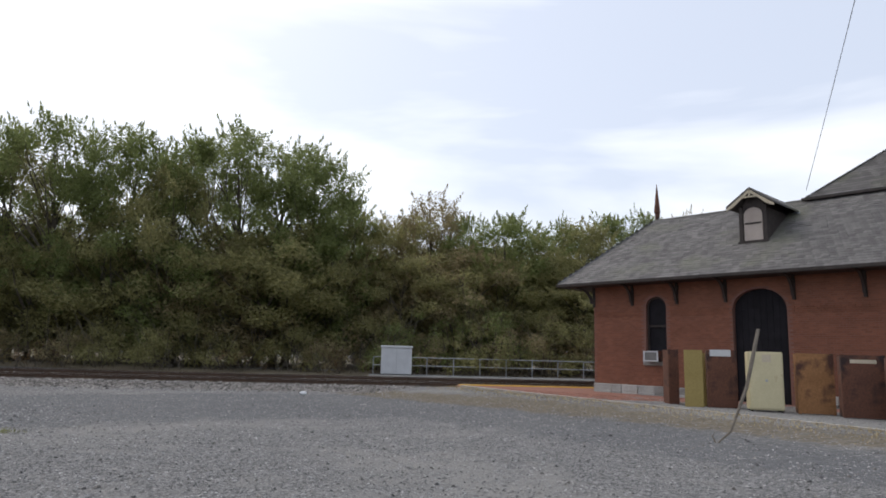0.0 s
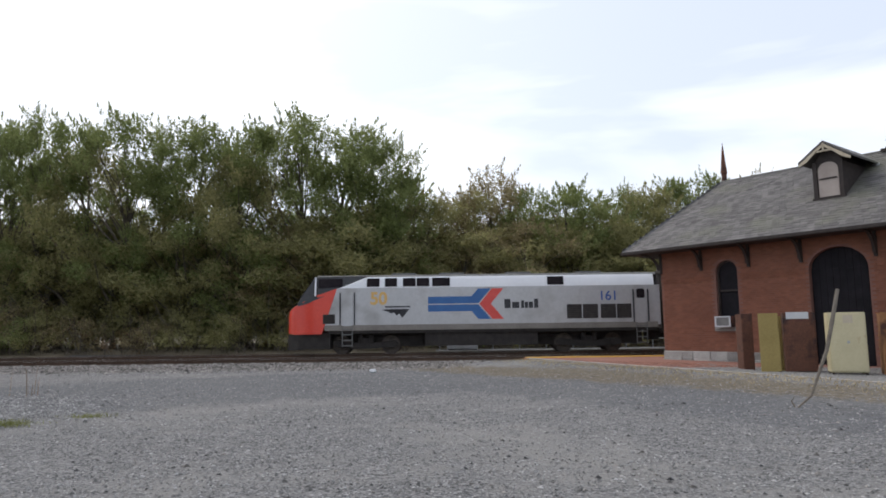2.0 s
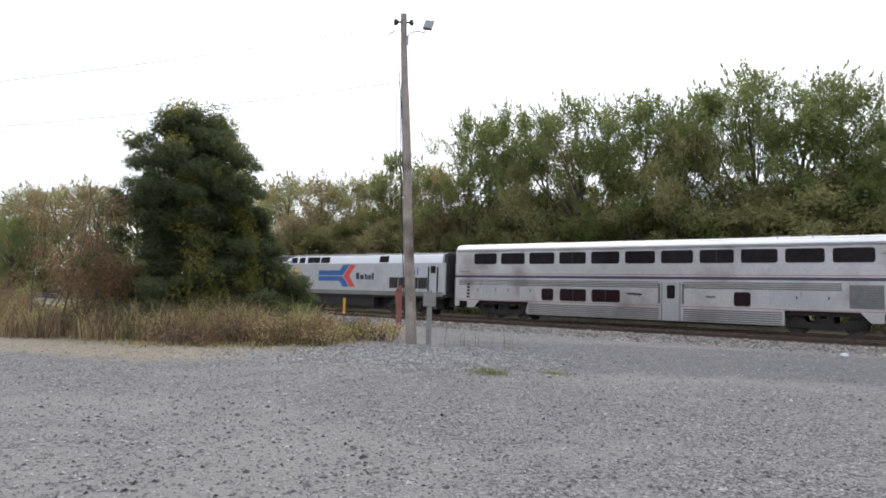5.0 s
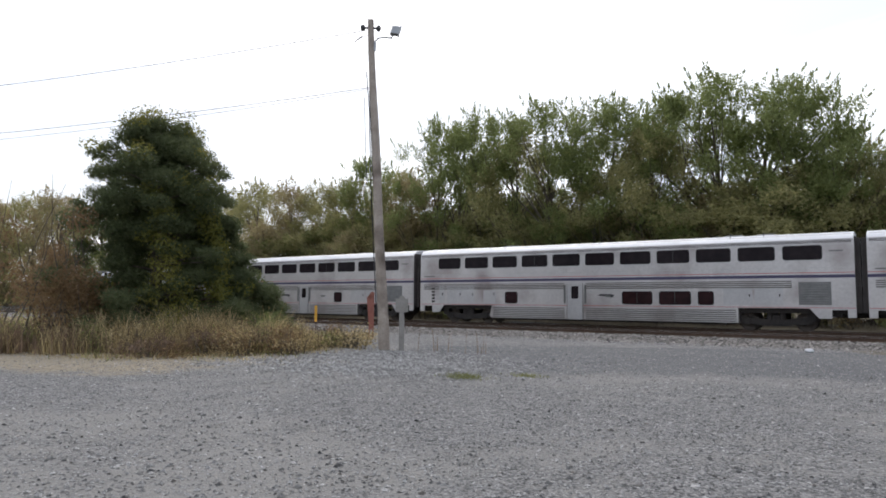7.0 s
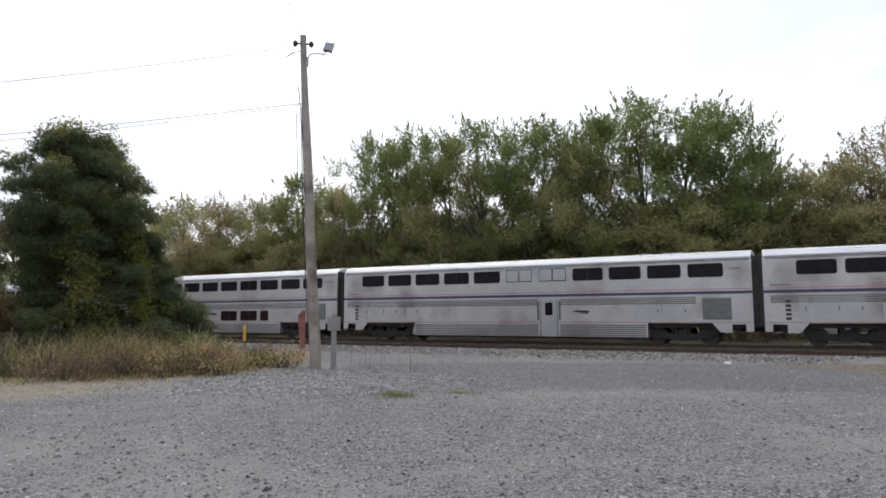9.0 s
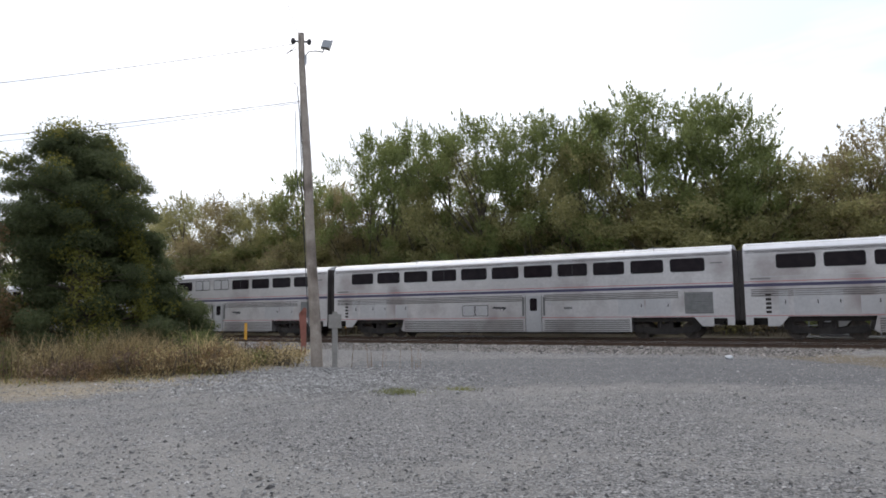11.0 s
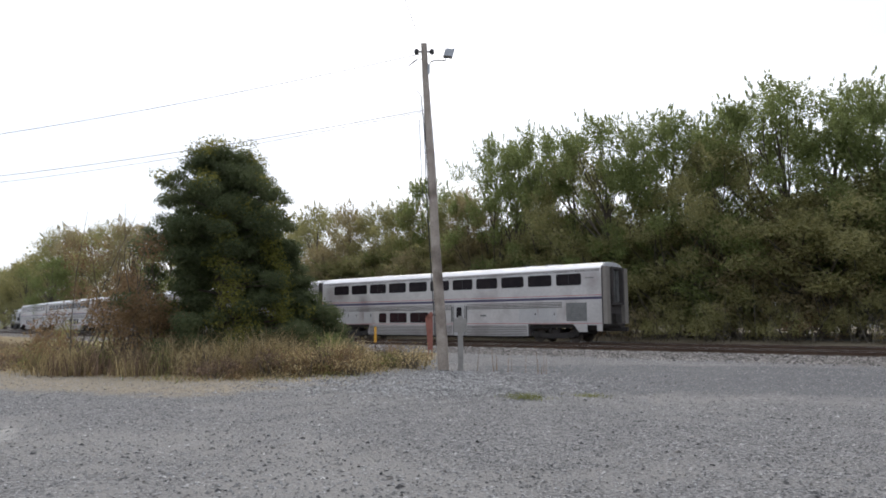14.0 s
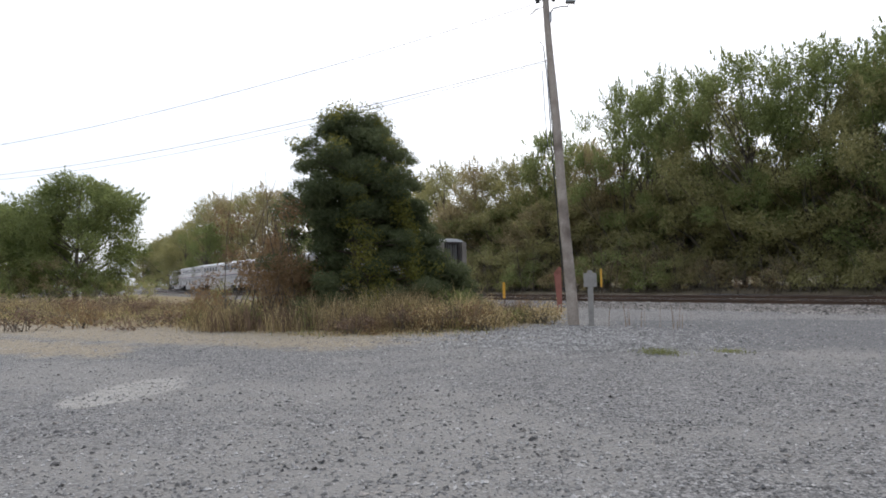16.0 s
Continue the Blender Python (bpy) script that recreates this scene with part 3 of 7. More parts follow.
def superliner(name, label, upper_blank, lower, door, logo, blank_lower=(), tail=False):
    """A double-deck coach, offsets counted from its front end."""
    L, W = 25.4, 1.55
    car = empty(name, Matrix(), label, "passenger car", "cars of the train")
    X = lambda o: L / 2 - o
    # body shell: upper and middle, full length
    shell = [(-W, 1.14), (W, 1.14), (W, 4.3), (1.5, 4.52), (-1.5, 4.52), (-W, 4.3)]
    bm = bmesh.new()
    prism(bm, [(L / 2, y, z) for y, z in shell], (-L, 0, 0))
    prism(bm, [(X(5.62), -W + 0.01, 1.14), (X(5.45), -W + 0.01, 0.50), (X(5.62), -W + 0.01, 0.37), (X(20.2), -W + 0.01, 0.37), (X(20.2), -W + 0.01, 1.14)], (0, 2 * W - 0.02, 0))
    body = part("body", bm, M_STEEL, car)
    bm = bmesh.new()
    roof = [(1.5, 4.52), (1.42, 4.66), (1.2, 4.79), (0.75, 4.89), (0, 4.93), (-0.75, 4.89), (-1.2, 4.79), (-1.42, 4.66), (-1.5, 4.52)]
    prism(bm, [(L / 2 - 0.01, y, z) for y, z in roof], (-L + 0.02, 0, 0))
    part("roof", bm, M_STEELROOF, car, "bright ribbed steel roof", True)
    bm = bmesh.new()
    for k in range(9):
        yy = 1.28 - k * 0.32
        zz = 4.93 - 0.155 * (abs(yy) / 1.2) ** 2.2
        box(bm, -L / 2 + 0.1, L / 2 - 0.1, yy - 0.02, yy + 0.02, zz - 0.03, zz + 0.012)
    part("roof_ribs", bm, M_STEELROOF, car)["kind"] = "stuff"
    for o in (6.0, 19.4, 21.0):
        bm = bmesh.new()
        box(bm, X(o + 0.9), X(o), -0.5, 0.5, 4.9, 4.97)
        part("roof_hatch", bm, M_PANEL, car)
        bm = bmesh.new()
        tube(bm, [(X(o + 0.45), 1.25, 4.75), (X(o + 0.45), 1.25, 4.98)], 0.02, 6)
        part("roof_pin", bm, M_GRILLE, car)
    # end aprons
    for o, sgn in ((0, 1), (L, -1)):
        e = X(o)
        for y in (-W, W - 0.05):
            bm = bmesh.new()
            prism(bm, [(e, y, 1.14), (e, y, 0.72), (e - 0.35 * sgn, y, 0.72), (e - 0.35 * sgn, y, 1.08), (e - 1.0 * sgn, y, 1.08), (e - 1.0 * sgn, y, 0.66), (e - 1.55 * sgn, y, 0.66), (e - 1.95 * sgn, y, 1.14)], (0, 0.05, 0))
            part("end_apron", bm, M_STEEL, car)
    # underframe, trucks
    bm = bmesh.new()
    box(bm, -L / 2 + 0.2, L / 2 - 0.2, -1.3, 1.3, 0.9, 1.135)
    box(bm, X(19.6), X(6.2), -1.35, 1.35, 0.26, 0.37)
    for e in (1, -1):
        box(bm, e * L / 2 - 0.9, e * L / 2 + 0.9, -0.12, 0.12, 0.7, 0.95)
        box(bm, e * (L / 2 - 0.9) - 0.3, e * (L / 2 - 0.9) + 0.3, -1.2, 1.2, 0.75, 1.02)
        box(bm, e * (L / 2 - 1.9) - 0.2, e * (L / 2 - 1.9) + 0.2, -1.2, 1.2, 0.5, 1.02)
    part("underframe", bm, M_UNDER, car)
    for o in (3.6, 21.9):
        t = truck(car, X(o))
        for dx in (-1.3, 1.3):
            WHEELS.append((wheelset(car, X(o) + dx), 0.46))
    # gangway bellows
    for e in ((1,) if tail else (1, -1)):
        bm = bmesh.new()
        a = e * L / 2
        for y in (-1.2, 1.02):
            box(bm, min(a, a + e * 0.24), max(a, a + e * 0.24), y, y + 0.18, 0.95, 4.55)
        box(bm, min(a, a + e * 0.05), max(a, a + e * 0.05), -1.5, 1.5, 1.0, 4.62)
        box(bm, min(a, a + e * 0.24), max(a, a + e * 0.24), -1.0, 1.0, 4.4, 4.55)
        part("diaphragm", bm, M_DIAPH, car, "dark end wall with gangway bellows")
        bm = bmesh.new()
        box(bm, a + e * 0.05, a + e * 0.075, -0.4, 0.4, 2.55, 4.3)
        part("end_door", bm, M_DIAPH, car)
        for y in (-0.75, 0.72):
            bm = bmesh.new()
            tube(bm, [(a + e * 0.27, y, 2.2), (a + e * 0.27, y, 4.4)], 0.022, 6)
            part("grab_iron", bm, M_GALV, car)
    if tail:
        a = -L / 2
        bm = bmesh.new()
        box(bm, a - 0.05, a, -1.5, 1.5, 1.05, 4.62)
        part("end_wall", bm, M_DIAPH, car, "dark flat end wall")
        for y in (-1.48, 1.0):
            bm = bmesh.new()
            box(bm, a - 0.3, a - 0.05, y, y + 0.48, 1.15, 4.6)
            part("end_flange", bm, M_SILL, car, "brown end flange")
        bm = bmesh.new()
        for y in (-0.78, 0.62):
            box(bm, a - 0.36, a - 0.05, y, y + 0.16, 2.3, 4.6)
        box(bm, a - 0.36, a - 0.05, -0.62, 0.62, 4.46, 4.6)
        box(bm, a - 0.36, a - 0.05, -0.62, 0.62, 2.3, 2.42)
        box(bm, a - 0.08, a - 0.05, -0.62, 0.62, 2.42, 4.46)
        part("diaphragm", bm, M_DIAPH, car, "black gangway bellows frame")
        for y in (-0.42, -0.2, 0.12, 0.36):
            bm = bmesh.new()
            box(bm, a - 0.2, a - 0.08, y, y + 0.08, 2.46, 4.4)
            part("bellows_rib", bm, M_GRILLE, car, "grey bellows edge")
        bm = bmesh.new()
        box(bm, a - 0.3, a - 0.05, -0.3, 0.3, 1.2, 1.75)
        part("coupler_head", bm, M_UNDER, car)
    # stripes, both sides
    for sgn in (1, -1):
        y0 = W if sgn > 0 else -W - 0.004
        bm = bmesh.new()
        box(bm, -L / 2, L / 2, y0, y0 + 0.004, 2.635, 2.785)
        part("stripe", bm, M_NAVY, car, "navy blue stripe")
        bm = bmesh.new()
        box(bm, -L / 2, L / 2, y0, y0 + 0.004, 2.87, 2.905)
        box(bm, -L / 2, L / 2, y0, y0 + 0.004, 1.165, 1.195)
        part("stripe", bm, M_REDLINE, car, "thin red stripe")
    # fluted siding on the near side; its dark colour holds the grooves' shade
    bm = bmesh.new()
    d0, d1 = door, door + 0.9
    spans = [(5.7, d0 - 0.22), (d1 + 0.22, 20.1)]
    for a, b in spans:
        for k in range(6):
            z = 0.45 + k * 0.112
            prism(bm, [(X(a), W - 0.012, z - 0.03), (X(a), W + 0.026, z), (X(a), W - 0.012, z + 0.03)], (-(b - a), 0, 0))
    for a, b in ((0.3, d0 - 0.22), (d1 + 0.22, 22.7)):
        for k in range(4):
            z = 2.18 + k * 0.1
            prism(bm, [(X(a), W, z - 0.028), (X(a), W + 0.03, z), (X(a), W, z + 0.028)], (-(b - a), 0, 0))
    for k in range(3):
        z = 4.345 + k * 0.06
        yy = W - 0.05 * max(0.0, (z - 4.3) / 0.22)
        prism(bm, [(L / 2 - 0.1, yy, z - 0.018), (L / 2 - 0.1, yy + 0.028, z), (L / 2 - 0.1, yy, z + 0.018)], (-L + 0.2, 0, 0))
    part("fluting", bm, M_FLUTE_SHADED, car, "fluted stainless siding, coloured dark for the shade in its gaps")["kind"] = "stuff"
    bm = bmesh.new()
    box(bm, -L / 2, L / 2, W, W + 0.012, 4.42, 4.45)
    box(bm, -L / 2, L / 2, W, W + 0.008, 3.12, 3.14)
    part("belt_moulding", bm, M_PANEL, car)
    # upper windows
    for i in range(11):
        a = 1.53 + 2.083 * i
        if i in upper_blank:
            for q in (0, 1):
                bm = bmesh.new()
                p0, p1 = X(a + 0.06 + q * 0.83), X(a + 0.80 + q * 0.83)
                side_plate(bm, rounded(p1, p0, 3.58, 4.24, 0.05), W, 0.008)
                pn = part("blank_panel", bm, M_PANEL, car, "plated-over window")
                bm = bmesh.new()
                ring(bm, rounded(p1 - 0.03, p0 + 0.03, 3.53, 4.28, 0.06), rounded(p1, p0, 3.58, 4.24, 0.05), W, 0.012)
                part("window_frame", bm, M_GASKET, pn)
        else:
            window(car, X(a + 1.68), X(a), 3.55, 4.20, W, M_GLASS, split=(i * 7 + len(lower)) % 4 == 1)
        window(car, X(a + 1.68), X(a), 3.53, 4.28, -W - 0.006, M_GLASS)
    for a, b in lower:
        window(car, X(b), X(a), 1.30, 1.97, W, M_GLASSRED, split=b - a > 1.2)
    for a, b in blank_lower:
        bm = bmesh.new()
        side_plate(bm, rounded(X(b), X(a), 1.33, 1.94, 0.04), W, 0.008)
        pn = part("blank_panel", bm, M_PANEL, car, "plated-over window")
        bm = bmesh.new()
        ring(bm, rounded(X(b) - 0.03, X(a) + 0.03, 1.30, 1.97, 0.05), rounded(X(b), X(a), 1.33, 1.94, 0.04), W, 0.012)
        part("window_frame", bm, M_GASKET, pn)
    # entrance door
    bm = bmesh.new()
    side_plate(bm, rounded(X(d1), X(d0), 0.36, 2.47, 0.08), W, 0.016)
    dr = part("door", bm, M_PANEL, car, "steel entrance door with a small window")
    bm = bmesh.new()
    side_plate(bm, rounded(X(d0 + 0.68), X(d0 + 0.23), 1.58, 2.31, 0.08), W + 0.016, 0.006)
    part("pane", bm, M_GLASS, dr)
    bm = bmesh.new()
    for o in (d0 - 0.05, d1 + 0.05):
        box(bm, X(o) - 0.02, X(o) + 0.02, W, W + 0.012, 0.36, 2.5)
    for o in (d0 - 0.2, d1 + 0.2):
        tube(bm, [(X(o), W + 0.06, 1.35), (X(o), W + 0.06, 2.35)], 0.022, 6)
        box(bm, X(o) - 0.06, X(o) + 0.06, W, W + 0.01, 1.3, 2.4)
    part("door_jamb", bm, M_GRILLE, dr)
    # air grille
    bm = bmesh.new()
    box(bm, X(24.4), X(23.0), W, W + 0.01, 1.32, 2.44)
    g = part("grille", bm, M_GRILLE, car, "dark louvred air grille")
    bm = bmesh.new()
    for k in range(9):
        z = 1.37 + k * 0.118
        prism(bm, [(X(24.37), W + 0.01, z), (X(24.37), W + 0.035, z + 0.01), (X(24.37), W + 0.01, z + 0.07)], (1.34, 0, 0))
    part("louvre", bm, M_GRILLE, g)
    # equipment hatches and steps at the front end
    for a, b in ((0.75, 1.1), (1.55, 1.95), (2.2, 3.35), (3.4, 4.3), (5.0, 5.9)):
        if a == 0.75:
            continue
        bm = bmesh.new()
        side_plate(bm, rounded(X(b), X(a), 1.25, 2.42 if b < 4.5 else 2.1, 0.03), W, 0.012)
        h = part("hatch", bm, M_PANEL, car, "equipment hatch")
        bm = bmesh.new()
        box(bm, X(b) + 0.1, X(b) + 0.14, W + 0.012, W + 0.03, 1.75, 1.95)
        part("latch", bm, M_UNDER, h)
    for a, b in ((19.5, 20.9), (21.0, 22.3)):
        bm = bmesh.new()
        side_plate(bm, rounded(X(b), X(a), 1.28, 2.15, 0.03), W, 0.006)
        h = part("hatch", bm, M_PANEL, car, "equipment hatch")
        bm = bmesh.new()
        box(bm, X(b) + 0.12, X(b) + 0.17, W + 0.006, W + 0.02, 1.7, 1.85)
        part("latch", bm, M_UNDER, h)
    for k in range(5):
        bm = bmesh.new()
        side_plate(bm, rounded(X(1.2), X(0.95), 1.3 + k * 0.21, 1.43 + k * 0.21, 0.02), W, 0.006)
        part("step_recess", bm, M_UNDER, car)
    # emblem (a swoosh of three blades) and small plates
    bm = bmesh.new()
    c = X(logo)
    for k in range(3):
        prism(bm, [(c + 0.35 - 0.22 * k, W, 1.78 - 0.02 * k), (c + 0.15 - 0.26 * k, W, 1.86), (c - 0.1 - 0.28 * k, W, 1.82 - 0.01 * k), (c + 0.02 - 0.2 * k, W, 1.64 - 0.03 * k), (c - 0.02 - 0.22 * k, W, 1.72)], (0, 0.005, 0))
    part("emblem", bm, M_INK, car, "dark emblem of three curved blades")
    for a, b, z0, z1 in ((d1 + 1.4, d1 + 1.9, 1.66, 1.78), (24.35, 24.95, 3.9, 3.97), (0.3, 1.2, 3.0, 3.07)):
        bm = bmesh.new()
        box(bm, X(b), X(a), W, W + 0.005, z0, z1)
        part("number_plate", bm, M_GRILLE, car)
    bm = bmesh.new()
    box(bm, X(d1 + 0.62), X(d1 + 0.42), W, W + 0.012, 1.9, 2.05)
    part("switch_box", bm, M_PANEL, car)
    return car


def lettering(name, body, size, mat, parent, x, y, z, bold=0.0):
    """Text on the near side, read from outside (local +y), turned into a mesh."""
    cu = bpy.data.curves.new(name, "FONT")
    cu.body, cu.size, cu.extrude, cu.offset = body, size, 0.003, bold
    cu.align_x = "CENTER"
    tmp = bpy.data.objects.new(name, cu)
    me = bpy.data.meshes.new_from_object(tmp)
    me.materials.clear()
    me.materials.append(mat)
    ob = new(name, me)
    ob.parent = parent
    ob.matrix_basis = pose(x, y, z, 90, 0, 180)
    return ob


def locomotive():
    """A streamlined diesel unit, 20.6 m, offsets counted from the nose."""
    L, W = 20.6, 1.55
    car = empty("locomotive", Matrix(), "silver diesel locomotive with red nose and blue-red arrow", "locomotive")
    X = lambda o: L / 2 - o

    def hull(name, mat, label, sections):
        """Sections of (offset, [(y, z) or (y, z, further offset) ...]) joined."""
        bm = bmesh.new()
        rows = [[bm.verts.new((X(o + sum(p[2:])), p[0], p[1])) for p in sec] for o, sec in sections]
        k = len(rows[0])
        for a, b in zip(rows, rows[1:]):
            for i in range(k):
                bm.faces.new((a[i], a[(i + 1) % k], b[(i + 1) % k], b[i]))
        bm.faces.new(rows[0])
        bm.faces.new(list(reversed(rows[-1])))
        return part(name, bm, mat, car, label, True)
    low = [(-W, 1.44), (W, 1.44), (W, 3.63), (-W, 3.63)]
    hull("body", M_LOCOGREY, "silver grey lower body", [(2.35, [(-W, 1.44, -0.5), (W, 1.44, -0.5), (W, 3.63, 0.2), (-W, 3.63, 0.2)]), (20.4, low)])
    up = [(-W, 3.63), (W, 3.63), (1.5, 4.05), (1.38, 4.24), (-1.38, 4.24), (-1.5, 4.05)]
    hull("upper_band", M_LOCOWHITE, "white upper body band", [(4.2, [(-W, 3.63, -1.55), (W, 3.63, -1.55), (1.5, 4.05, -0.27), (1.38, 4.24, -0.05), (-1.38, 4.24, -0.05), (-1.5, 4.05, -0.27)]), (20.1, up)])
    top = [(-1.38, 4.24), (1.38, 4.24), (1.1, 4.36), (0.5, 4.42), (-0.5, 4.42), (-1.1, 4.36)]
    hull("roof", M_LOCOROOF, "dark grey roof", [(1.4, top), (20.3, top)])
    # cab upper, black, sloping windscreen
    hull("cab", M_LOCOBLACK, "black cab roof and windscreen surround", [
        (0.30, [(-1.2, 2.68), (1.2, 2.68), (1.15, 2.86), (-1.15, 2.86)]),
        (0.80, [(-1.36, 2.78), (1.36, 2.78), (1.24, 3.58), (-1.24, 3.58)]),
        (1.32, [(-1.46, 3.0), (1.46, 3.0), (1.33, 4.28), (-1.33, 4.28)]),
        (2.55, [(-W + 0.02, 3.5), (W - 0.02, 3.5), (1.37, 4.3), (-1.37, 4.3)]),
        (4.20, [(-1.5, 3.95), (1.5, 3.95), (1.37, 4.3), (-1.37, 4.3)])])
    hull("nose", M_LOCORED, "bright red sloping nose", [
        (-0.27, [(-0.75, 1.25), (0.75, 1.25), (0.68, 2.15), (-0.68, 2.15)]),
        (-0.17, [(-1.0, 1.15), (1.0, 1.15), (0.9, 2.42), (-0.9, 2.42)]),
        (0.15, [(-1.24, 1.12), (1.24, 1.12), (1.12, 2.68), (-1.12, 2.68)]),
        (0.65, [(-1.41, 1.12), (1.41, 1.12), (1.29, 2.93), (-1.29, 2.93)]),
        (1.30, [(-1.51, 1.12), (1.51, 1.12), (1.43, 3.21), (-1.43, 3.21)]),
        (2.15, [(-W, 1.12, -0.43), (W, 1.12, -0.43), (W, 3.62, 0.39), (-W, 3.62, 0.39)])])
    bm = bmesh.new()
    prism(bm, [(X(0.49), -1.13, 3.14), (X(0.49), 1.13, 3.14), (X(1.20), 1.1, 4.12), (X(1.20), -1.1, 4.12)], (0.05, 0, 0.04))
    w = part("windscreen", bm, M_GLASS, car, "dark sloping windscreen")
    bm = bmesh.new()
    tube(bm, [(X(0.41), 0, 3.12), (X(1.12), 0, 4.17)], 0.03, 6)
    part("mullion", bm, M_LOCOBLACK, w)
    for sgn in (-1, 1):
        bm = bmesh.new()
        prism(bm, [(X(1.29), 1.46 * sgn, 3.22), (X(1.38), 1.47 * sgn, 3.22), (X(1.38), 1.34 * sgn, 4.27), (X(1.29), 1.33 * sgn, 4.27)], (0, 0.03 * sgn, 0))
        part("pillar", bm, M_LOCOWHITE, car, "pale windscreen edge")
        bm = bmesh.new()
        prism(bm, [(X(1.50), 1.435 * sgn, 3.66), (X(2.85), 1.49 * sgn, 3.72), (X(2.85), 1.405 * sgn, 4.17), (X(1.50), 1.36 * sgn, 4.17)], (0, 0.03 * sgn, 0))
        part("cab_window", bm, M_GLASS, car, "dark cab side window")
    bm = bmesh.new()
    box(bm, X(2.15), X(0.4), -1.3, 1.3, 0.3, 1.22)
    prism(bm, [(X(0.4), -1.35, 0.25), (X(-0.27), -0.8, 0.25), (X(-0.27), 0.8, 0.25), (X(0.4), 1.35, 0.25)], (0, 0, 0.85))
    part("pilot", bm, M_UNDER, car, "black pilot and coupler pocket")
    bm = bmesh.new()
    box(bm, X(20.2), X(2.1), -W + 0.05, W - 0.05, 1.14, 1.44)
    box(bm, X(13.6), X(7.4), -1.4, 1.4, 0.42, 1.2)
    box(bm, X(20.6), X(20.0), -0.5, 0.5, 0.6, 1.3)
    box(bm, X(19.6), X(2.2), -0.6, 0.6, 0.4, 1.2)
    box(bm, X(21.0), X(20.4), -0.12, 0.12, 0.75, 1.0)
    part("underframe", bm, M_UNDER, car, "black fuel tank and underframe")
    bm = bmesh.new()
    box(bm, X(20.25), X(1.87), W - 0.02, W + 0.006, 1.3, 1.6)
    part("side_sill", bm, M_SILL, car, "dirty brownish side sill")
    bm = bmesh.new()
    box(bm, X(20.45), X(20.3), -1.45, 1.45, 1.25, 4.2)
    box(bm, X(20.75), X(20.45), -0.6, 0.6, 1.3, 3.6)
    part("rear_wall", bm, M_DIAPH, car)
    for o in (4.1, 16.5):
        truck(car, X(o), 2.74, 0.51)
        for dx in (-1.37, 1.37):
            WHEELS.append((wheelset(car, X(o) + dx, 0.51), 0.51))
    # windows in the white band
    for a, b in ((4.2, 4.9), (5.2, 5.87), (6.2, 6.9), (6.96, 7.66), (7.82, 8.8), (14.2, 15.1)):
        bm = bmesh.new()
        prism(bm, [(X(a), W + 0.0, 3.7), (X(b), W, 3.7), (X(b), 1.475, 4.16), (X(a), 1.475, 4.16)], (0, 0.03, 0.004))
        part("roof_grille", bm, M_GLASS, car, "dark intake in the white band")
    for a, b in ((15.24, 16.06), (16.12, 16.96), (17.11, 17.95), (18.0, 18.8)):
        bm = bmesh.new()
        box(bm, X(b), X(a), W, W + 0.012, 1.82, 2.6)
        g = part("radiator_grille", bm, M_UNDER, car, "dark brown radiator grille")
        bm = bmesh.new()
        for k in range(7):
            box(bm, X(b) + 0.02, X(a) - 0.02, W + 0.012, W + 0.026, 1.86 + k * 0.105, 1.9 + k * 0.105)
        part("slat", bm, M_DIAPH, g)
    # doors, grab irons, steps
    for a, b, gl in ((2.85, 3.4, False), (19.05, 19.62, True)):
        bm = bmesh.new()
        side_plate(bm, rounded(X(b), X(a), 1.55, 3.5, 0.08), W + 0.004, 0.012)
        d = part("door", bm, M_LOCOGREY, car)
        if gl:
            bm = bmesh.new()
            side_plate(bm, rounded(X(b - 0.06), X(a + 0.06), 2.9, 3.42, 0.08), W + 0.016, 0.006)
            part("pane", bm, M_GLASS, d)
        bm = bmesh.new()
        for o in (a - 0.12, b + 0.12):
            tube(bm, [(X(o), W + 0.07, 1.7), (X(o), W + 0.07, 3.3)], 0.03, 6)
            box(bm, X(o) - 0.035, X(o) + 0.035, W + 0.004, W + 0.01, 1.6, 3.4)
        part("grab_iron", bm, M_INK, d)
        bm = bmesh.new()
        for k in range(4):
            box(bm, X(b), X(a), W - 0.1, W + 0.03, 0.45 + k * 0.3, 0.5 + k * 0.3)
        for o in (a, b):
            box(bm, X(o) - 0.02, X(o) + 0.02, W - 0.02, W + 0.03, 0.42, 1.55)
        part("step", bm, M_GRILLE, d)
    bm = bmesh.new()
    prism(bm, [(X(1.78), 1.535, 1.68), (X(2.45), 1.535, 1.68), (X(2.45), 1.535, 2.2), (X(1.78), 1.535, 2.2)], (0, 0.03, 0))
    part("battery_vent", bm, M_UNDER, car)
    # blue arrow and red chevron
    y, drop = W + 0.001, 0.07
    for outline in ([(7.58, 2.79), (10.36, 2.79), (11.05, 3.6), (10.35, 3.6), (9.98, 3.18), (7.58, 3.18)], [(7.58, 2.73), (10.36, 2.73), (11.05, 1.92), (10.35, 1.92), (9.98, 2.36), (7.58, 2.36)]):
        bm = bmesh.new()
        prism(bm, [(X(o), y, z - drop) for o, z in outline], (0, 0.004, 0))
        part("arrow", bm, M_LOCOBLUE, car, "blue half of the arrow stripe")
    bm = bmesh.new()
    prism(bm, [(X(o), y, z - drop) for o, z in [(10.42, 2.76), (11.12, 3.6), (11.75, 3.6), (11.05, 2.76), (11.75, 1.92), (11.12, 1.92)]], (0, 0.004, 0))
    part("chevron", bm, M_ARROWRED, car, "red chevron")
    # operator's name as plain bars, emblem, numbers
    o = 11.8
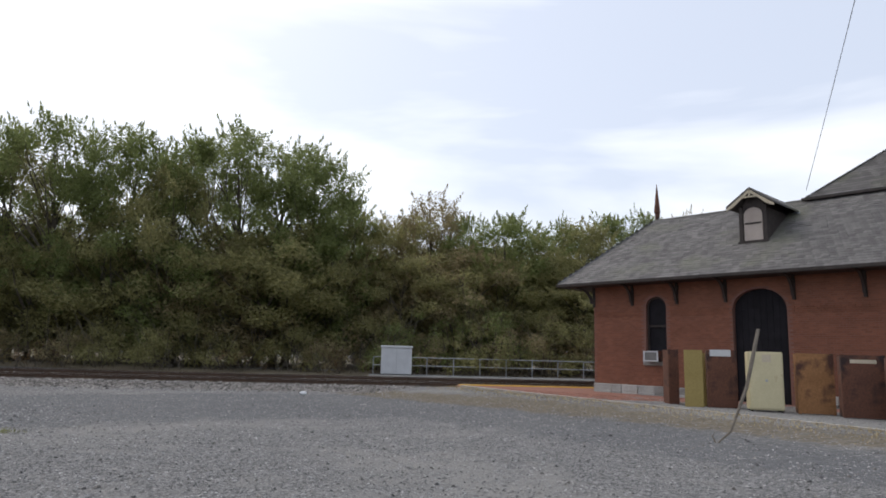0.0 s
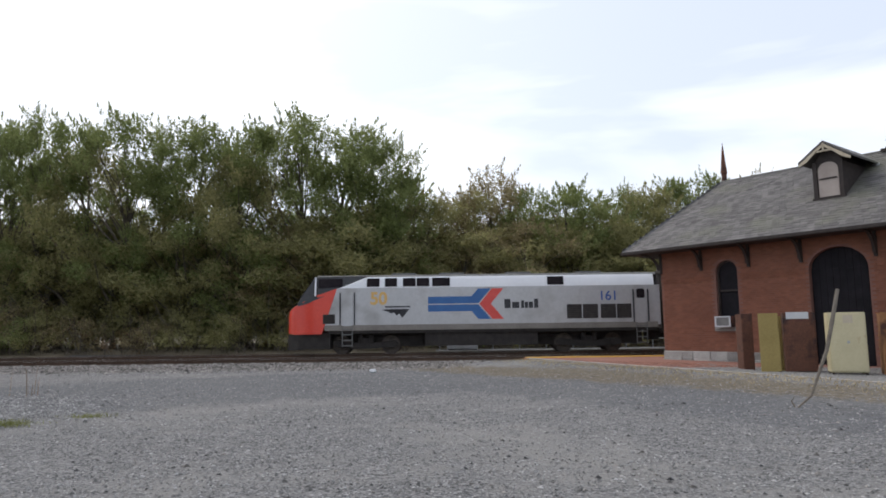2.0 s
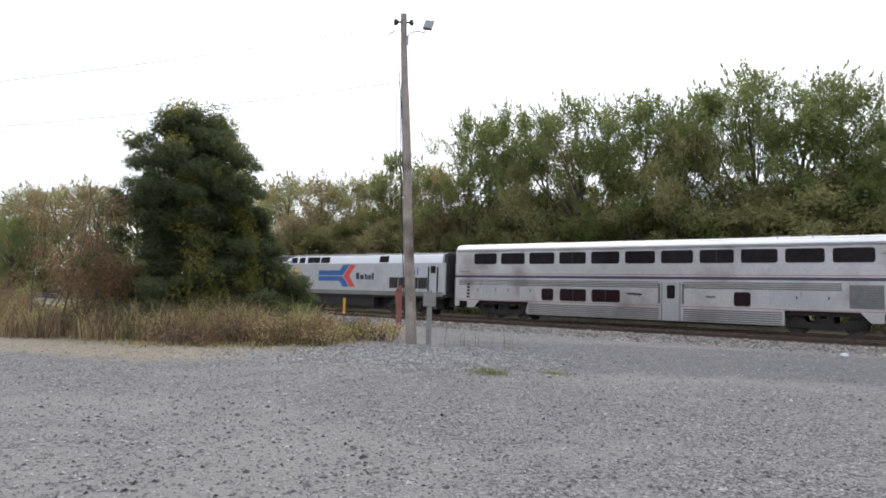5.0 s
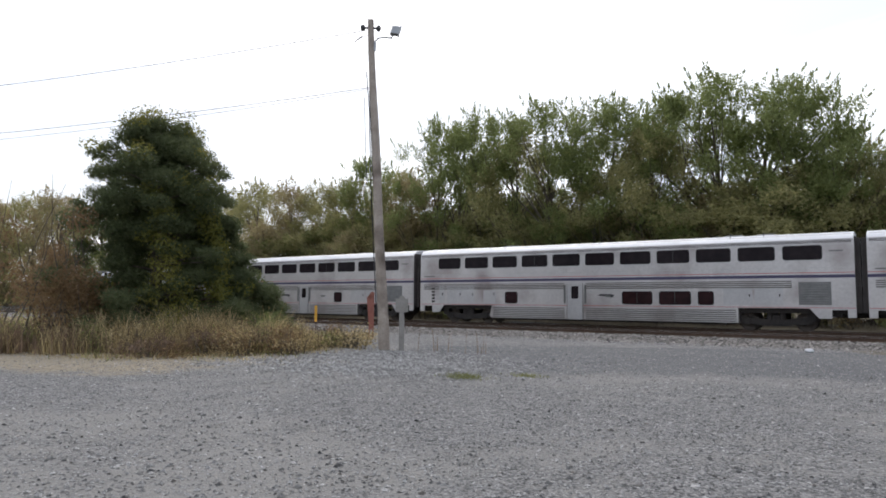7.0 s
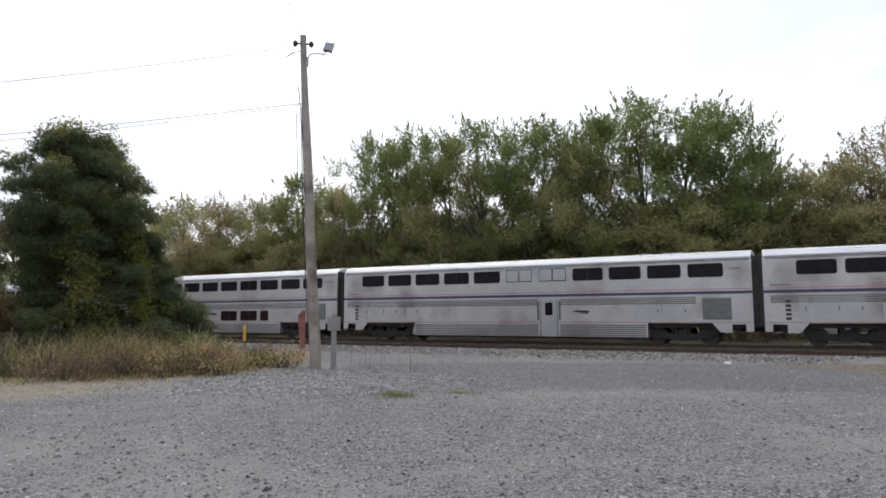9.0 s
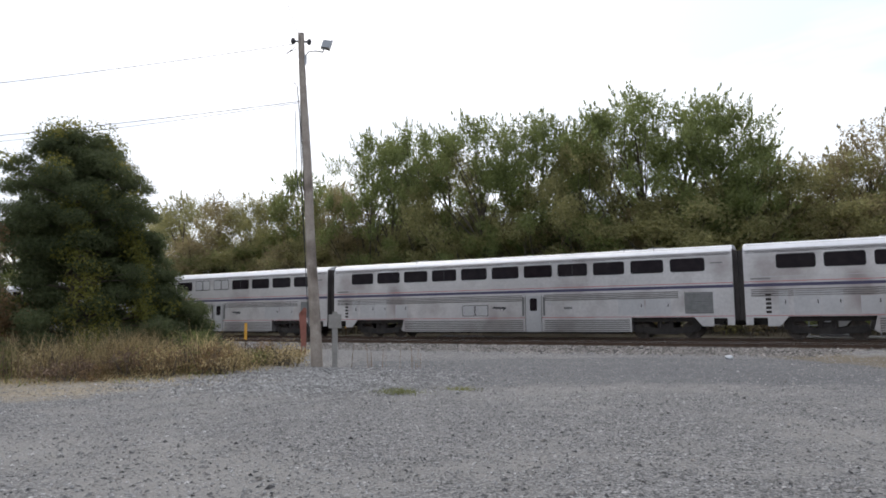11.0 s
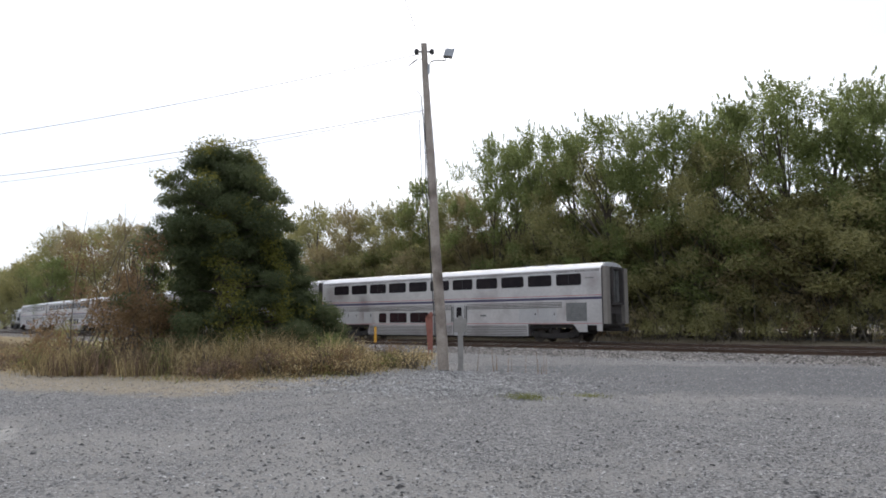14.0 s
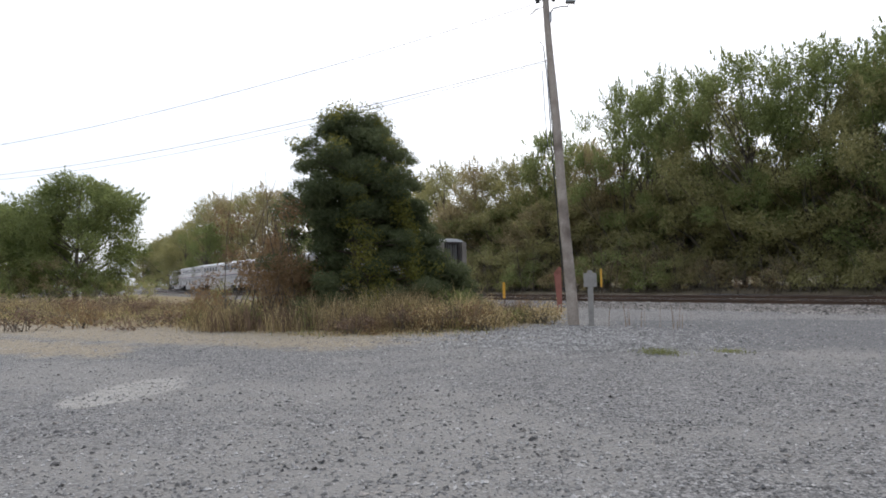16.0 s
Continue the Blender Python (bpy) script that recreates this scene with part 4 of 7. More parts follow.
    for w, h in ((0.42, 0.5), (0.5, 0.34), (0.2, 0.42), (0.22, 0.34), (0.3, 0.34), (0.28, 0.5)):
        bm = bmesh.new()
        prism(bm, [(X(o), y, 2.43), (X(o), y, 2.43 + h), (X(o + w * 0.8), y, 2.43 + h), (X(o + w * 0.8), y, 2.43)], (0, 0.004, 0))
        part("name_bar", bm, M_INK, car, "dark bar of a name")
        o += w
    bm = bmesh.new()
    for k in range(3):
        a = 5.0 + 0.3 * k
        prism(bm, [(X(a), y, 2.42 - 0.05 * k), (X(a + 0.55), y, 2.46), (X(a + 0.95), y, 2.44), (X(a + 0.55), y, 2.2 - 0.12 * k), (X(a + 0.4), y, 2.3 - 0.05 * k)], (0, 0.004, 0))
    box(bm, X(6.6), X(5.2), y, y + 0.004, 2.54, 2.62)
    part("emblem", bm, M_INK, car, "dark emblem of three curved blades")
    lettering("anniversary_number", "50", 0.95, M_GOLD, car, X(4.85), y + 0.004, 2.73, 0.03)
    lettering("road_number", "161", 0.72, M_NUMBER, car, X(17.55), y + 0.004, 2.82, 0.012)
    # lamps and horn
    for yy in (-0.55, 0.55):
        bm = bmesh.new()
        tube(bm, [(X(-0.15), yy, 1.75), (X(-0.29), yy, 1.75)], 0.12, 12)
        part("headlight", bm, M_LAMPLENS, car, "round headlight")
    for o in (5.5, 8.2, 12.0, 16.0):
        bm = bmesh.new()
        box(bm, X(o + 1.4), X(o), -0.7, 0.7, 4.38, 4.5)
        part("roof_housing", bm, M_GRILLE, car)
    return car


LOCO = locomotive()
CARS = [
    superliner("passenger_car", "silver double-deck coach with three lower windows, behind the locomotive", (), ((6.6, 7.35), (7.85, 9.5), (9.92, 11.6), (17.85, 18.6)), 14.1, 12.3),
    superliner("passenger_car", "silver double-deck coach with lower windows near its rear", (), ((6.6, 7.42), (14.12, 15.78), (16.2, 17.84), (18.25, 19.0)), 10.8, 13.0),
    superliner("passenger_car", "silver double-deck coach with two plated upper windows", (5, 6), (), 14.18, 16.4),
    superliner("passenger_car", "silver double-deck coach with a plated lower window", (), (), 14.1, 12.2, ((9.92, 10.7), (10.8, 11.6))),
    superliner("passenger_car", "silver double-deck coach at the tail with black end bellows", (), ((6.7, 7.44), (7.87, 9.55), (9.96, 11.66)), 14.1, 12.25, tail=True),
]
SPEED, NOSE_AT = 13.3, 28.0      # metres a second; nose's place at 3.5 s


def nose_s(t):
    return NOSE_AT + 13.15 * (t - 3.5) + 0.02 * (t - 3.5) ** 2


def vehicle_pose(front, length, axle):
    """The pose of a vehicle whose front end is at front: its two truck centres lie on the track."""
    mid = front - length / 2
    a, b = on_track(mid + axle, FAR_TRACK, RAIL_Z)[0], on_track(mid - axle, FAR_TRACK, RAIL_Z)[0]
    d, c = (a - b).normalized(), (a + b) / 2
    return Matrix.Translation(c) @ Matrix.Rotation(math.atan2(d.y, d.x), 4, "Z")


def motions():
    times = [i * 0.5 for i in range(33)]
    walk(LOCO, [(t, vehicle_pose(nose_s(t), 20.6, 6.2)) for t in times])
    for i, car in enumerate(CARS):
        walk(car, [(t, vehicle_pose(nose_s(t) - 21.2 - 25.91 * i, 25.4, 9.15)) for t in times])
    ticks = [i / FPS for i in range(16 * FPS + 1)]
    for wheel, r in WHEELS:
        home = Matrix.Translation(wheel.matrix_basis.translation)
        walk(wheel, [(t, home @ Matrix.Rotation(SPEED * t / r, 4, "Y")) for t in ticks])

# ---------------------------------------------------------------- platform
def build_platform():
    """A brick platform: a wedge between the near track and the station's front, falling gently towards the lot."""
    tip, low = Vector((0.94, 30.4, 0.24)), Vector((12.9, 9.9, 0.17))
    edge_dir = (low - tip).normalized()
    p_end, d = on_track(-48, NEAR_TRACK - 1.65)
    far_r = Vector((p_end.x, p_end.y, 0.24))
    tip_t, _ = on_track(-3.75, NEAR_TRACK - 1.65)
    tip_t.z = 0.24
    right = low + Vector((34, 10, 0.0))
    top = [tip, low, right, far_r, tip_t]
    platform = empty("platform", Matrix(), "red brick station platform with a pale stone kerb", "platform", kind="structure")
    bm = bmesh.new()
    prism(bm, [p - Vector((0, 0, 0.02)) for p in top], (0, 0, -0.6))
    part("bed", bm, M_PAVERBED, platform)
    # kerb along the lot
    nrm = Vector((-edge_dir.y, edge_dir.x, 0)).normalized()
    length, step, k = (low - tip).length, 1.2, 0
    while k * step < length:
        a, b = tip + edge_dir * (k * step + 0.006), tip + edge_dir * min((k + 1) * step - 0.006, length)
        bm = bmesh.new()
        n2 = Vector((edge_dir.y, -edge_dir.x, 0)).normalized() * -1
        prism(bm, [a + n2 * -0.03, b + n2 * -0.03, b + n2 * 0.11, a + n2 * 0.11], (0, 0, -0.45))
        for v in bm.verts:
            v.co.z += 0.03
        part("kerb_stone", bm, M_CURB, platform)
        k += 1
    # tactile strip along the track
    for k in range(40):
        s = -3.85 - k * 0.61
        bm = bmesh.new()
        pts = [on_track(s, NEAR_TRACK - 1.65)[0], on_track(s - 0.6, NEAR_TRACK - 1.65)[0], on_track(s - 0.6, NEAR_TRACK - 2.26)[0], on_track(s, NEAR_TRACK - 2.26)[0]]
        prism(bm, [Vector((p.x, p.y, 0.225)) for p in pts], (0, 0, 0.03))
        part("tactile_tile", bm, M_YELLOW, platform)
    # pavers between kerb and wall, joined
    verts, faces = [], []
    rng = random.Random(8)
    for i in range(0, 105):
        for j in range(0, 26):
            a = tip + edge_dir * (0.5 + i * 0.212 + (0.1 if j % 2 else 0)) + n_side(edge_dir) * (0.2 + j * 0.11)
            if j * 0.11 > 0.25 + i * 0.10:
                continue
            z = -0.012 + rng.uniform(-0.003, 0.003)
            q = [a, a + edge_dir * 0.2, a + edge_dir * 0.2 + n_side(edge_dir) * 0.1, a + n_side(edge_dir) * 0.1]
            b = len(verts)
            verts += [p + Vector((0, 0, z)) for p in q] + [p + Vector((0, 0, z - 0.02)) for p in q]
            faces += [(b, b + 1, b + 2, b + 3), (b, b + 4, b + 5, b + 1), (b + 1, b + 5, b + 6, b + 2), (b + 2, b + 6, b + 7, b + 3), (b + 3, b + 7, b + 4, b)]
    pv = new("pavers", mesh_from("pavers", verts, faces, M_PAVER))
    pv.parent = platform
    pv["kind"] = "stuff"


def n_side(d):
    return Vector((-d.y, d.x, 0)).normalized()


build_platform()

# ---------------------------------------------------------------- station: local x along the front wall, y into the building
PSI = radians(42.6)
CORNER = Vector((6.63, 29.3, 0))
ST = Matrix(((math.sin(PSI), math.cos(PSI), 0, CORNER.x), (-math.cos(PSI), math.sin(PSI), 0, CORNER.y), (0, 0, 1, 0), (0, 0, 0, 1)))
EAVE_Z, RIDGE_Z, OUT, RIDGE_IN, LEN, DEPTH = 4.74, 8.18, 0.95, 4.37, 21.0, 8.74
WIN = (2.48, 3.38, 1.53, 4.12)     # x0, x1, sill, crown
DOOR = (6.03, 7.95, 0.1, 4.24)
FLOOR_Z = -0.15


def arch(x0, x1, z0, z1, rise, n=10):
    """An opening's outline with an arched head."""
    pts = [(x0, z0), (x1, z0)]
    for i in range(n + 1):
        a = math.pi * i / n
        pts.append(((x0 + x1) / 2 + (x1 - x0) / 2 * math.cos(a), z1 - rise + rise * math.sin(a)))
    return pts


def build_station():
    st = empty("station_building", ST, "red brick railway station with slate hip roof and dormer", "station building")
    T = 0.35
    # walls round the openings
    bm = bmesh.new()
    wx0, wx1, wz0, wz1 = WIN
    dx0, dx1, dz0, dz1 = DOOR
    for a, b, z0, z1 in ((0, wx0, FLOOR_Z, 4.9), (wx0, wx1, FLOOR_Z, wz0), (wx0, wx1, wz1, 4.9), (wx1, dx0, FLOOR_Z, 4.9), (dx0, dx1, dz1, 4.9), (dx1, LEN, FLOOR_Z, 4.9)):
        box(bm, a, b, 0, T, z0, z1)
    for (x0, x1, z1, rise) in ((wx0, wx1, wz1, 0.43), (dx0, dx1, dz1, 0.75)):
        mid, half = (x0 + x1) / 2, (x1 - x0) / 2
        for sgn in (-1, 1):
            pts = [(mid + sgn * half, 0, z1 - rise)]
            for i in range(7):
                a = math.pi / 2 * i / 6
                pts.append((mid + sgn * half * math.cos(a), 0, z1 - rise + rise * math.sin(a)))
            pts.append((mid + sgn * half, 0, z1))
            prism(bm, pts[1:], (0, T, 0))
    box(bm, 0, T, T, DEPTH, FLOOR_Z, 4.9)
    box(bm, LEN - T, LEN, T, DEPTH, FLOOR_Z, 4.9)
    box(bm, T, LEN - T, DEPTH - T, DEPTH, FLOOR_Z, 4.9)
    wall = part("wall", bm, M_MORTAR, st, "red brick wall")
    # openings
    bm = bmesh.new()
    prism(bm, [(x, 0.2, z) for x, z in arch(wx0, wx1, wz0, wz1, 0.43)], (0, 0.05, 0))
    w = part("window", bm, M_DARKDOOR, st, "dark arched window")
    bm = bmesh.new()
    o, i_ = arch(wx0, wx1, wz0, wz1, 0.43), arch(wx0 + 0.07, wx1 - 0.07, wz0 + 0.07, wz1 - 0.07, 0.38)
    k = len(o)
    vs = [[bm.verts.new((x, y, z)) for x, z in q] for q, y in ((o, 0.12), (i_, 0.12), (i_, 0.2))]
    for a, b in ((0, 1), (1, 2)):
        for q in range(k):
            bm.faces.new((vs[a][q], vs[a][(q + 1) % k], vs[b][(q + 1) % k], vs[b][q]))
    box(bm, wx0 + 0.06, wx1 - 0.06, 0.13, 0.2, 2.9, 2.98)
    part("window_frame", bm, M_DARKWOOD, w)
    bm = bmesh.new()
    box(bm, wx0 - 0.1, wx1 + 0.1, -0.09, 0.2, wz0 - 0.16, wz0)
    part("window_sill", bm, M_BASE, w, "grey stone sill")
    bm = bmesh.new()
    prism(bm, [(x, 0.22, z) for x, z in arch(dx0, dx1, dz0, dz1, 0.75)], (0, 0.06, 0))
    d = part("freight_door", bm, M_DARKDOOR, st, "black arched double freight door")
    for q in range(8):
        bm = bmesh.new()
        x = dx0 + 0.06 + q * 0.222
        box(bm, x, x + 0.21, 0.195, 0.22, 0.3, 3.45)
        part("board", bm, M_DARKDOOR, d)
    for q in range(8):
        bm = bmesh.new()
        x = dx0 + 0.06 + q * 0.222
        top = dz1 - 0.75 + 0.75 * math.sqrt(max(0.0, 1 - ((x + 0.105 - (dx0 + dx1) / 2) / 0.98) ** 2)) - 0.06
        box(bm, x, x + 0.21, 0.197, 0.22, 3.5, top)
        part("board", bm, M_DARKDOOR, d)
    # stone base course
    rng = random.Random(2)
    x = 0.0
    while x < 14:
        w_ = min(rng.uniform(0.45, 0.9), 14 - x)
        if not (dx0 - 0.3 < x + w_ / 2 < dx1 + 0.3):
            for r_ in range(2):
                bm = bmesh.new()
                z0 = 0.02 + r_ * 0.27
                vs = box(bm, x + 0.008, x + w_ - 0.008, -0.10 - rng.uniform(0, 0.03), 0.02, z0, z0 + 0.28)
                bmesh.ops.bevel(bm, geom=list(bm.edges), offset=0.02, segments=1, affect="EDGES")
                part("base_stone", bm, M_BASE, wall)
        x += w_
    # bricks
    rest_v, rest_f = [], []
    bmb = bmesh.new()
    box(bmb, 0.004, 0.2, -0.006, 0.01, 0.004, 0.065)
    brick = to_mesh("brick", bmb, M_BRICK)
    row = 0
    n_obj = 0
    z = 0.58
    while z < 4.85:
        x = 0.0 if row % 2 else -0.104
        while x < 12.4:
            xc, zc = x + 0.1, z + 0.035
            skip = x < 0
            for x0, x1, zz0, zz1, rise in ((*WIN, 0.43), (*DOOR, 0.75)):
                half = (x1 - x0) / 2
                if x0 - 0.1 < xc < x1 + 0.1 and zz0 - 0.2 < zc < zz1 + 0.06:
                    u = min(1, abs(xc - (x0 + x1) / 2) / (half + 0.1))
                    if zc < zz1 - rise + (rise + 0.06) * math.sqrt(1 - u * u):
                        skip = True
            proud = 0.03 if 3.30 < z < 3.5 or 4.5 < z else 0.0
            if not skip:
                if 8.6 < x < 10.8 and z < 2.9 and n_obj < 290:
                    ob = new("brick", brick)
                    ob.parent = wall
                    ob.location = (x, -proud, z)
                    n_obj += 1
                else:
                    b = len(rest_v)
                    y = -0.006 - proud + rng.uniform(-0.002, 0.002)
                    rest_v += [(x + 0.004, y, z + 0.004), (x + 0.2, y, z + 0.004), (x + 0.2, y, z + 0.065), (x + 0.004, y, z + 0.065),
                               (x + 0.004, 0.01, z + 0.004), (x + 0.2, 0.01, z + 0.004), (x + 0.2, 0.01, z + 0.065), (x + 0.004, 0.01, z + 0.065)]
                    rest_f += [(b, b + 1, b + 2, b + 3), (b + 4, b, b + 3, b + 7), (b + 1, b + 5, b + 6, b + 2), (b + 3, b + 2, b + 6, b + 7), (b + 4, b + 5, b + 1, b)]
            x += 0.208
        z += 0.073
        row += 1
    br = new("brickwork", mesh_from("brickwork", rest_v, rest_f, M_BRICKS))
    br.parent = wall
    br["kind"] = "stuff"
    # eave brackets
    for x in (0.05, 1.9, 3.88, 5.82, 8.22, 10.4, 12.5):
        bm = bmesh.new()
        m = Matrix() if x > 0.1 else Matrix.Translation((0.05, 0, 0)) @ Matrix.Rotation(radians(-45), 4, "Z") @ Matrix.Translation((-0.05, 0, 0))
        box(bm, x - 0.05, x + 0.05, -0.1, 0.0, 3.78, 4.72, m)
        box(bm, x - 0.05, x + 0.05, -0.92, 0.0, 4.62, 4.74, m)
        pts = []
        for i in range(7):
            a = math.pi / 2 * i / 6
            pts.append((x - 0.045, -0.08 - 0.72 * (1 - math.cos(a)), 3.95 + 0.68 * math.sin(a)))
        for i in range(6, -1, -1):
            a = math.pi / 2 * i / 6
            pts.append((x - 0.045, -0.2 - 0.66 * (1 - math.cos(a)), 3.9 + 0.68 * math.sin(a)))
        prism(bm, pts, (0.09, 0, 0), m)
        part("bracket", bm, M_DARKWOOD, st, "dark timber eave bracket")
    # roof deck and hip, soffit
    e0, e1 = -1.26, LEN + 1.2
    hx, hy = 0.46, RIDGE_IN
    bk = DEPTH + OUT
    bm = bmesh.new()
    v = [bm.verts.new(p) for p in ((e0, -OUT, EAVE_Z), (e1, -OUT, EAVE_Z), (e1, bk, EAVE_Z), (e0, bk, EAVE_Z), (hx, hy, RIDGE_Z), (LEN - 1, hy, RIDGE_Z))]
    for f in ((0, 1, 5, 4), (1, 2, 5), (2, 3, 4, 5), (3, 0, 4)):
        bm.faces.new([v[i] for i in f])
    lo = [bm.verts.new(p) for p in ((e0, -OUT, EAVE_Z - 0.12), (e1, -OUT, EAVE_Z - 0.12), (e1, bk, EAVE_Z - 0.12), (e0, bk, EAVE_Z - 0.12))]
    for i in range(4):
        bm.faces.new((v[i], lo[i], lo[(i + 1) % 4], v[(i + 1) % 4]))
    bm.faces.new(lo)
    roof = part("roof", bm, M_DARKWOOD, st, "grey slate hip roof")
    # slates
    sl = math.hypot(RIDGE_IN + OUT, RIDGE_Z - EAVE_Z)
    ca, sa = (RIDGE_IN + OUT) / sl, (RIDGE_Z - EAVE_Z) / sl
    bms = bmesh.new()
    box(bms, 0.004, 0.246, -0.02, 0.25, 0.0, 0.014)
    slate = to_mesh("slate", bms, M_SLATE_PIECE)
    tilt = math.atan2(sa, ca)
    rv, rf = [], []
    n_obj = 0
    rows = int(sl / 0.2)
    for r_ in range(rows + 1):
        u = r_ * 0.2
        left = e0 + (hx - e0) * u / sl
        x = left + (0.125 if r_ % 2 else 0.0)
        while x < 14.0:
            mm = Matrix.Translation((x, -OUT + u * ca, EAVE_Z + u * sa + 0.012)) @ Matrix.Rotation(tilt - 0.05 + rng.uniform(-0.012, 0.012), 4, "X") @ Matrix.Rotation(rng.uniform(-0.012, 0.012), 4, "Z")
            if 8.3 < x < 11.6 and r_ < 24 and n_obj < 290:
                ob = new("slate", slate)
                ob.parent = roof
                ob.matrix_basis = mm
                n_obj += 1
            else:
                b = len(rv)
                zt = rng.uniform(0.009, 0.018)
                rv += [mm @ Vector(p) for p in ((0.004, -0.02, 0), (0.246, -0.02, 0), (0.246, 0.25, 0), (0.004, 0.25, 0), (0.004, -0.02, zt), (0.246, -0.02, zt), (0.246, 0.25, zt), (0.004, 0.25, zt))]
                rf += [(b + 4, b + 5, b + 6, b + 7), (b, b + 1, b + 5, b + 4), (b + 3, b, b + 4, b + 7), (b + 1, b + 2, b + 6, b + 5)]
            x += 0.25
    so = new("slate_covering", mesh_from("slates", rv, rf, M_SLATE))
    so.parent = roof
    so["kind"] = "stuff"
    # slates of the hipped end
    rv, rf = [], []
    hl = math.hypot(hx - e0, RIDGE_Z - EAVE_Z)
    for r_ in range(int(hl / 0.2)):
        u = r_ * 0.2 / hl
        y0, y1 = -OUT + (hy + OUT) * u, bk + (hy - bk) * u
        y = y0
        while y < y1 - 0.2:
            p, q = Vector((e0 + (hx - e0) * u - 0.03, y, EAVE_Z + (RIDGE_Z - EAVE_Z) * u)), u + 0.22 / hl
            b = len(rv)
            rv += [p, p + Vector((0, 0.24, 0)), Vector((e0 + (hx - e0) * q + 0.005, y + 0.24, EAVE_Z + (RIDGE_Z - EAVE_Z) * q)), Vector((e0 + (hx - e0) * q + 0.005, y, EAVE_Z + (RIDGE_Z - EAVE_Z) * q))]
            rf.append((b, b + 1, b + 2, b + 3))
            y += 0.25
    so = new("end_slates", mesh_from("end_slates", rv, rf, M_SLATE))
    so.parent = roof
    so["kind"] = "stuff"
    bm = bmesh.new()
    tube(bm, [(e0 + 0.02, -OUT + 0.02, EAVE_Z + 0.02), (hx, hy, RIDGE_Z + 0.03), (LEN - 1, hy, RIDGE_Z + 0.03)], 0.05, 6)
    part("ridge_cap", bm, M_GRILLE, roof)
    bm = bmesh.new()
    box(bm, e0 - 0.02, e1, -OUT - 0.04, -OUT, EAVE_Z - 0.10, EAVE_Z + 0.01)
    box(bm, e0 - 0.04, e0, -OUT - 0.04, bk, EAVE_Z - 0.10, EAVE_Z + 0.01)
    part("gutter_board", bm, M_DARKWOOD, roof)
    # taller roof block behind the ridge
    bm = bmesh.new()
    a0, b0, z0, z1 = 7.3, hy - 0.15, RIDGE_Z + 0.05, 11.2
    q = [(a0, b0, z0), (LEN, b0, z0), (LEN, b0 + 8, z0), (a0, b0 + 8, z0), (a0 + 3.4, b0 + 3.4, z1), (LEN - 3, b0 + 3.4, z1)]
    v = [bm.verts.new(p) for p in q]
    for f in ((0, 1, 5, 4), (1, 2, 5), (2, 3, 4, 5), (3, 0, 4), (3, 2, 1, 0)):
        bm.faces.new([v[i] for i in f])
    up = part("upper_roof", bm, M_DARKWOOD, st, "taller slate roof behind the ridge")
    rv, rf = [], []
    hl = math.hypot(3.4, z1 - z0)
    for r_ in range(int(hl / 0.2)):
        u, q = r_ * 0.2 / hl, (r_ * 0.2 + 0.23) / hl
        x = a0 + 3.4 * u
        while x < LEN - 4:
            b = len(rv)
            rv += [Vector((x, b0 + 3.4 * u - 0.02, z0 + (z1 - z0) * u + 0.03)), Vector((x + 0.245, b0 + 3.4 * u - 0.02, z0 + (z1 - z0) * u + 0.03)),
                   Vector((x + 0.245, b0 + 3.4 * q, z0 + (z1 - z0) * q + 0.012)), Vector((x, b0 + 3.4 * q, z0 + (z1 - z0) * q + 0.012))]
            rf.append((b, b + 1, b + 2, b + 3))
            x += 0.25
        y = b0 + 3.4 * u
        while y < b0 + 8 - 4.6 * u:
            b = len(rv)
            rv += [Vector((a0 + 3.4 * u - 0.02, y, z0 + (z1 - z0) * u + 0.03)), Vector((a0 + 3.4 * u - 0.02, y + 0.245, z0 + (z1 - z0) * u + 0.03)),
                   Vector((a0 + 3.4 * q, y + 0.245, z0 + (z1 - z0) * q + 0.012)), Vector((a0 + 3.4 * q, y, z0 + (z1 - z0) * q + 0.012))]
            rf.append((b, b + 1, b + 2, b + 3))
            y += 0.25
    so = new("slate_covering", mesh_from("slates", rv, rf, M_SLATE))
    so.parent = up
    so["kind"] = "stuff"
    bm = bmesh.new()
    box(bm, a0 - 0.1, LEN, b0 - 0.12, b0 + 0.02, z0 - 0.08, z0 + 0.03)
    part("gutter_board", bm, M_DARKWOOD, up)
    # dormer
    dc, hw, y0 = 6.44, 0.52, 1.22
    zb, zs, za = 6.1, 7.44, 8.26
    yb = 4.2
    bm = bmesh.new()
    prism(bm, [(dc - hw, y0, zb), (dc + hw, y0, zb), (dc + hw, y0, zs), (dc, y0, za - 0.08), (dc - hw, y0, zs)], (0, yb - y0, 0))
    dm = part("dormer", bm, M_DARKWOOD, st, "small dark dormer with a boarded arched window")
    bm = bmesh.new()
    for sgn in (-1, 1):
        prism(bm, [(dc, y0 - 0.28, za), (dc + sgn * 0.92, y0 - 0.28, za - 0.66), (dc + sgn * 0.92, y0 - 0.28, za - 0.74), (dc, y0 - 0.28, za - 0.07)], (0, 3.4, 0))
    part("dormer_roof", bm, M_SLATE, dm)
    bm = bmesh.new()
    for sgn in (-1, 1):
        prism(bm, [(dc, y0 - 0.30, za - 0.1), (dc + sgn * 0.90, y0 - 0.30, za - 0.76), (dc + sgn * 0.90, y0 - 0.30, za - 0.84), (dc + sgn * 0.62, y0 - 0.30, za - 0.72), (dc + sgn * 0.3, y0 - 0.30, za - 0.44), (dc, y0 - 0.3, za - 0.22)], (0, 0.04, 0))
    box(bm, dc - 0.03, dc + 0.03, y0 - 0.3, y0 - 0.26, za - 0.42, za - 0.1)
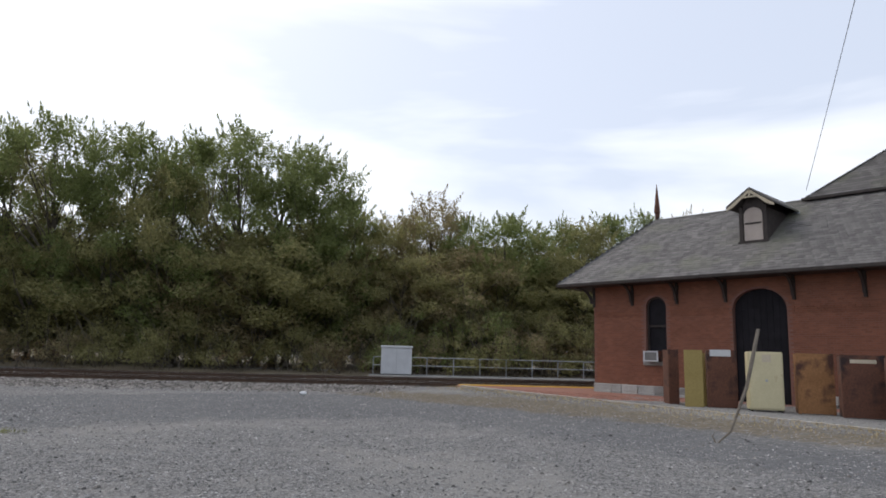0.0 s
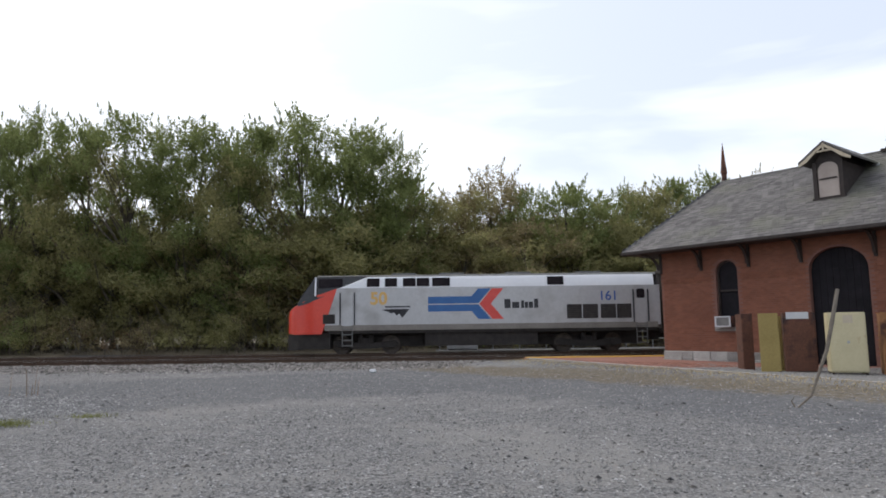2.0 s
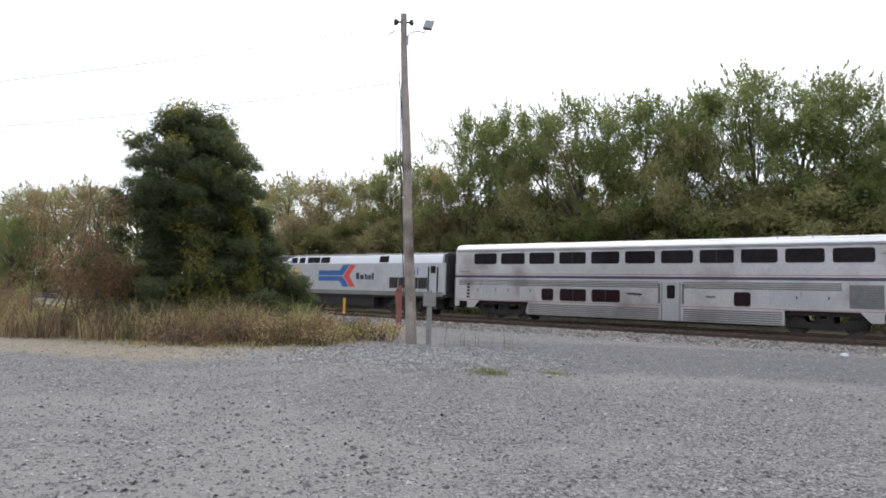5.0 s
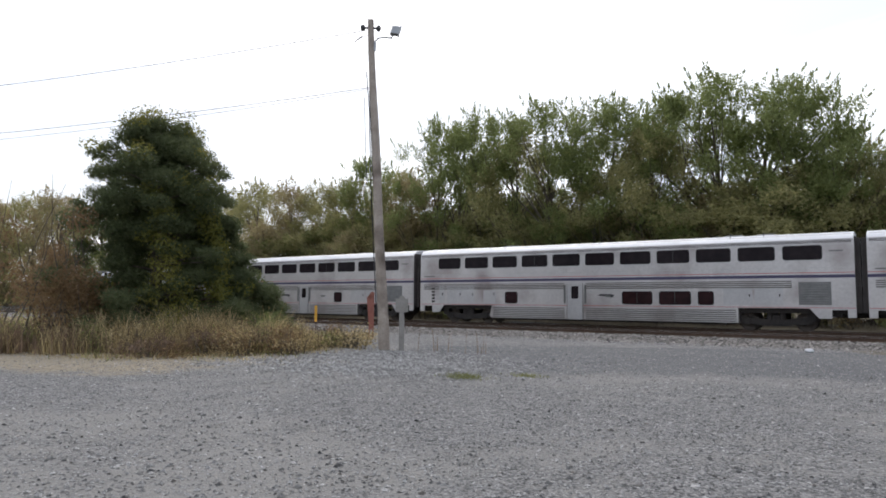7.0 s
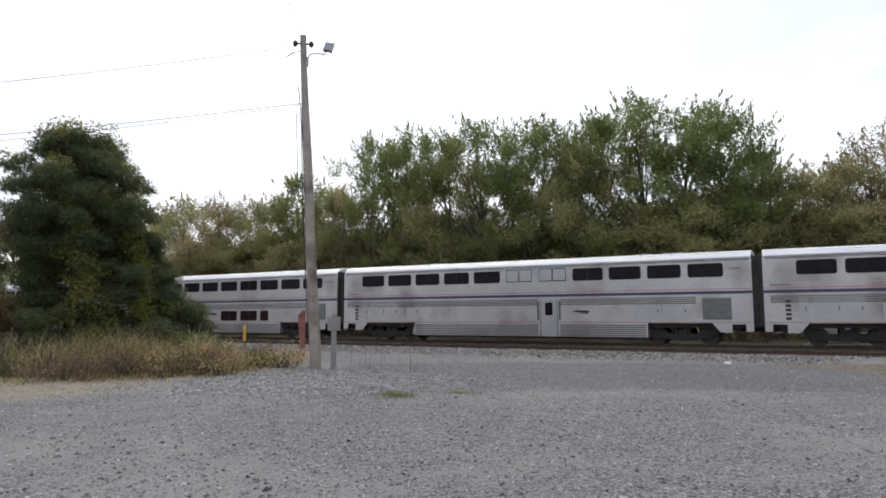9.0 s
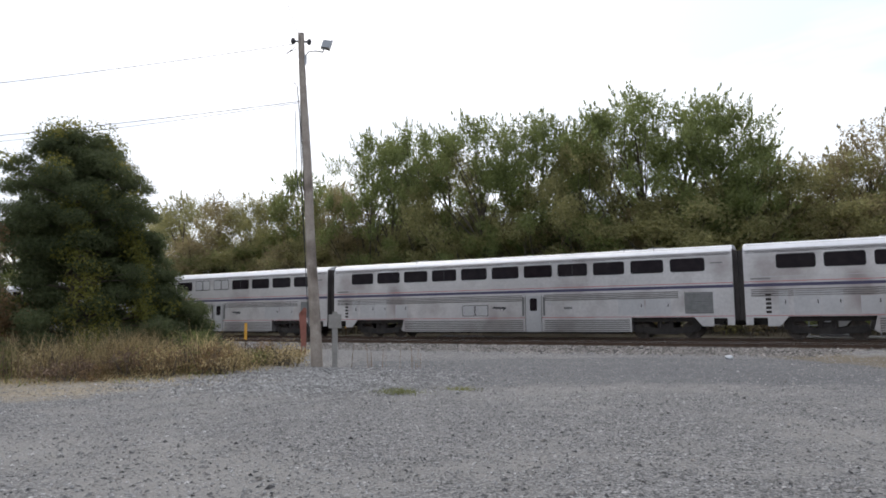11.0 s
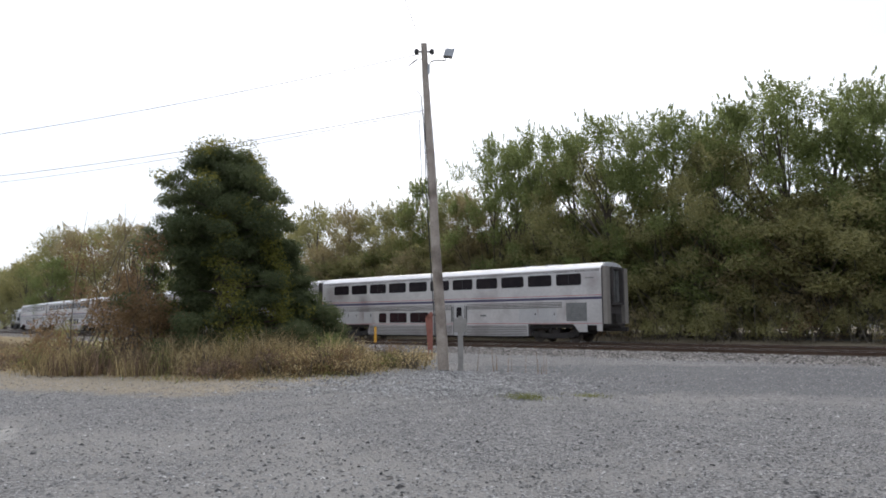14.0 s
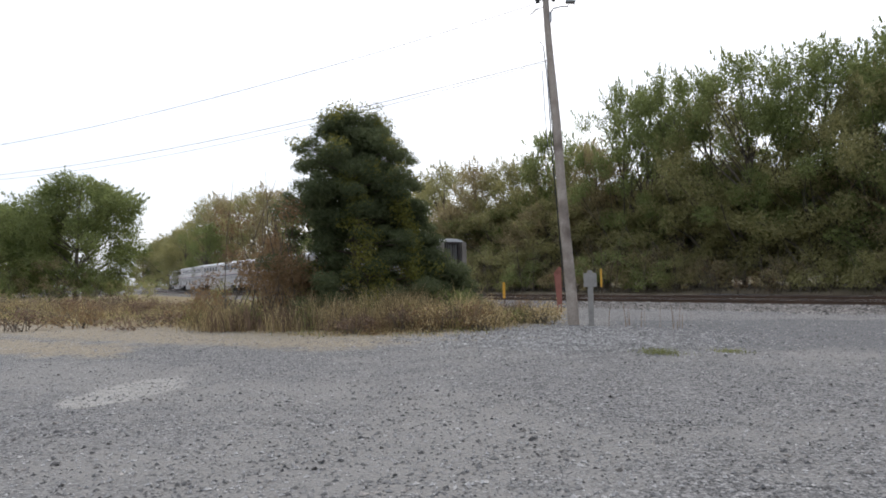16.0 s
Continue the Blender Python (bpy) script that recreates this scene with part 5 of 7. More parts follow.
    box(bm, dc - 0.3, dc + 0.3, y0 - 0.3, y0 - 0.26, za - 0.42, za - 0.36)
    part("barge_board", bm, M_TRIM, dm, "cream scalloped barge board")
    bm = bmesh.new()
    prism(bm, [(x, y0 - 0.02, z) for x, z in arch(dc - 0.35, dc + 0.35, 6.22, 7.5, 0.3)], (0, 0.03, 0))
    dw = part("window", bm, M_BOARD, dm, "boarded arched dormer window")
    bm = bmesh.new()
    for x in (dc - hw, dc + hw - 0.14):
        box(bm, x, x + 0.14, y0 - 0.06, y0, zb, zs + 0.1)
    box(bm, dc - hw - 0.05, dc + hw + 0.05, y0 - 0.1, y0, zb, zb + 0.09)
    box(bm, dc - 0.3, dc + 0.3, y0 - 0.045, y0 - 0.02, 6.85, 6.91)
    part("window_frame", bm, M_DARKWOOD, dw)
    bm = bmesh.new()
    prism(bm, [(dc + 0.7, 3.2, zs + 0.04), (dc + 1.0, 3.1, zs - 0.02), (dc + 0.8, 3.7, zs + 0.28)], (0.02, 0.02, 0.03))
    part("flashing", bm, M_GALV, dm)


build_station()


# window air conditioner
bm = bmesh.new()
box(bm, 2.56, 3.2, -0.36, 0.12, 1.53, 1.94)
ac = thing("air_conditioner", bm, M_PLYDARK, "window air conditioner with a white grille in the sill", "air conditioner")
ac.matrix_basis = ST.copy()
bm = bmesh.new()
box(bm, 2.56, 3.2, -0.385, -0.36, 1.53, 1.58)
box(bm, 2.56, 3.2, -0.385, -0.36, 1.89, 1.94)
box(bm, 2.56, 2.62, -0.385, -0.36, 1.58, 1.89)
box(bm, 3.14, 3.2, -0.385, -0.36, 1.58, 1.89)
part("face_frame", bm, M_WHITE, ac, "white face frame")
bm = bmesh.new()
box(bm, 2.62, 3.14, -0.372, -0.36, 1.58, 1.89)
part("coil", bm, M_GRILLE, ac)

# steeple finial far behind the ridge
bm = bmesh.new()
tube(bm, [(13.05, 40.4, 9.6), (13.05, 40.4, 10.4), (13.05, 40.4, 10.5), (13.05, 40.4, 12.3)], [0.17, 0.14, 0.2, 0.015], 8)
tube(bm, [(13.05, 40.4, 0.2), (13.05, 40.4, 9.6)], 0.17, 8)
thing("finial_mast", bm, M_PLYDARK, "slim dark pointed mast behind the station roof", "mast")


# ---------------------------------------------------------------- stored things on the platform
def platform_z(x, y):
    t = ((x - 0.94) * 11.96 - (y - 30.4) * 20.5) / 563.0
    return 0.24 - 0.07 * min(max(t, 0), 1) - 0.006


def place(az, r, turn):
    """A pose on the platform at a bearing (degrees to the right) and range, turned so that its front (local -y) looks turn degrees off the eye."""
    az, r = az * 1.0055, r * 0.962
    x, y = r * math.sin(radians(az)), r * math.cos(radians(az))
    return Matrix.Translation((x, y, platform_z(x, y))) @ Matrix.Rotation(radians(-az + turn), 4, "Z")


def cabinet(az, r, turn, w, d, h, mat, label):
    bm = bmesh.new()
    box(bm, -w / 2, w / 2, 0, d, 0.06, h)
    bmesh.ops.bevel(bm, geom=list(bm.edges), offset=0.02, segments=2, affect="EDGES")
    c = thing("metal_cabinet", bm, mat, label, "cabinet", smooth=True)
    c.matrix_basis = place(az, r, turn)
    bm = bmesh.new()
    box(bm, -w / 2 + 0.03, w / 2 - 0.03, -0.02, 0.0, 0.1, h - 0.04)
    bmesh.ops.bevel(bm, geom=list(bm.edges), offset=0.008, segments=1, affect="EDGES")
    dr = part("door", bm, mat, c)
    bm = bmesh.new()
    box(bm, -0.03, 0.03, -0.05, -0.02, h * 0.5, h * 0.5 + 0.07)
    part("handle", bm, M_GALV, dr, "small handle")
    bm = bmesh.new()
    box(bm, -0.1, 0.14, -0.024, -0.02, h - 0.3, h - 0.08)
    part("notice", bm, M_TRIM, dr, "faded paper notice")
    bm = bmesh.new()
    for x in (-w / 2 + 0.06, w / 2 - 0.06):
        for y in (0.06, d - 0.06):
            box(bm, x - 0.03, x + 0.03, y - 0.03, y + 0.03, 0, 0.06)
    part("foot", bm, M_UNDER, c)
    return c


def crate(az, r, turn, w, d, h, mat, label, category="crate", plate=None):
    """A tall boxed-in board crate: panels, corner battens, an optional notice."""
    c = empty("plywood_crate", place(az, r, turn), label, category, "stored crates on the platform")
    bm = bmesh.new()
    box(bm, -w / 2, w / 2, 0, 0.02, 0.02, h)
    part("front_panel", bm, mat, c)
    for sgn in (-1, 1):
        bm = bmesh.new()
        x = sgn * w / 2
        box(bm, min(x, x - sgn * 0.02), max(x, x - sgn * 0.02), 0.02, d, 0.02, h - 0.01)
        part("side_panel", bm, mat, c)
    bm = bmesh.new()
    box(bm, -w / 2, w / 2, 0.02, d, h - 0.03, h - 0.005)
    part("top_panel", bm, mat, c)
    bm = bmesh.new()
    box(bm, -w / 2 + 0.02, w / 2 - 0.02, d - 0.02, d, 0.02, h - 0.03)
    part("back_panel", bm, mat, c)
    for x in (-w / 2 + 0.01, w / 2 - 0.08):
        bm = bmesh.new()
        box(bm, x, x + 0.07, -0.018, 0.0, 0.0, h + 0.01)
        part("batten", bm, mat, c)
    if plate:
        bm = bmesh.new()
        x, z, pw, ph, pm = plate
        box(bm, x, x + pw, -0.004, 0.0, z, z + ph)
        part("notice", bm, pm, c, "pasted notice")
    return c


def leaning_panel(az, r, turn, w, h, mat, label):
    bm = bmesh.new()
    box(bm, -w / 2, w / 2, 0, 0.045, 0, h, Matrix.Rotation(radians(-4), 4, "X"))
    bmesh.ops.bevel(bm, geom=list(bm.edges), offset=0.006, segments=1, affect="EDGES")
    p = thing("loose_panel", bm, mat, label, "panel", "panels leaning on the crates")
    p.matrix_basis = place(az, r, turn)
    return p


cabinet(25.35, 22.8, 12, 0.93, 0.5, 1.72, M_CREAM, "cream steel cabinet with a notice standing on the platform")
crate(28.6, 23.0, 8, 0.95, 0.6, 1.70, M_PLY, "orange-brown weathered plywood crate on the platform")
crate(31.6, 22.4, 10, 1.05, 0.6, 1.68, M_PLYDARK, "dark stained plywood crate with a pale label", plate=(-0.3, 1.46, 0.62, 0.1, M_TRIM))
crate(34.4, 21.6, 10, 0.95, 0.6, 1.62, M_PLYDARK, "dark reddish plywood crate at the end of the row")
crate(22.3, 23.6, 8, 0.85, 0.5, 1.74, M_PLYDARK, "dark stained plywood crate with a white notice", plate=(-0.36, 1.56, 0.62, 0.2, M_WHITE))
leaning_panel(20.25, 23.5, 4, 0.55, 1.74, M_OLIVE, "olive-yellow door panel leaning on end")
leaning_panel(21.15, 23.9, 2, 0.28, 1.66, M_OLIVE, "narrow olive panel leaning on end")
crate(18.75, 24.3, 20, 0.34, 0.5, 1.74, M_PLYDARK, "narrow brown plywood box standing on end")

# bent dead branch stuck in the gravel
bm = bmesh.new()
bx, by = 5.45, 13.6
stick = []
for k, (u, h) in enumerate(((0.0, 0.0), (0.35, 0.28), (0.55, 0.75), (0.75, 1.2), (0.9, 1.75), (1.08, 2.45))):
    stick.append((bx + u * 0.78, by - 0.15 * u, ground_z(bx, by) + h * 0.92 - 0.03))
tube(bm, stick, [0.016, 0.024, 0.028, 0.035, 0.04, 0.034], 7)
tube(bm, [stick[0], (bx - 0.06, by + 0.05, ground_z(bx, by) + 0.12), (bx - 0.02, by, ground_z(bx, by) + 0.2)], [0.02, 0.015, 0.01], 5)
thing("dead_branch", bm, M_STICK, "bent grey dead branch stuck upright in gravel", "branch")

# ---------------------------------------------------------------- beyond the tracks: path, railing, equipment box
def beyond(s, off, z=0.0):
    return on_track(s, off, z)[0]


bm = bmesh.new()
sweep(bm, [(41.3, -0.1), (41.3, 0.25), (44.4, 0.25), (44.4, -0.1)], -60, 0.4)
thing("far_platform", bm, M_ASPHALT, "low grey platform on the far side of the tracks", "platform", kind="structure")
bm = bmesh.new()
sweep(bm, [(41.28, 0.1), (41.28, 0.258), (41.5, 0.258), (41.5, 0.1)], -60, 0.4)
thing("platform_edge", bm, M_CURB, "pale concrete edge of the far platform", "platform edge", kind="structure")

rail_fence = empty("railing", Matrix(), "grey galvanized pipe railing with posts", "railing")
for k in range(30):
    bm = bmesh.new()
    p = beyond(0.15 - k * 1.72, 43.9)
    tube(bm, [(p.x, p.y, 0.24), (p.x, p.y, 1.36)], 0.032, 8)
    part("post", bm, M_GALV, rail_fence)
for z in (0.82, 1.34):
    bm = bmesh.new()
    tube(bm, [beyond(0.15, 43.9, z), beyond(-49.7, 43.9, z)], 0.028, 8)
    part("rail", bm, M_GALV, rail_fence)

cab = empty("equipment_box", Matrix.Translation(beyond(-1.28, 43.0, 0.25)) @ Matrix.Rotation(PHI, 4, "Z"), "white steel trackside equipment box with flat lid", "equipment box")
bm = bmesh.new()
box(bm, -0.95, 0.95, -0.5, 0.5, 0.06, 1.66)
bmesh.ops.bevel(bm, geom=list(bm.edges), offset=0.02, segments=1, affect="EDGES")
part("body", bm, M_WHITE, cab)
bm = bmesh.new()
box(bm, -1.0, 1.0, -0.55, 0.55, 1.66, 1.80)
bmesh.ops.bevel(bm, geom=list(bm.edges), offset=0.025, segments=1, affect="EDGES")
part("lid", bm, M_WHITE, cab, "overhanging flat lid")
bm = bmesh.new()
box(bm, -0.9, 0.9, -0.45, 0.45, 0, 0.06)
part("plinth", bm, M_GRILLE, cab)
bm = bmesh.new()
box(bm, -0.01, 0.01, -0.512, -0.5, 0.12, 1.6)
part("door_seam", bm, M_GALV, cab)

# ---------------------------------------------------------------- utility pole, wires, post, trackside markers
POLE_Z = ground_z(POLE_AT.x, POLE_AT.y) - 0.05
TOP = Vector((-15.82, 15.29, 10.95))
pole = empty("utility_pole", Matrix(), "weathered grey wooden utility pole leaning slightly, with floodlight", "utility pole")
bm = bmesh.new()
base = Vector((POLE_AT.x, POLE_AT.y, POLE_Z))
tube(bm, [base.lerp(TOP, k / 10) + Vector((0.02 * math.sin(k * 1.3), 0, 0)) for k in range(11)], [0.185 - 0.0085 * k for k in range(11)], 14)
part("shaft", bm, M_POLE, pole, smooth=True)
RIGHT = Vector((math.cos(radians(45)), math.sin(radians(45)), 0))
bm = bmesh.new()
c = base.lerp(TOP, 0.975)
tube(bm, [c - RIGHT * 0.26, c + RIGHT * 0.26], 0.03, 6)
for sgn in (-1, 1):
    q = c + RIGHT * 0.26 * sgn
    tube(bm, [q + Vector((0, 0, -0.09)), q + Vector((0, 0, -0.03)), q + Vector((0, 0, 0.03)), q + Vector((0, 0, 0.09))], [0.05, 0.08, 0.08, 0.05], 10)
part("insulator_bracket", bm, M_CABLE, pole)
bm = bmesh.new()
c = base.lerp(TOP, 0.932)
arm = [c + RIGHT * 0.08 + Vector((0, 0, -0.18)), c + RIGHT * 0.12, c + RIGHT * 0.22 + Vector((0, 0, 0.14)), c + RIGHT * 0.45 + Vector((0, 0, 0.18)), c + RIGHT * 0.68 + Vector((0, 0, 0.16)), c + RIGHT * 0.72 + Vector((0, 0, 0.28))]
tube(bm, arm, 0.024, 7)
box(bm, -0.05, 0.05, -0.05, 0.05, -0.3, 0.0, Matrix.Translation(c + RIGHT * 0.09))
part("lamp_arm", bm, M_GALV, pole)
bm = bmesh.new()
head = Matrix.Translation(c + RIGHT * 0.76 + Vector((0, 0, 0.42))) @ Matrix.Rotation(radians(45), 4, "Z") @ Matrix.Rotation(radians(18), 4, "Y")
prism(bm, [(-0.1, -0.12, -0.16), (0.16, -0.12, -0.1), (0.16, -0.12, 0.16), (-0.1, -0.12, 0.1)], (0, 0.24, 0), head)
box(bm, 0.16, 0.19, -0.15, 0.15, -0.13, 0.19, head)
fl = part("floodlight", bm, M_GALV, pole, "grey floodlight head")
bm = bmesh.new()
cond = base.lerp(TOP, 0.83) - RIGHT * 0.20
tube(bm, [base.lerp(TOP, 0.1) - RIGHT * 0.2, base.lerp(TOP, 0.5) - RIGHT * 0.21, base.lerp(TOP, 0.72) - RIGHT * 0.16, cond + Vector((0, 0, 0.05)), cond - RIGHT * 0.12 + Vector((0, 0, 0.2))], 0.016, 6)
tube(bm, [base.lerp(TOP, 0.03) - RIGHT * 0.16, base.lerp(TOP, 0.5) - RIGHT * 0.14, base.lerp(TOP, 0.78) - RIGHT * 0.13], 0.014, 6)
tube(bm, [base.lerp(TOP, 0.5) - RIGHT * 0.33, base.lerp(TOP, 0.62) - RIGHT * 0.33, base.lerp(TOP, 0.76) - RIGHT * 0.3], 0.012, 5)
part("conduit", bm, M_CABLE, pole)


def wire(a, b, sag, r=0.015, label="thin black overhead wire", n=24):
    bm = bmesh.new()
    a, b = Vector(a), Vector(b)
    tube(bm, [a.lerp(b, k / n) - Vector((0, 0, sag * 4 * (k / n) * (1 - k / n))) for k in range(n + 1)], r, 5)
    return thing("overhead_wire", bm, M_CABLE, label, "wire", "overhead wires")


wire(TOP + Vector((-0.2, 0, -0.3)), (-60, -5.5, 10.6), 0.9, 0.011)
w0 = base.lerp(TOP, 0.79)
wire(w0 - RIGHT * 0.13, (-60, -4.5, 9.2), 0.9, 0.012)
wire(w0 - RIGHT * 0.13 + Vector((0, 0, -0.05)), (-60, -4.5, 9.05), 1.1, 0.009)
wire(TOP + Vector((0, 0, -0.25)), (4.0, -9.0, 9.8), 0.4, 0.008)
wire((13.5, 24.5, 8.0), (2.2, -3.6, 15.2), 0.3, 0.009, "thin overhead wire running down to the station roof")
pc = base.lerp(TOP, 0.955)
bm = bmesh.new()
tube(bm, [pc, pc - RIGHT * 0.3 + Vector((0, 0, -0.1)), pc - RIGHT * 0.55 + Vector((0, 0, -0.28)), pc - RIGHT * 0.2 + Vector((0, 0, 0.02))], 0.012, 5)
part("wire_tail", bm, M_CABLE, pole)

# concrete post with a board, beside the pole
px, py = 21.5 * -math.sin(radians(42.95)), 21.5 * math.cos(radians(42.95))
sign = empty("sign_post", Matrix.Translation((px, py, ground_z(px, py) - 0.03)) @ Matrix.Rotation(radians(42.95), 4, "Z"), "weathered grey post with a blank board", "sign post")
bm = bmesh.new()
box(bm, -0.085, 0.085, -0.085, 0.085, 0, 1.62)
bmesh.ops.bevel(bm, geom=list(bm.edges), offset=0.015, segments=1, affect="EDGES")
part("post", bm, M_CONCRETE, sign)
bm = bmesh.new()
prism(bm, [(-0.2, -0.115, 1.25), (0.2, -0.115, 1.25), (0.2, -0.115, 1.68), (0.09, -0.115, 1.68), (0.07, -0.115, 1.76), (-0.07, -0.115, 1.76), (-0.09, -0.115, 1.68), (-0.2, -0.115, 1.68)], (0, 0.03, 0))
part("board", bm, M_CONCRETE, sign)

# red folded steel stand near the near track
rx, ry = 29.2 * -math.sin(radians(45.6)), 29.2 * math.cos(radians(45.6))
red = empty("derail_stand", Matrix.Translation((rx, ry, ground_z(rx, ry) + 0.05)) @ Matrix.Rotation(radians(45), 4, "Z"), "rusty red steel trackside stand", "trackside stand")
bm = bmesh.new()
prism(bm, [(-0.16, 0, 1.7), (0.06, 0, 1.98), (0.16, 0, 1.9), (0.16, 0, 0.35), (-0.05, 0, 0.35), (-0.1, 0, 1.1)], (0, 0.08, 0))
part("plate", bm, M_REDSTEEL, red)
bm = bmesh.new()
tube(bm, [(0.12, 0.04, 0), (0.12, 0.04, 1.95)], 0.03, 8)
tube(bm, [(-0.05, 0.04, 0), (-0.02, 0.04, 0.4)], 0.03, 8)
part("leg", bm, M_REDSTEEL, red)


def marker(az, r, h, label):
    x, y = r * -math.sin(radians(az)), r * math.cos(radians(az))
    m = empty("marker_post", Matrix.Translation((x, y, ground_z(x, y) - 0.02)) @ Matrix.Rotation(radians(az), 4, "Z"), label, "marker post", "yellow markers along the line")
    bm = bmesh.new()
    tube(bm, [(0, 0, 0), (0, 0, h - 0.1)], 0.03, 7)
    part("post", bm, M_RAIL, m)
    bm = bmesh.new()
    prism(bm, rounded_y(-0.07, 0.07, h * 0.35, h, 0.02), (0, 0.06, 0))
    part("sleeve", bm, M_SIGNYELLOW, m, "orange-yellow sleeve")


def rounded_y(x0, x1, z0, z1, r):
    return [(x, -0.03, z) for x, z in rounded(x0, x1, z0, z1, r)]


marker(50.1, 38, 1.35, "orange-yellow utility marker post in the weeds")
marker(42.05, 53, 2.1, "slim yellow marker post at the wood's foot")

# ---------------------------------------------------------------- trees
def leaf_cloud(rng, clumps, leaves, size, flat=1.0, slim=0.45, squash=0.8):
    """Leaves scattered in clumps: (centre, radius) pairs. Returns vertices and faces, each leaf a pointed triangle."""
    g = np.random.default_rng(rng.randrange(1 << 30))
    V = []
    for c, r in clumps:
        n = max(10, int(leaves * r * r))
        d = g.normal(size=(n, 3))
        d /= np.linalg.norm(d, axis=1, keepdims=True)
        p = np.array(c) + d * (r * g.uniform(0.4, 1.12, size=(n, 1))) * np.array([1, 1, squash])
        V.append(leaf_blades(g, p, d * 0.55 + np.array([0, 0, 0.38 * flat]) + g.normal(size=(n, 3)) * 0.5, g.normal(size=(n, 3)), size, slim))
    v = np.concatenate(V)
    return v, np.arange(len(v)).reshape(-1, 3).tolist()


def leaf_blades(g, p, facing, towards, size, slim):
    """Pointed leaves at p that face one way and point another."""
    u = towards - facing * (towards * facing).sum(1, keepdims=True) / (facing * facing).sum(1, keepdims=True)
    u /= np.linalg.norm(u, axis=1, keepdims=True)
    w = np.cross(facing, u)
    w /= np.linalg.norm(w, axis=1, keepdims=True)
    s = size * g.uniform(0.55, 1.3, size=(len(p), 1))
    return np.stack([p + u * s * 1.1, p - u * s * 0.5 + w * s * slim, p - u * s * 0.5 - w * s * slim], 1).reshape(-1, 3)


def plume_cloud(rng, plumes, n, size):
    """Upright leafy shoots: (foot, height, radius, lean); the leaves point up and outwards along the shoot."""
    g = np.random.default_rng(rng.randrange(1 << 30))
    V = []
    for foot, h, r, lean in plumes:
        f = g.uniform(0, 1, size=(n, 1)) ** 0.8
        a = g.uniform(0, 2 * np.pi, size=(n, 1))
        out = np.concatenate([np.cos(a), np.sin(a), np.zeros((n, 1))], 1)
        p = np.array(foot) + f * (np.array([0, 0, h]) + np.array(lean)) + out * (r * (1.05 - f) * g.uniform(0.3, 1.0, size=(n, 1)))
        V.append(leaf_blades(g, p, out + g.normal(size=(n, 3)) * 0.45, out * 0.7 + np.array([0, 0, 0.9]) + g.normal(size=(n, 3)) * 0.2, size, 0.4))
    v = np.concatenate(V)
    return v, np.arange(len(v)).reshape(-1, 3).tolist()


def limb(bm, rng, a, b, r0, r1, bend=0.15, n=4, sides=6):
    a, b = Vector(a), Vector(b)
    off = Vector((rng.uniform(-1, 1), rng.uniform(-1, 1), rng.uniform(-0.3, 0.6))) * (b - a).length * bend
    pts = [a.lerp(b, k / n) + off * math.sin(math.pi * k / n) for k in range(n + 1)]
    tube(bm, pts, [r0 + (r1 - r0) * k / n for k in range(n + 1)], sides)
    return pts


def broadleaf(name, seed, h, spread, low, mat, leaves, size, label, spiky=0.5, shape=1.0, holes=0.2):
    """A tree with a trunk, limbs and a clumped, uneven crown that begins at low metres; built at the origin."""
    rng = random.Random(seed)
    t = empty(name, Matrix(), label, "tree", "trees of the wood")
    bm = bmesh.new()
    lean = Vector((rng.uniform(-0.6, 0.6), rng.uniform(-0.6, 0.6), 0))
    crown_top = Vector((0, 0, h * 0.9)) + lean
    spine = limb(bm, rng, (0, 0, -0.3), crown_top, 0.022 * h * 0.8 + 0.05, 0.03, 0.04, 7, 8)
    clumps, plumes = [], []
    n = int(34 + spread * 9)
    for k in range(n):
        f = (k + rng.random()) / n
        z = low + (h - low) * (0.04 + 0.9 * f ** 0.85)
        prof = (1 - abs(2 * (0.06 + 0.92 * f) ** shape - 1) ** 2.4) ** 0.6
        a, rr = rng.uniform(0, 2 * math.pi), spread * prof * rng.uniform(0.3, 1.0) ** 0.7 * rng.choice((1.0, 1.0, 0.85, 1.15))
        c = lean * f + Vector((math.cos(a) * rr, math.sin(a) * rr, z))
        r = rng.uniform(0.55, 1.0) * (0.5 + 0.13 * spread) * (1.0 if holes > 0.35 else 1.3)
        clumps.append((c, r))
        if k % 2 == 0:
            i = min(6, max(1, int(f * 5.5)))
            limb(bm, rng, spine[i], c, 0.04 + 0.008 * h * (1 - f), 0.015, 0.12, 3, 5)
        if f > 0.4:      # upright shoots along the skyline
            for q in range(int(spiky * 9)):
                b = rng.uniform(0, 2 * math.pi)
                foot = c + Vector((math.cos(b) * r * 0.75, math.sin(b) * r * 0.75, r * rng.uniform(0.1, 0.55)))
                plumes.append((foot, rng.uniform(0.3, 0.75), rng.uniform(0.24, 0.4), Vector((foot.x, foot.y, 0)) * (0.55 / spread) + (foot - c) * 0.4))
    clumps = [cl for cl in clumps if rng.random() > holes * 0.5]
    part("trunk", bm, M_BARK, t, "dark bare trunk and limbs")
    v, f = leaf_cloud(rng, clumps, leaves * (2.1 if holes > 0.35 else 1.55), size * 0.86)
    if plumes:
        pv, pf = plume_cloud(rng, plumes, 20, size * 1.05)
        f += [[a + len(v), b + len(v), c + len(v)] for a, b, c in pf]
        v = np.concatenate([v, pv])
    cr = new("crown", mesh_from("crown", v, f, mat))
    cr.parent = t
    return t


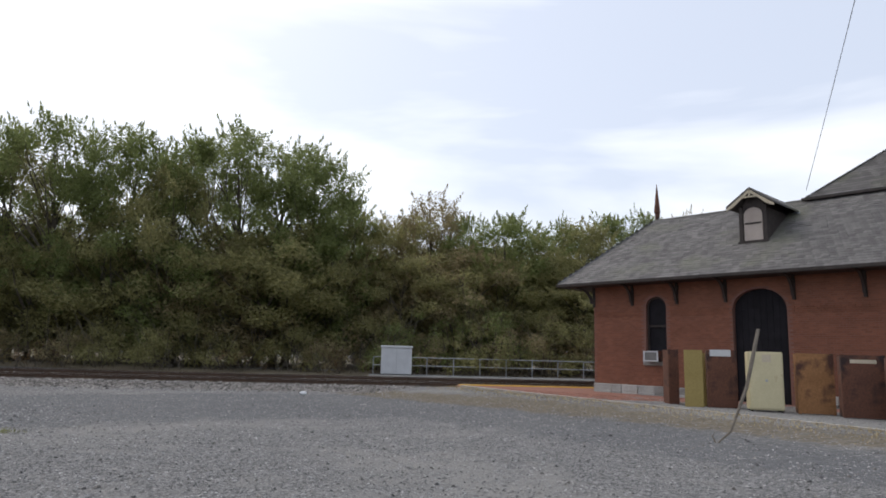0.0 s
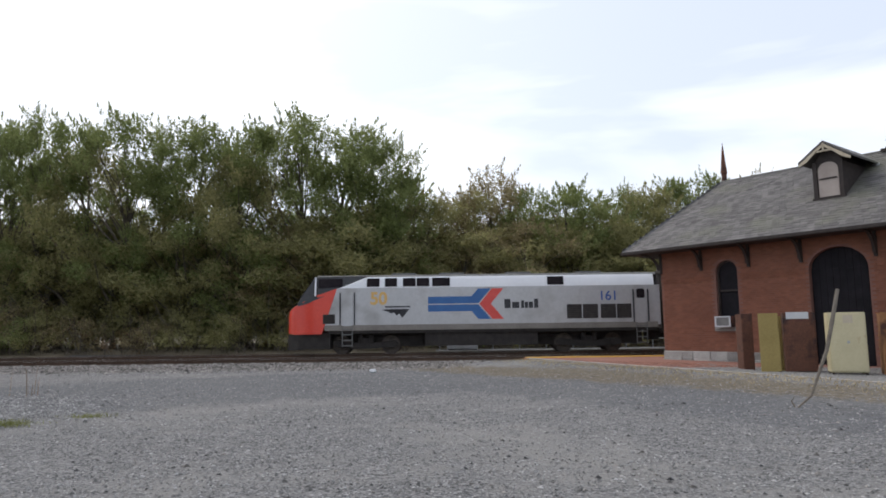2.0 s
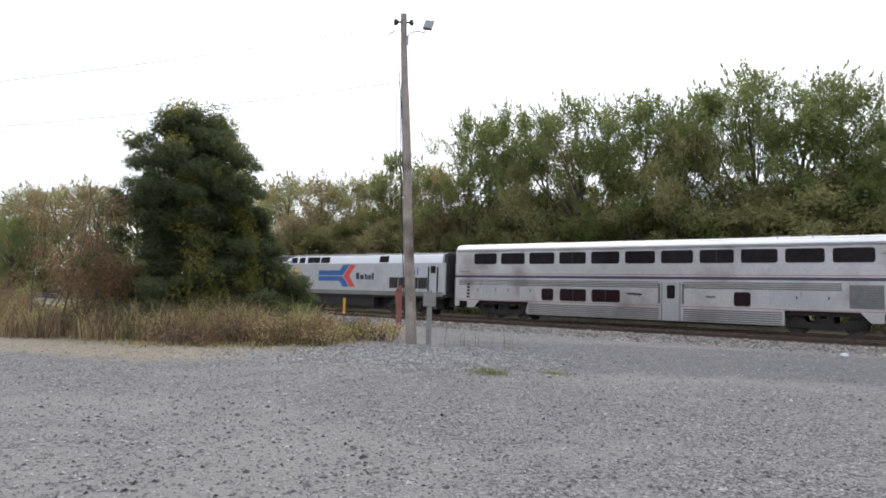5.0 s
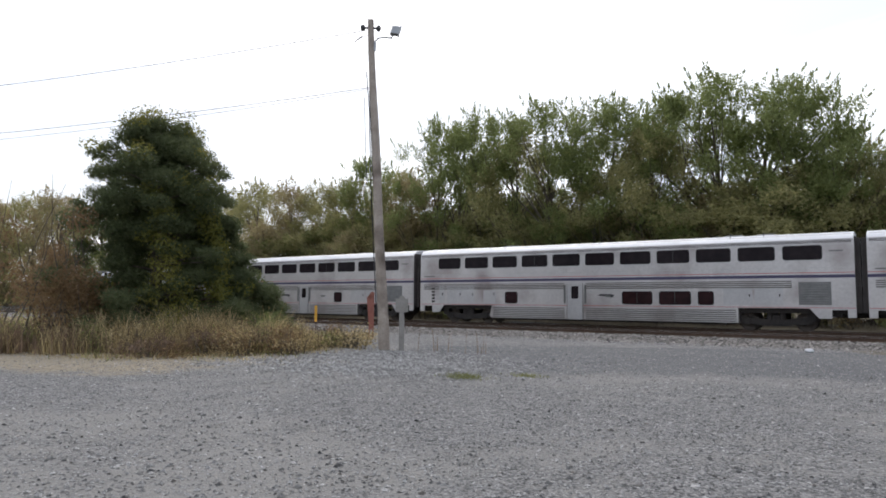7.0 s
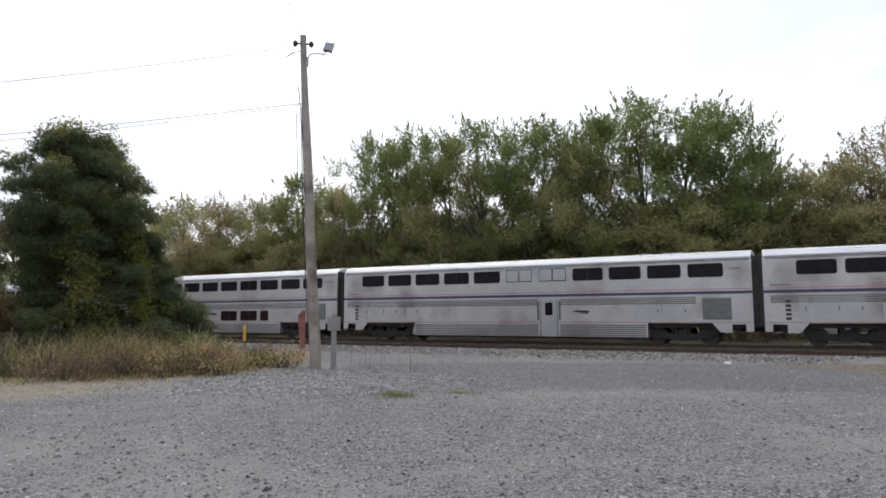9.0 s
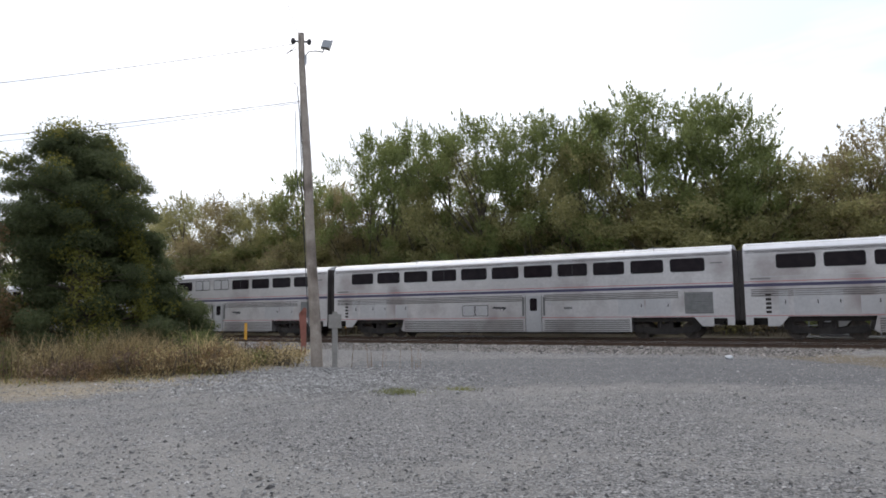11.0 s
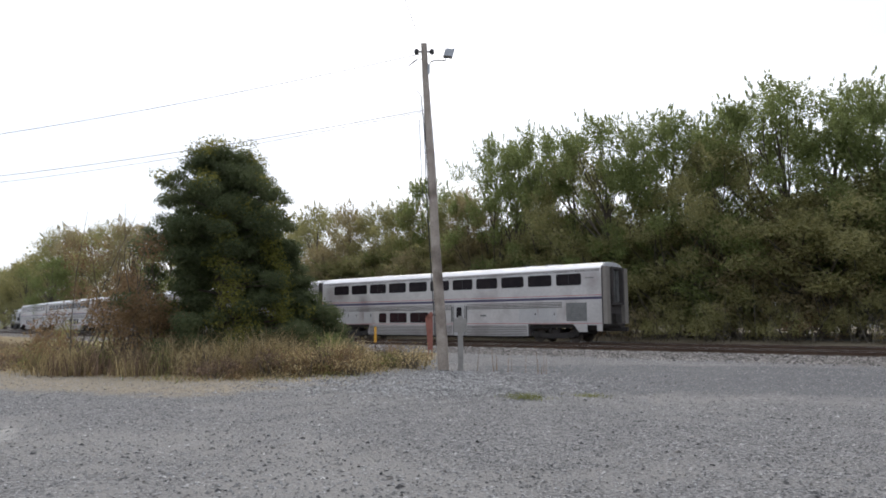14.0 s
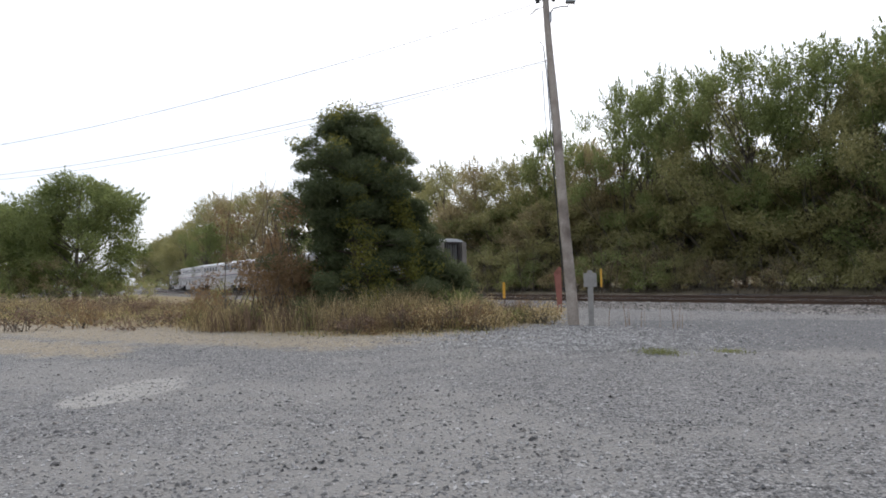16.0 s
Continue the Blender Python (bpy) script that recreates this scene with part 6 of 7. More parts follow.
def bush(name, seed, h, spread, mat, leaves, size, label, category="bush", group="bushes at the wood's edge"):
    rng = random.Random(seed)
    t = empty(name, Matrix(), label, category, group)
    bm = bmesh.new()
    clumps = []
    for k in range(int(10 + spread * 5)):
        a, rr = rng.uniform(0, 2 * math.pi), spread * math.sqrt(rng.random())
        z = h * (1 - 0.55 * (rr / spread) ** 2) * rng.uniform(0.15, 0.95)
        c = Vector((math.cos(a) * rr, math.sin(a) * rr, z + 0.2))
        clumps.append((c, rng.uniform(0.4, 0.8) * (0.5 + 0.12 * h)))
        if k % 3 == 0:
            limb(bm, rng, (c.x * 0.2, c.y * 0.2, -0.2), c, 0.03, 0.01, 0.1, 3, 5)
    for k in range(8):
        limb(bm, rng, (rng.uniform(-0.6, 0.6) * spread, rng.uniform(-0.6, 0.6) * spread, -0.2), (rng.uniform(-0.8, 0.8) * spread, rng.uniform(-0.8, 0.8) * spread, h * rng.uniform(0.8, 1.15)), 0.025, 0.006, 0.08, 3, 5)
    part("stem", bm, M_BARK, t)["kind"] = "stuff"
    v, f = leaf_cloud(rng, clumps, leaves * 2.6, size * 0.62)
    cr = new("foliage", mesh_from("foliage", v, f, mat))
    cr.parent = t
    return t


def az_place(az, r, turn=0.0, scale=(1, 1, 1), dz=0.0):
    az *= 1.0055
    x, y = -r * math.sin(radians(az)), r * math.cos(radians(az))
    z = ground_z(x, y) if abs(x) < 300 and abs(y) < 300 else 0.0
    return Matrix.Translation((x, y, z - 0.1 + dz)) @ Matrix.Rotation(radians(turn), 4, "Z") @ Matrix.Diagonal((*scale, 1))


def line_range(az):
    """How far off the far track runs at a bearing."""
    for s in range(0, 420, 4):
        p = on_track(s, FAR_TRACK)[0]
        if math.degrees(math.atan2(-p.x, p.y)) >= az:
            return p.length
    return 43.0 if az < 40 else 430.0


def unscaled(ob):
    return Matrix.Diagonal((1 / ob.scale.x, 1 / ob.scale.y, 1 / ob.scale.z, 1))


def build_wood():
    rng = random.Random(21)
    green = "tall green broadleaf tree in the wood, full crown"
    olive = "olive-green broadleaf tree turning in autumn"
    brown = "thin brownish tree with sparse autumn leaves"
    kinds = {
        "g1": broadleaf("tree", 1, 17, 5.6, 3.0, M_LEAF_GREEN, 165, 0.15, green, 0.4, 0.85, 0.5),
        "g2": broadleaf("tree", 2, 17, 4.8, 3.4, M_LEAF_GREEN, 165, 0.15, green, 0.4, 0.9, 0.5),
        "g3": broadleaf("tree", 3, 14, 4.4, 1.5, M_LEAF_GREEN, 170, 0.15, green, 0.35),
        "o1": broadleaf("tree", 4, 14, 4.6, 1.2, M_LEAF_OLIVE, 170, 0.15, olive, 0.25),
        "o2": broadleaf("tree", 5, 12, 4.0, 0.8, M_LEAF_OLIVE, 170, 0.145, olive, 0.2),
        "b1": broadleaf("tree", 6, 13, 3.4, 2.0, M_LEAF_BROWN, 130, 0.13, brown, 0.2, holes=0.4),
        "b2": broadleaf("tree", 7, 11, 3.6, 0.6, M_LEAF_BROWN, 165, 0.14, brown, 0.12, holes=0.2),
    }
    height = {}
    for key, tree in kinds.items():
        crown = [c for c in tree.children if c.name.startswith("crown")][0]
        zs = np.empty(len(crown.data.vertices) * 3)
        crown.data.vertices.foreach_get("co", zs)
        height[key] = float(np.quantile(zs[2::3], 0.9992))
    used = set()

    def put(kind, az, r, el, wide=1.0):
        """A tree at a bearing and range whose top stands at el degrees."""
        el -= 0.62 - 0.0065 * az
        r = max(r, line_range(az) + 10)
        h = r * math.tan(radians(el)) + EYE - 0.3
        k = h / height[kind]
        m = az_place(az, r, rng.uniform(0, 360), (wide * (0.35 + 0.65 * k), wide * (0.35 + 0.65 * k), k))
        if kind in used:
            copy_thing(kinds[kind], m @ unscaled(kinds[kind]))
        else:
            used.add(kind)
            kinds[kind].matrix_basis = m

    # skyline trees: kind, bearing (left positive), range, elevation of the top
    for row in (("g2", 37.8, 62, 15.6, 0.8), ("g1", 39.7, 64, 16.0, 0.72), ("g2", 35.6, 60, 16.5, 0.72), ("o1", 33.6, 58, 15.2, 0.8), ("g1", 30.3, 56, 17.2, 0.85), ("g2", 27.6, 57, 16.6, 0.85),
                ("g1", 25.2, 56, 17.4, 0.85), ("o1", 22.4, 53, 15.6, 0.8), ("g2", 19.6, 55, 17.0, 0.85), ("g1", 17.0, 54, 18.3, 1.0), ("g2", 13.6, 54, 17.9, 1.0), ("g1", 11.0, 54, 16.9, 0.85),
                ("g3", 9.3, 52, 14.2, 0.8), ("o1", 6.6, 54, 12.0, 0.85), ("b1", 4.2, 56, 12.6, 1.0), ("o2", 2.6, 56, 12.6, 0.9), ("b1", 0.9, 56, 14.6, 1.0), ("b1", -0.4, 58, 13.8, 0.9), ("g3", -2.6, 56, 12.6, 0.8),
                ("g3", -5.2, 54, 12.8, 0.95), ("o2", -7.2, 56, 10.9, 0.9), ("g3", -9.4, 60, 12.2, 0.8), ("o1", -11.8, 60, 12.0, 0.9), ("g3", -14.0, 62, 12.5, 0.8), ("g3", -16.2, 64, 12.7, 0.75), ("b1", -20.1, 58, 12.9, 0.6),
                ("b2", 41.6, 66, 11.2, 0.9), ("o1", 43.4, 70, 11.6, 0.8), ("g3", 45.2, 72, 12.7, 0.75), ("o2", 47.2, 74, 10.6, 0.9), ("o1", 49.4, 78, 10.2, 0.85), ("b2", 51.6, 80, 10.1, 0.9), ("o2", 54.3, 86, 10.2, 0.9),
                ("o1", 56.4, 92, 8.9, 0.9), ("g3", 58.6, 98, 8.9, 0.9), ("o2", 61.0, 104, 8.6, 1.0), ("o1", 63.6, 112, 8.4, 1.0), ("g3", 66.0, 120, 8.2, 1.0), ("b2", 68.4, 132, 8.2, 1.2), ("o1", 70.4, 142, 7.8, 1.1),
                ("b2", 72.0, 152, 7.5, 1.2), ("o1", 73.4, 165, 7.3, 1.1), ("o2", 74.6, 180, 5.9, 1.2), ("g3", 74.2, 128, 5.2, 1.1), ("o2", 75.6, 142, 4.6, 1.2), ("o1", 77.2, 176, 3.9, 1.2), ("b2", 78.2, 205, 3.2, 1.3), ("o1", 75.8, 200, 4.9, 1.2), ("o1", 76.8, 225, 4.2, 1.3), ("g3", 77.8, 255, 3.5, 1.3), ("o1", 78.7, 290, 2.7, 1.4)):
        put(*row)
    # middle layer, lower, fills the body of the wood
    az = -19.0
    while az < 60:
        r = 52 / math.cos(radians(az - 5.4)) + rng.uniform(-1.5, 4)
        top = rng.uniform(8.0, 12.6) if 10 < az < 40 else rng.uniform(7.2, 10.8)
        put(rng.choice(("o2", "g3", "b2", "o1", "g3", "o1", "o2", "b2")), az, r, top * 50 / r, rng.uniform(1.2, 1.5))
        az += 2.1 * 52 / r
    az = -19.0
    while az < 50:
        r = 64 / math.cos(radians(az - 5.4)) + rng.uniform(-2, 4)
        put(rng.choice(("o1", "g3", "o2")), az, r, rng.uniform(8.5, 10.8) * 62 / r, rng.uniform(1.4, 1.7))
        az += 3.0 * 60 / r
    # undergrowth along the wood's foot
    bushes = [bush("bush", 31, 3.4, 2.2, M_LEAF_BROWN, 85, 0.17, "brown-green undergrowth at the wood's foot"),
              bush("bush", 32, 4.2, 2.4, M_LEAF_OLIVE, 85, 0.18, "olive undergrowth bush at the wood's foot"),
              bush("bush", 33, 2.6, 2.0, M_LEAF_DEAD, 60, 0.13, "dry tan undergrowth at the wood's foot"),
              bush("bush", 34, 4.6, 2.2, M_LEAF_GREEN, 85, 0.18, "green undergrowth bush at the wood's foot")]
    first = [True] * 4
    s = -26.0
    while s < 250:
        for row_off in (46.6, 49.2):
            i = rng.choice((0, 0, 1, 0, 2, 3, 1))
            p, _ = on_track(s + rng.uniform(-0.8, 0.8), row_off + rng.uniform(-0.7, 0.7))
            k = rng.uniform(0.7, 1.15) * (1.0 if row_off < 48 else 1.25)
            m = Matrix.Translation((p.x, p.y, (ground_z(p.x, p.y) if p.length < 290 else 0) - 0.05)) @ Matrix.Rotation(rng.uniform(0, 6.28), 4, "Z") @ Matrix.Diagonal((k * 1.1, k * 1.1, k * 0.95, 1))
            if first[i]:
                bushes[i].matrix_basis = m
                first[i] = False
            else:
                copy_thing(bushes[i], m @ unscaled(bushes[i]))
        s += 2.3 if s < 60 else 4.2


build_wood()


def build_cedar():
    """A big dark pine swathed in vines, on the verge beside the lot."""
    rng = random.Random(77)
    t = empty("pine_tree", az_place(62.2, 27.0), "big dark green pine overgrown with yellowing vines", "tree")
    bm = bmesh.new()
    limb(bm, rng, (0, 0, -0.2), (0.1, 0, 8.3), 0.28, 0.03, 0.02, 7, 9)
    clumps, vines = [], []
    prof = ((0.0, 4.1), (0.1, 4.2), (0.25, 3.7), (0.38, 3.1), (0.5, 3.0), (0.62, 2.9), (0.78, 2.65), (0.9, 1.9), (1.0, 0.8))
    for k in range(260):
        f = (k + rng.random()) / 260
        z = 0.5 + 7.7 * f
        half = next(r0 + (r1 - r0) * (f - f0) / (f1 - f0) for (f0, r0), (f1, r1) in zip(prof, prof[1:]) if f <= f1) * (0.90 + 0.10 * math.sin(z * 4.2 + 2.0 * math.sin(k * 2.4)))
        a = rng.uniform(0, 2 * math.pi)
        rr = half * rng.uniform(0.4, 1.0) ** 0.6
        c = Vector((math.cos(a) * rr, math.sin(a) * rr, z))
        clumps.append((c, rng.uniform(0.25, 0.6)))
        if k % 4 == 0:
            limb(bm, rng, (0, 0, z * 0.95), c, 0.06, 0.012, 0.05, 3, 5)
        if rng.random() < 0.1 or (f > 0.75 and rng.random() < 0.4):
            vines.append((c * 1.03 + Vector((0, 0, 0.1)), rng.uniform(0.3, 0.55)))
    for k in range(70):      # dense heart
        f = k / 70
        a = rng.uniform(0, 6.28)
        rr = 0.45 * (3.6 - 2.6 * f)
        clumps.append((Vector((math.cos(a) * rr, math.sin(a) * rr, 0.6 + 7.0 * f)), 0.62))
    for k in range(16):      # a band of vine up one side
        f = k / 15
        vines.append((Vector((2.9 - 1.5 * f + rng.uniform(-0.4, 0.4), -0.9 + rng.uniform(-0.5, 0.5), 1.2 + 4.5 * f)), 0.5))
    side, front = Vector((0.47, 0.88, 0)), Vector((0.88, -0.47, 0))
    for k in range(44):      # broad low boughs on the railway side
        z = rng.uniform(0.4, 2.5)
        c = side * rng.uniform(2.4, 5.5 - 0.65 * z) + front * rng.uniform(-0.8, 1.6) + Vector((0, 0, z))
        clumps.append((c, rng.uniform(0.35, 0.6)))
        if k % 3 == 0:
            limb(bm, rng, (0, 0, z * 0.7), c, 0.06, 0.012, 0.05, 3, 5)
    for k in range(46):      # middle boughs on the railway side
        z = rng.uniform(2.3, 4.6)
        c = side * rng.uniform(1.6, 4.75 - 0.5 * z) + front * rng.uniform(-0.6, 1.2) + Vector((0, 0, z))
        clumps.append((c, rng.uniform(0.35, 0.6)))
        if k % 3 == 0:
            limb(bm, rng, (0, 0, z * 0.8), c, 0.06, 0.012, 0.05, 3, 5)
    for k in range(30):      # vine hanging down the railway side
        f = k / 29
        vines.append((side * (1.6 + 0.5 * f + rng.uniform(-0.3, 0.3)) + front * (1.2 + 1.1 * f) + Vector((0, 0, 6.0 - 4.2 * f)), rng.uniform(0.28, 0.5)))
    for k in range(10):
        a = rng.uniform(0, 6.28)
        clumps.append((Vector((0.9 * math.cos(a), 0.9 * math.sin(a), 7.4 + rng.random() * 0.8)), 0.4))
    t.rotation_mode = "XYZ"
    part("trunk", bm, M_BARK, t)
    v, f = leaf_cloud(rng, clumps, 3000, 0.085, 0.6, 0.2, 0.6)
    cr = new("crown", mesh_from("crown", v, f, M_LEAF_DARK))
    cr.parent = t
    v, f = leaf_cloud(rng, vines, 800, 0.065)
    cr = new("vine", mesh_from("vine", v, f, M_LEAF_VINE))
    cr.parent = t
    cr["label"] = "yellow-green climbing vine"


build_cedar()


def near_bush(az, r, h, spread, mat, leaves, size, label, seed, name="bush", category="bush"):
    b = bush(name, seed, h, spread, mat, leaves, size, label, category, "bushes on the verge")
    b.matrix_basis = az_place(az, r)


near_bush(70.4, 26.3, 5.0, 2.2, M_LEAF_DEAD, 320, 0.10, "brown dried-up bush with hanging seed heads beside the pine", 41)
near_bush(68.2, 25.2, 5.0, 1.2, M_LEAF_DEAD, 260, 0.10, "tall brown dry shrub against the pine", 42)
near_bush(72.2, 33, 1.5, 1.6, M_LEAF_OLIVE, 170, 0.11, "olive and brown bush on the verge", 43)
near_bush(67.5, 26, 1.7, 1.5, M_WEED, 240, 0.09, "low brown bramble in front of the pine", 44)
near_bush(54.4, 24.5, 1.2, 0.9, M_LEAF_GREEN, 420, 0.085, "small bright green bush at the pine's foot", 45)
near_bush(58.5, 25.5, 1.5, 1.4, M_LEAF_DARK, 320, 0.09, "low dark green pine growth", 46)
near_bush(76.5, 40, 0.8, 2.6, M_WEED, 160, 0.11, "low brown scrub on the verge", 47)
near_bush(82.0, 46, 1.1, 3.4, M_WEED, 130, 0.12, "wide reddish-brown scrub on the verge", 48)
near_bush(86.5, 46, 1.6, 3.4, M_LEAF_BROWN, 130, 0.12, "wide brown-green scrub on the verge", 49)
near_bush(79.5, 62, 1.0, 3.0, M_LEAF_OLIVE, 110, 0.13, "low olive bush in the field", 50)

scrub = random.Random(301)
for k in range(16):
    near_bush(57 + 2.0 * k + scrub.uniform(-0.6, 0.6), scrub.uniform(26, 40), scrub.uniform(0.5, 0.95), scrub.uniform(0.9, 1.7), (M_WEED, M_LEAF_DEAD, M_LEAF_BROWN, M_WEED)[k % 4], 150, 0.10,
              ("low reddish-brown weed clump on the verge", "dry tan weed clump on the verge", "brown-green weed clump on the verge", "low reddish-brown weed clump on the verge")[k % 4], 310 + k, "weed_clump", "weeds")

for k in range(34):
    az = 46.5 + 0.85 * k + scrub.uniform(-0.4, 0.4)
    near_bush(az, (20.3 if az > 50 else 22.6) + max(0.0, az - 63) * 0.6 + abs(scrub.gauss(0, 1.6)), scrub.uniform(0.3, 0.85), scrub.uniform(0.35, 0.8), (M_GRASS_DRY, M_GRASS_DRY, M_LEAF_DEAD, M_GRASS_GREEN, M_WEED)[k % 5], 260, 0.07,
              ("straw-coloured weed clump before the pine", "straw-coloured weed clump before the pine", "tan seed-head clump before the pine", "yellow-green weed clump before the pine", "dark brown weed clump before the pine")[k % 5],
              340 + k, "weed_clump", "weeds")

lone = broadleaf("tree", 91, 13.5, 7.6, 0.9, M_LEAF_GREEN, 190, 0.19, "wide green shade tree standing in the field", 0.3, 0.8, 0.0)
for k, (az, r, h, w) in enumerate(((80.3, 80, 4.4, 3.4), (82.4, 78, 3.6, 3.8), (84.6, 79, 4.8, 4.0), (86.6, 82, 5.0, 4.2), (88.8, 78, 4.6, 4.4), (91.2, 80, 5.0, 4.6), (94.0, 78, 4.6, 4.6))):
    near_bush(az, r, h, w, (M_LEAF_OLIVE, M_LEAF_GREEN, M_LEAF_BROWN)[k % 3], 75, 0.19, "dense low undergrowth beneath the field trees", 150 + k)
for k, (az, r, h, w) in enumerate(((76.8, 212, 6.0, 5.0), (77.8, 236, 6.0, 6.0), (78.7, 275, 5.5, 6.0), (79.5, 330, 5.0, 6.5), (80.4, 400, 5.0, 7.0), (81.4, 300, 5.0, 7.0))):
    near_bush(az, r, h, w, (M_LEAF_OLIVE, M_LEAF_GREEN)[k % 2], 40, 0.3, "far low thicket along the line", 170 + k)
lone["group"] = "trees in the field"
lone.matrix_basis = az_place(83.4, 84, 235, (0.92, 0.92, 1.02))
for az, r, kx, kz in ((89.5, 92, 1.0, 0.85), (94.0, 84, 1.1, 0.9), (87.5, 130, 1.2, 1.1), (92, 150, 1.3, 1.1)):
    copy_thing(lone, az_place(az, r, az * 7, (kx, kx, kz)) @ unscaled(lone))


# ---------------------------------------------------------------- grass, weeds and loose stone
def blades(name, n, where, h0, h1, width, mat, label, seed, lean=0.35, clump=0.0):
    """Bent blades; with clump, they thin out and shrink between noise-shaped tussocks."""
    g = random.Random(seed)
    V, F = [], []
    while n > 0:
        n -= 1
        x, y, *deep = where(g)
        k = 0.32 + 0.68 * smooth_step(0.6, 4.0, deep[0]) if deep else 1.0
        if deep and g.random() > 0.22 + 0.78 * smooth_step(-0.2, 2.6, deep[0]):
            continue
        if clump:
            q = 0.5 + 0.9 * noise.noise((x * 0.55, y * 0.55, seed * 1.7)) + 0.5 * noise.noise((x * 2.1, y * 2.1, seed * 2.3))
            if q < clump * g.random():
                continue
            k *= 0.35 + 0.85 * min(max(q, 0.0), 1.0)
        z, h, a = ground_z(x, y) + 0.02, g.uniform(h0, h1) * k, g.uniform(0, 6.28)
        dx, dy = math.cos(a) * width, math.sin(a) * width
        lx, ly = g.gauss(0, lean) * h, g.gauss(0, lean) * h
        b = len(V)
        V += [(x - dx, y - dy, z), (x + dx, y + dy, z), (x + lx * 0.35 + dx * 0.7, y + ly * 0.35 + dy * 0.7, z + h * 0.6), (x + lx * 0.35 - dx * 0.7, y + ly * 0.35 - dy * 0.7, z + h * 0.6), (x + lx, y + ly, z + h)]
        F += [(b, b + 1, b + 2, b + 3), (b + 3, b + 2, b + 4)]
    ob = new(name, mesh_from(name, V, F, mat))
    return tagged(ob, label, "grass", kind="stuff")


def verge_spot(g, depth=14.0, back=0.0):
    """A random spot on the verge, denser near its edge on the lot."""
    edge = [(-16.2, 15.6), (-15.5, 10.6), (-18.1, 8.7), (-27.4, 6.0), (-42, -0.6), (-64, -5)]
    lens = [math.dist(a, b) for a, b in zip(edge, edge[1:])]
    u = g.random() * sum(lens)
    for (a, b), L in zip(zip(edge, edge[1:]), lens):
        if u < L:
            break
        u -= L
    x, y = a[0] + (b[0] - a[0]) * u / L, a[1] + (b[1] - a[1]) * u / L
    d = back + depth * g.random() ** 1.5
    turn = smooth_step(-15.6, -19.5, x) if x > -19.5 else 1.0
    nx, ny = -1.0 + 0.6 * turn, 0.1 + 0.82 * turn
    d += 1.3 * noise.noise((x * 0.4, y * 0.4, 2.0))
    return x + nx * d + g.gauss(0, 0.4), y + ny * d + g.gauss(0, 0.4), d


blades("dry_grass", 85000, verge_spot, 0.2, 0.66, 0.010, M_GRASS_DRY, "tall dry straw-coloured grass on the verge", 51, 0.9, 1.7)
blades("brown_weeds", 20000, lambda g: verge_spot(g, 13.0, 2.5), 0.25, 0.85, 0.010, M_WEED, "brown dead weed stalks on the verge", 52, 0.45, 1.7)
blades("green_grass", 26000, lambda g: verge_spot(g, 12.0), 0.15, 0.5, 0.012, M_GRASS_GREEN, "patches of green grass on the verge", 53, 0.6, 1.5)
blades("edge_grass", 12000, lambda g: verge_spot(g, 2.4), 0.10, 0.4, 0.008, M_GRASS_DRY, "short dry grass fringing the gravel", 58, 0.8, 1.4)


def tall_weeds(g):
    """Ragged stands of tall weeds before the pine."""
    k = g.randrange(17)
    h = random.Random(900 + k)
    az, r = radians(52.0 + 1.35 * k + h.uniform(-0.5, 0.5)), h.uniform(21.3, 24.0)
    return -r * math.sin(az) + g.gauss(0, 0.42), r * math.cos(az) + g.gauss(0, 0.42)


blades("tall_grass", 10000, tall_weeds, 0.4, 1.4, 0.009, M_GRASS_DRY, "tall ragged straw weeds before the pine", 59, 0.4, 0.9)
blades("tall_weeds", 2200, tall_weeds, 0.4, 1.15, 0.012, M_WEED, "tall brown seed stalks before the pine", 60, 0.22, 0.7)


def tuft(x0, y0, r):
    return lambda g: (x0 + g.gauss(0, r), y0 + g.gauss(0, r * 0.6))


blades("grass_tuft", 420, tuft(-8.75, 11.3, 0.26), 0.03, 0.13, 0.004, M_GRASS_GREEN, "small green grass tuft in the gravel", 54, 0.6)
blades("grass_tuft", 200, tuft(-7.9, 12.4, 0.2), 0.03, 0.1, 0.004, M_GRASS_GREEN, "small green grass tuft in the gravel", 55, 0.6)
blades("platform_grass", 5000, lambda g: ((lambda u, o: (0.9 + 11.9 * u - 0.864 * o + g.gauss(0, 0.1), 30.3 - 20.4 * u - 0.504 * o))(g.random(), 0.15 + abs(g.gauss(0, 0.8)))), 0.02, 0.09, 0.006, M_GRASS_DRY, "thin dry grass along the platform kerb", 56, 0.6)
blades("weed_stalks", 16, lambda g: (-12.9 + g.gauss(0, 0.7), 16.2 + g.gauss(0, 0.5)), 0.35, 0.95, 0.010, M_WEED, "dead weed stalks beside the pole", 57, 0.1)


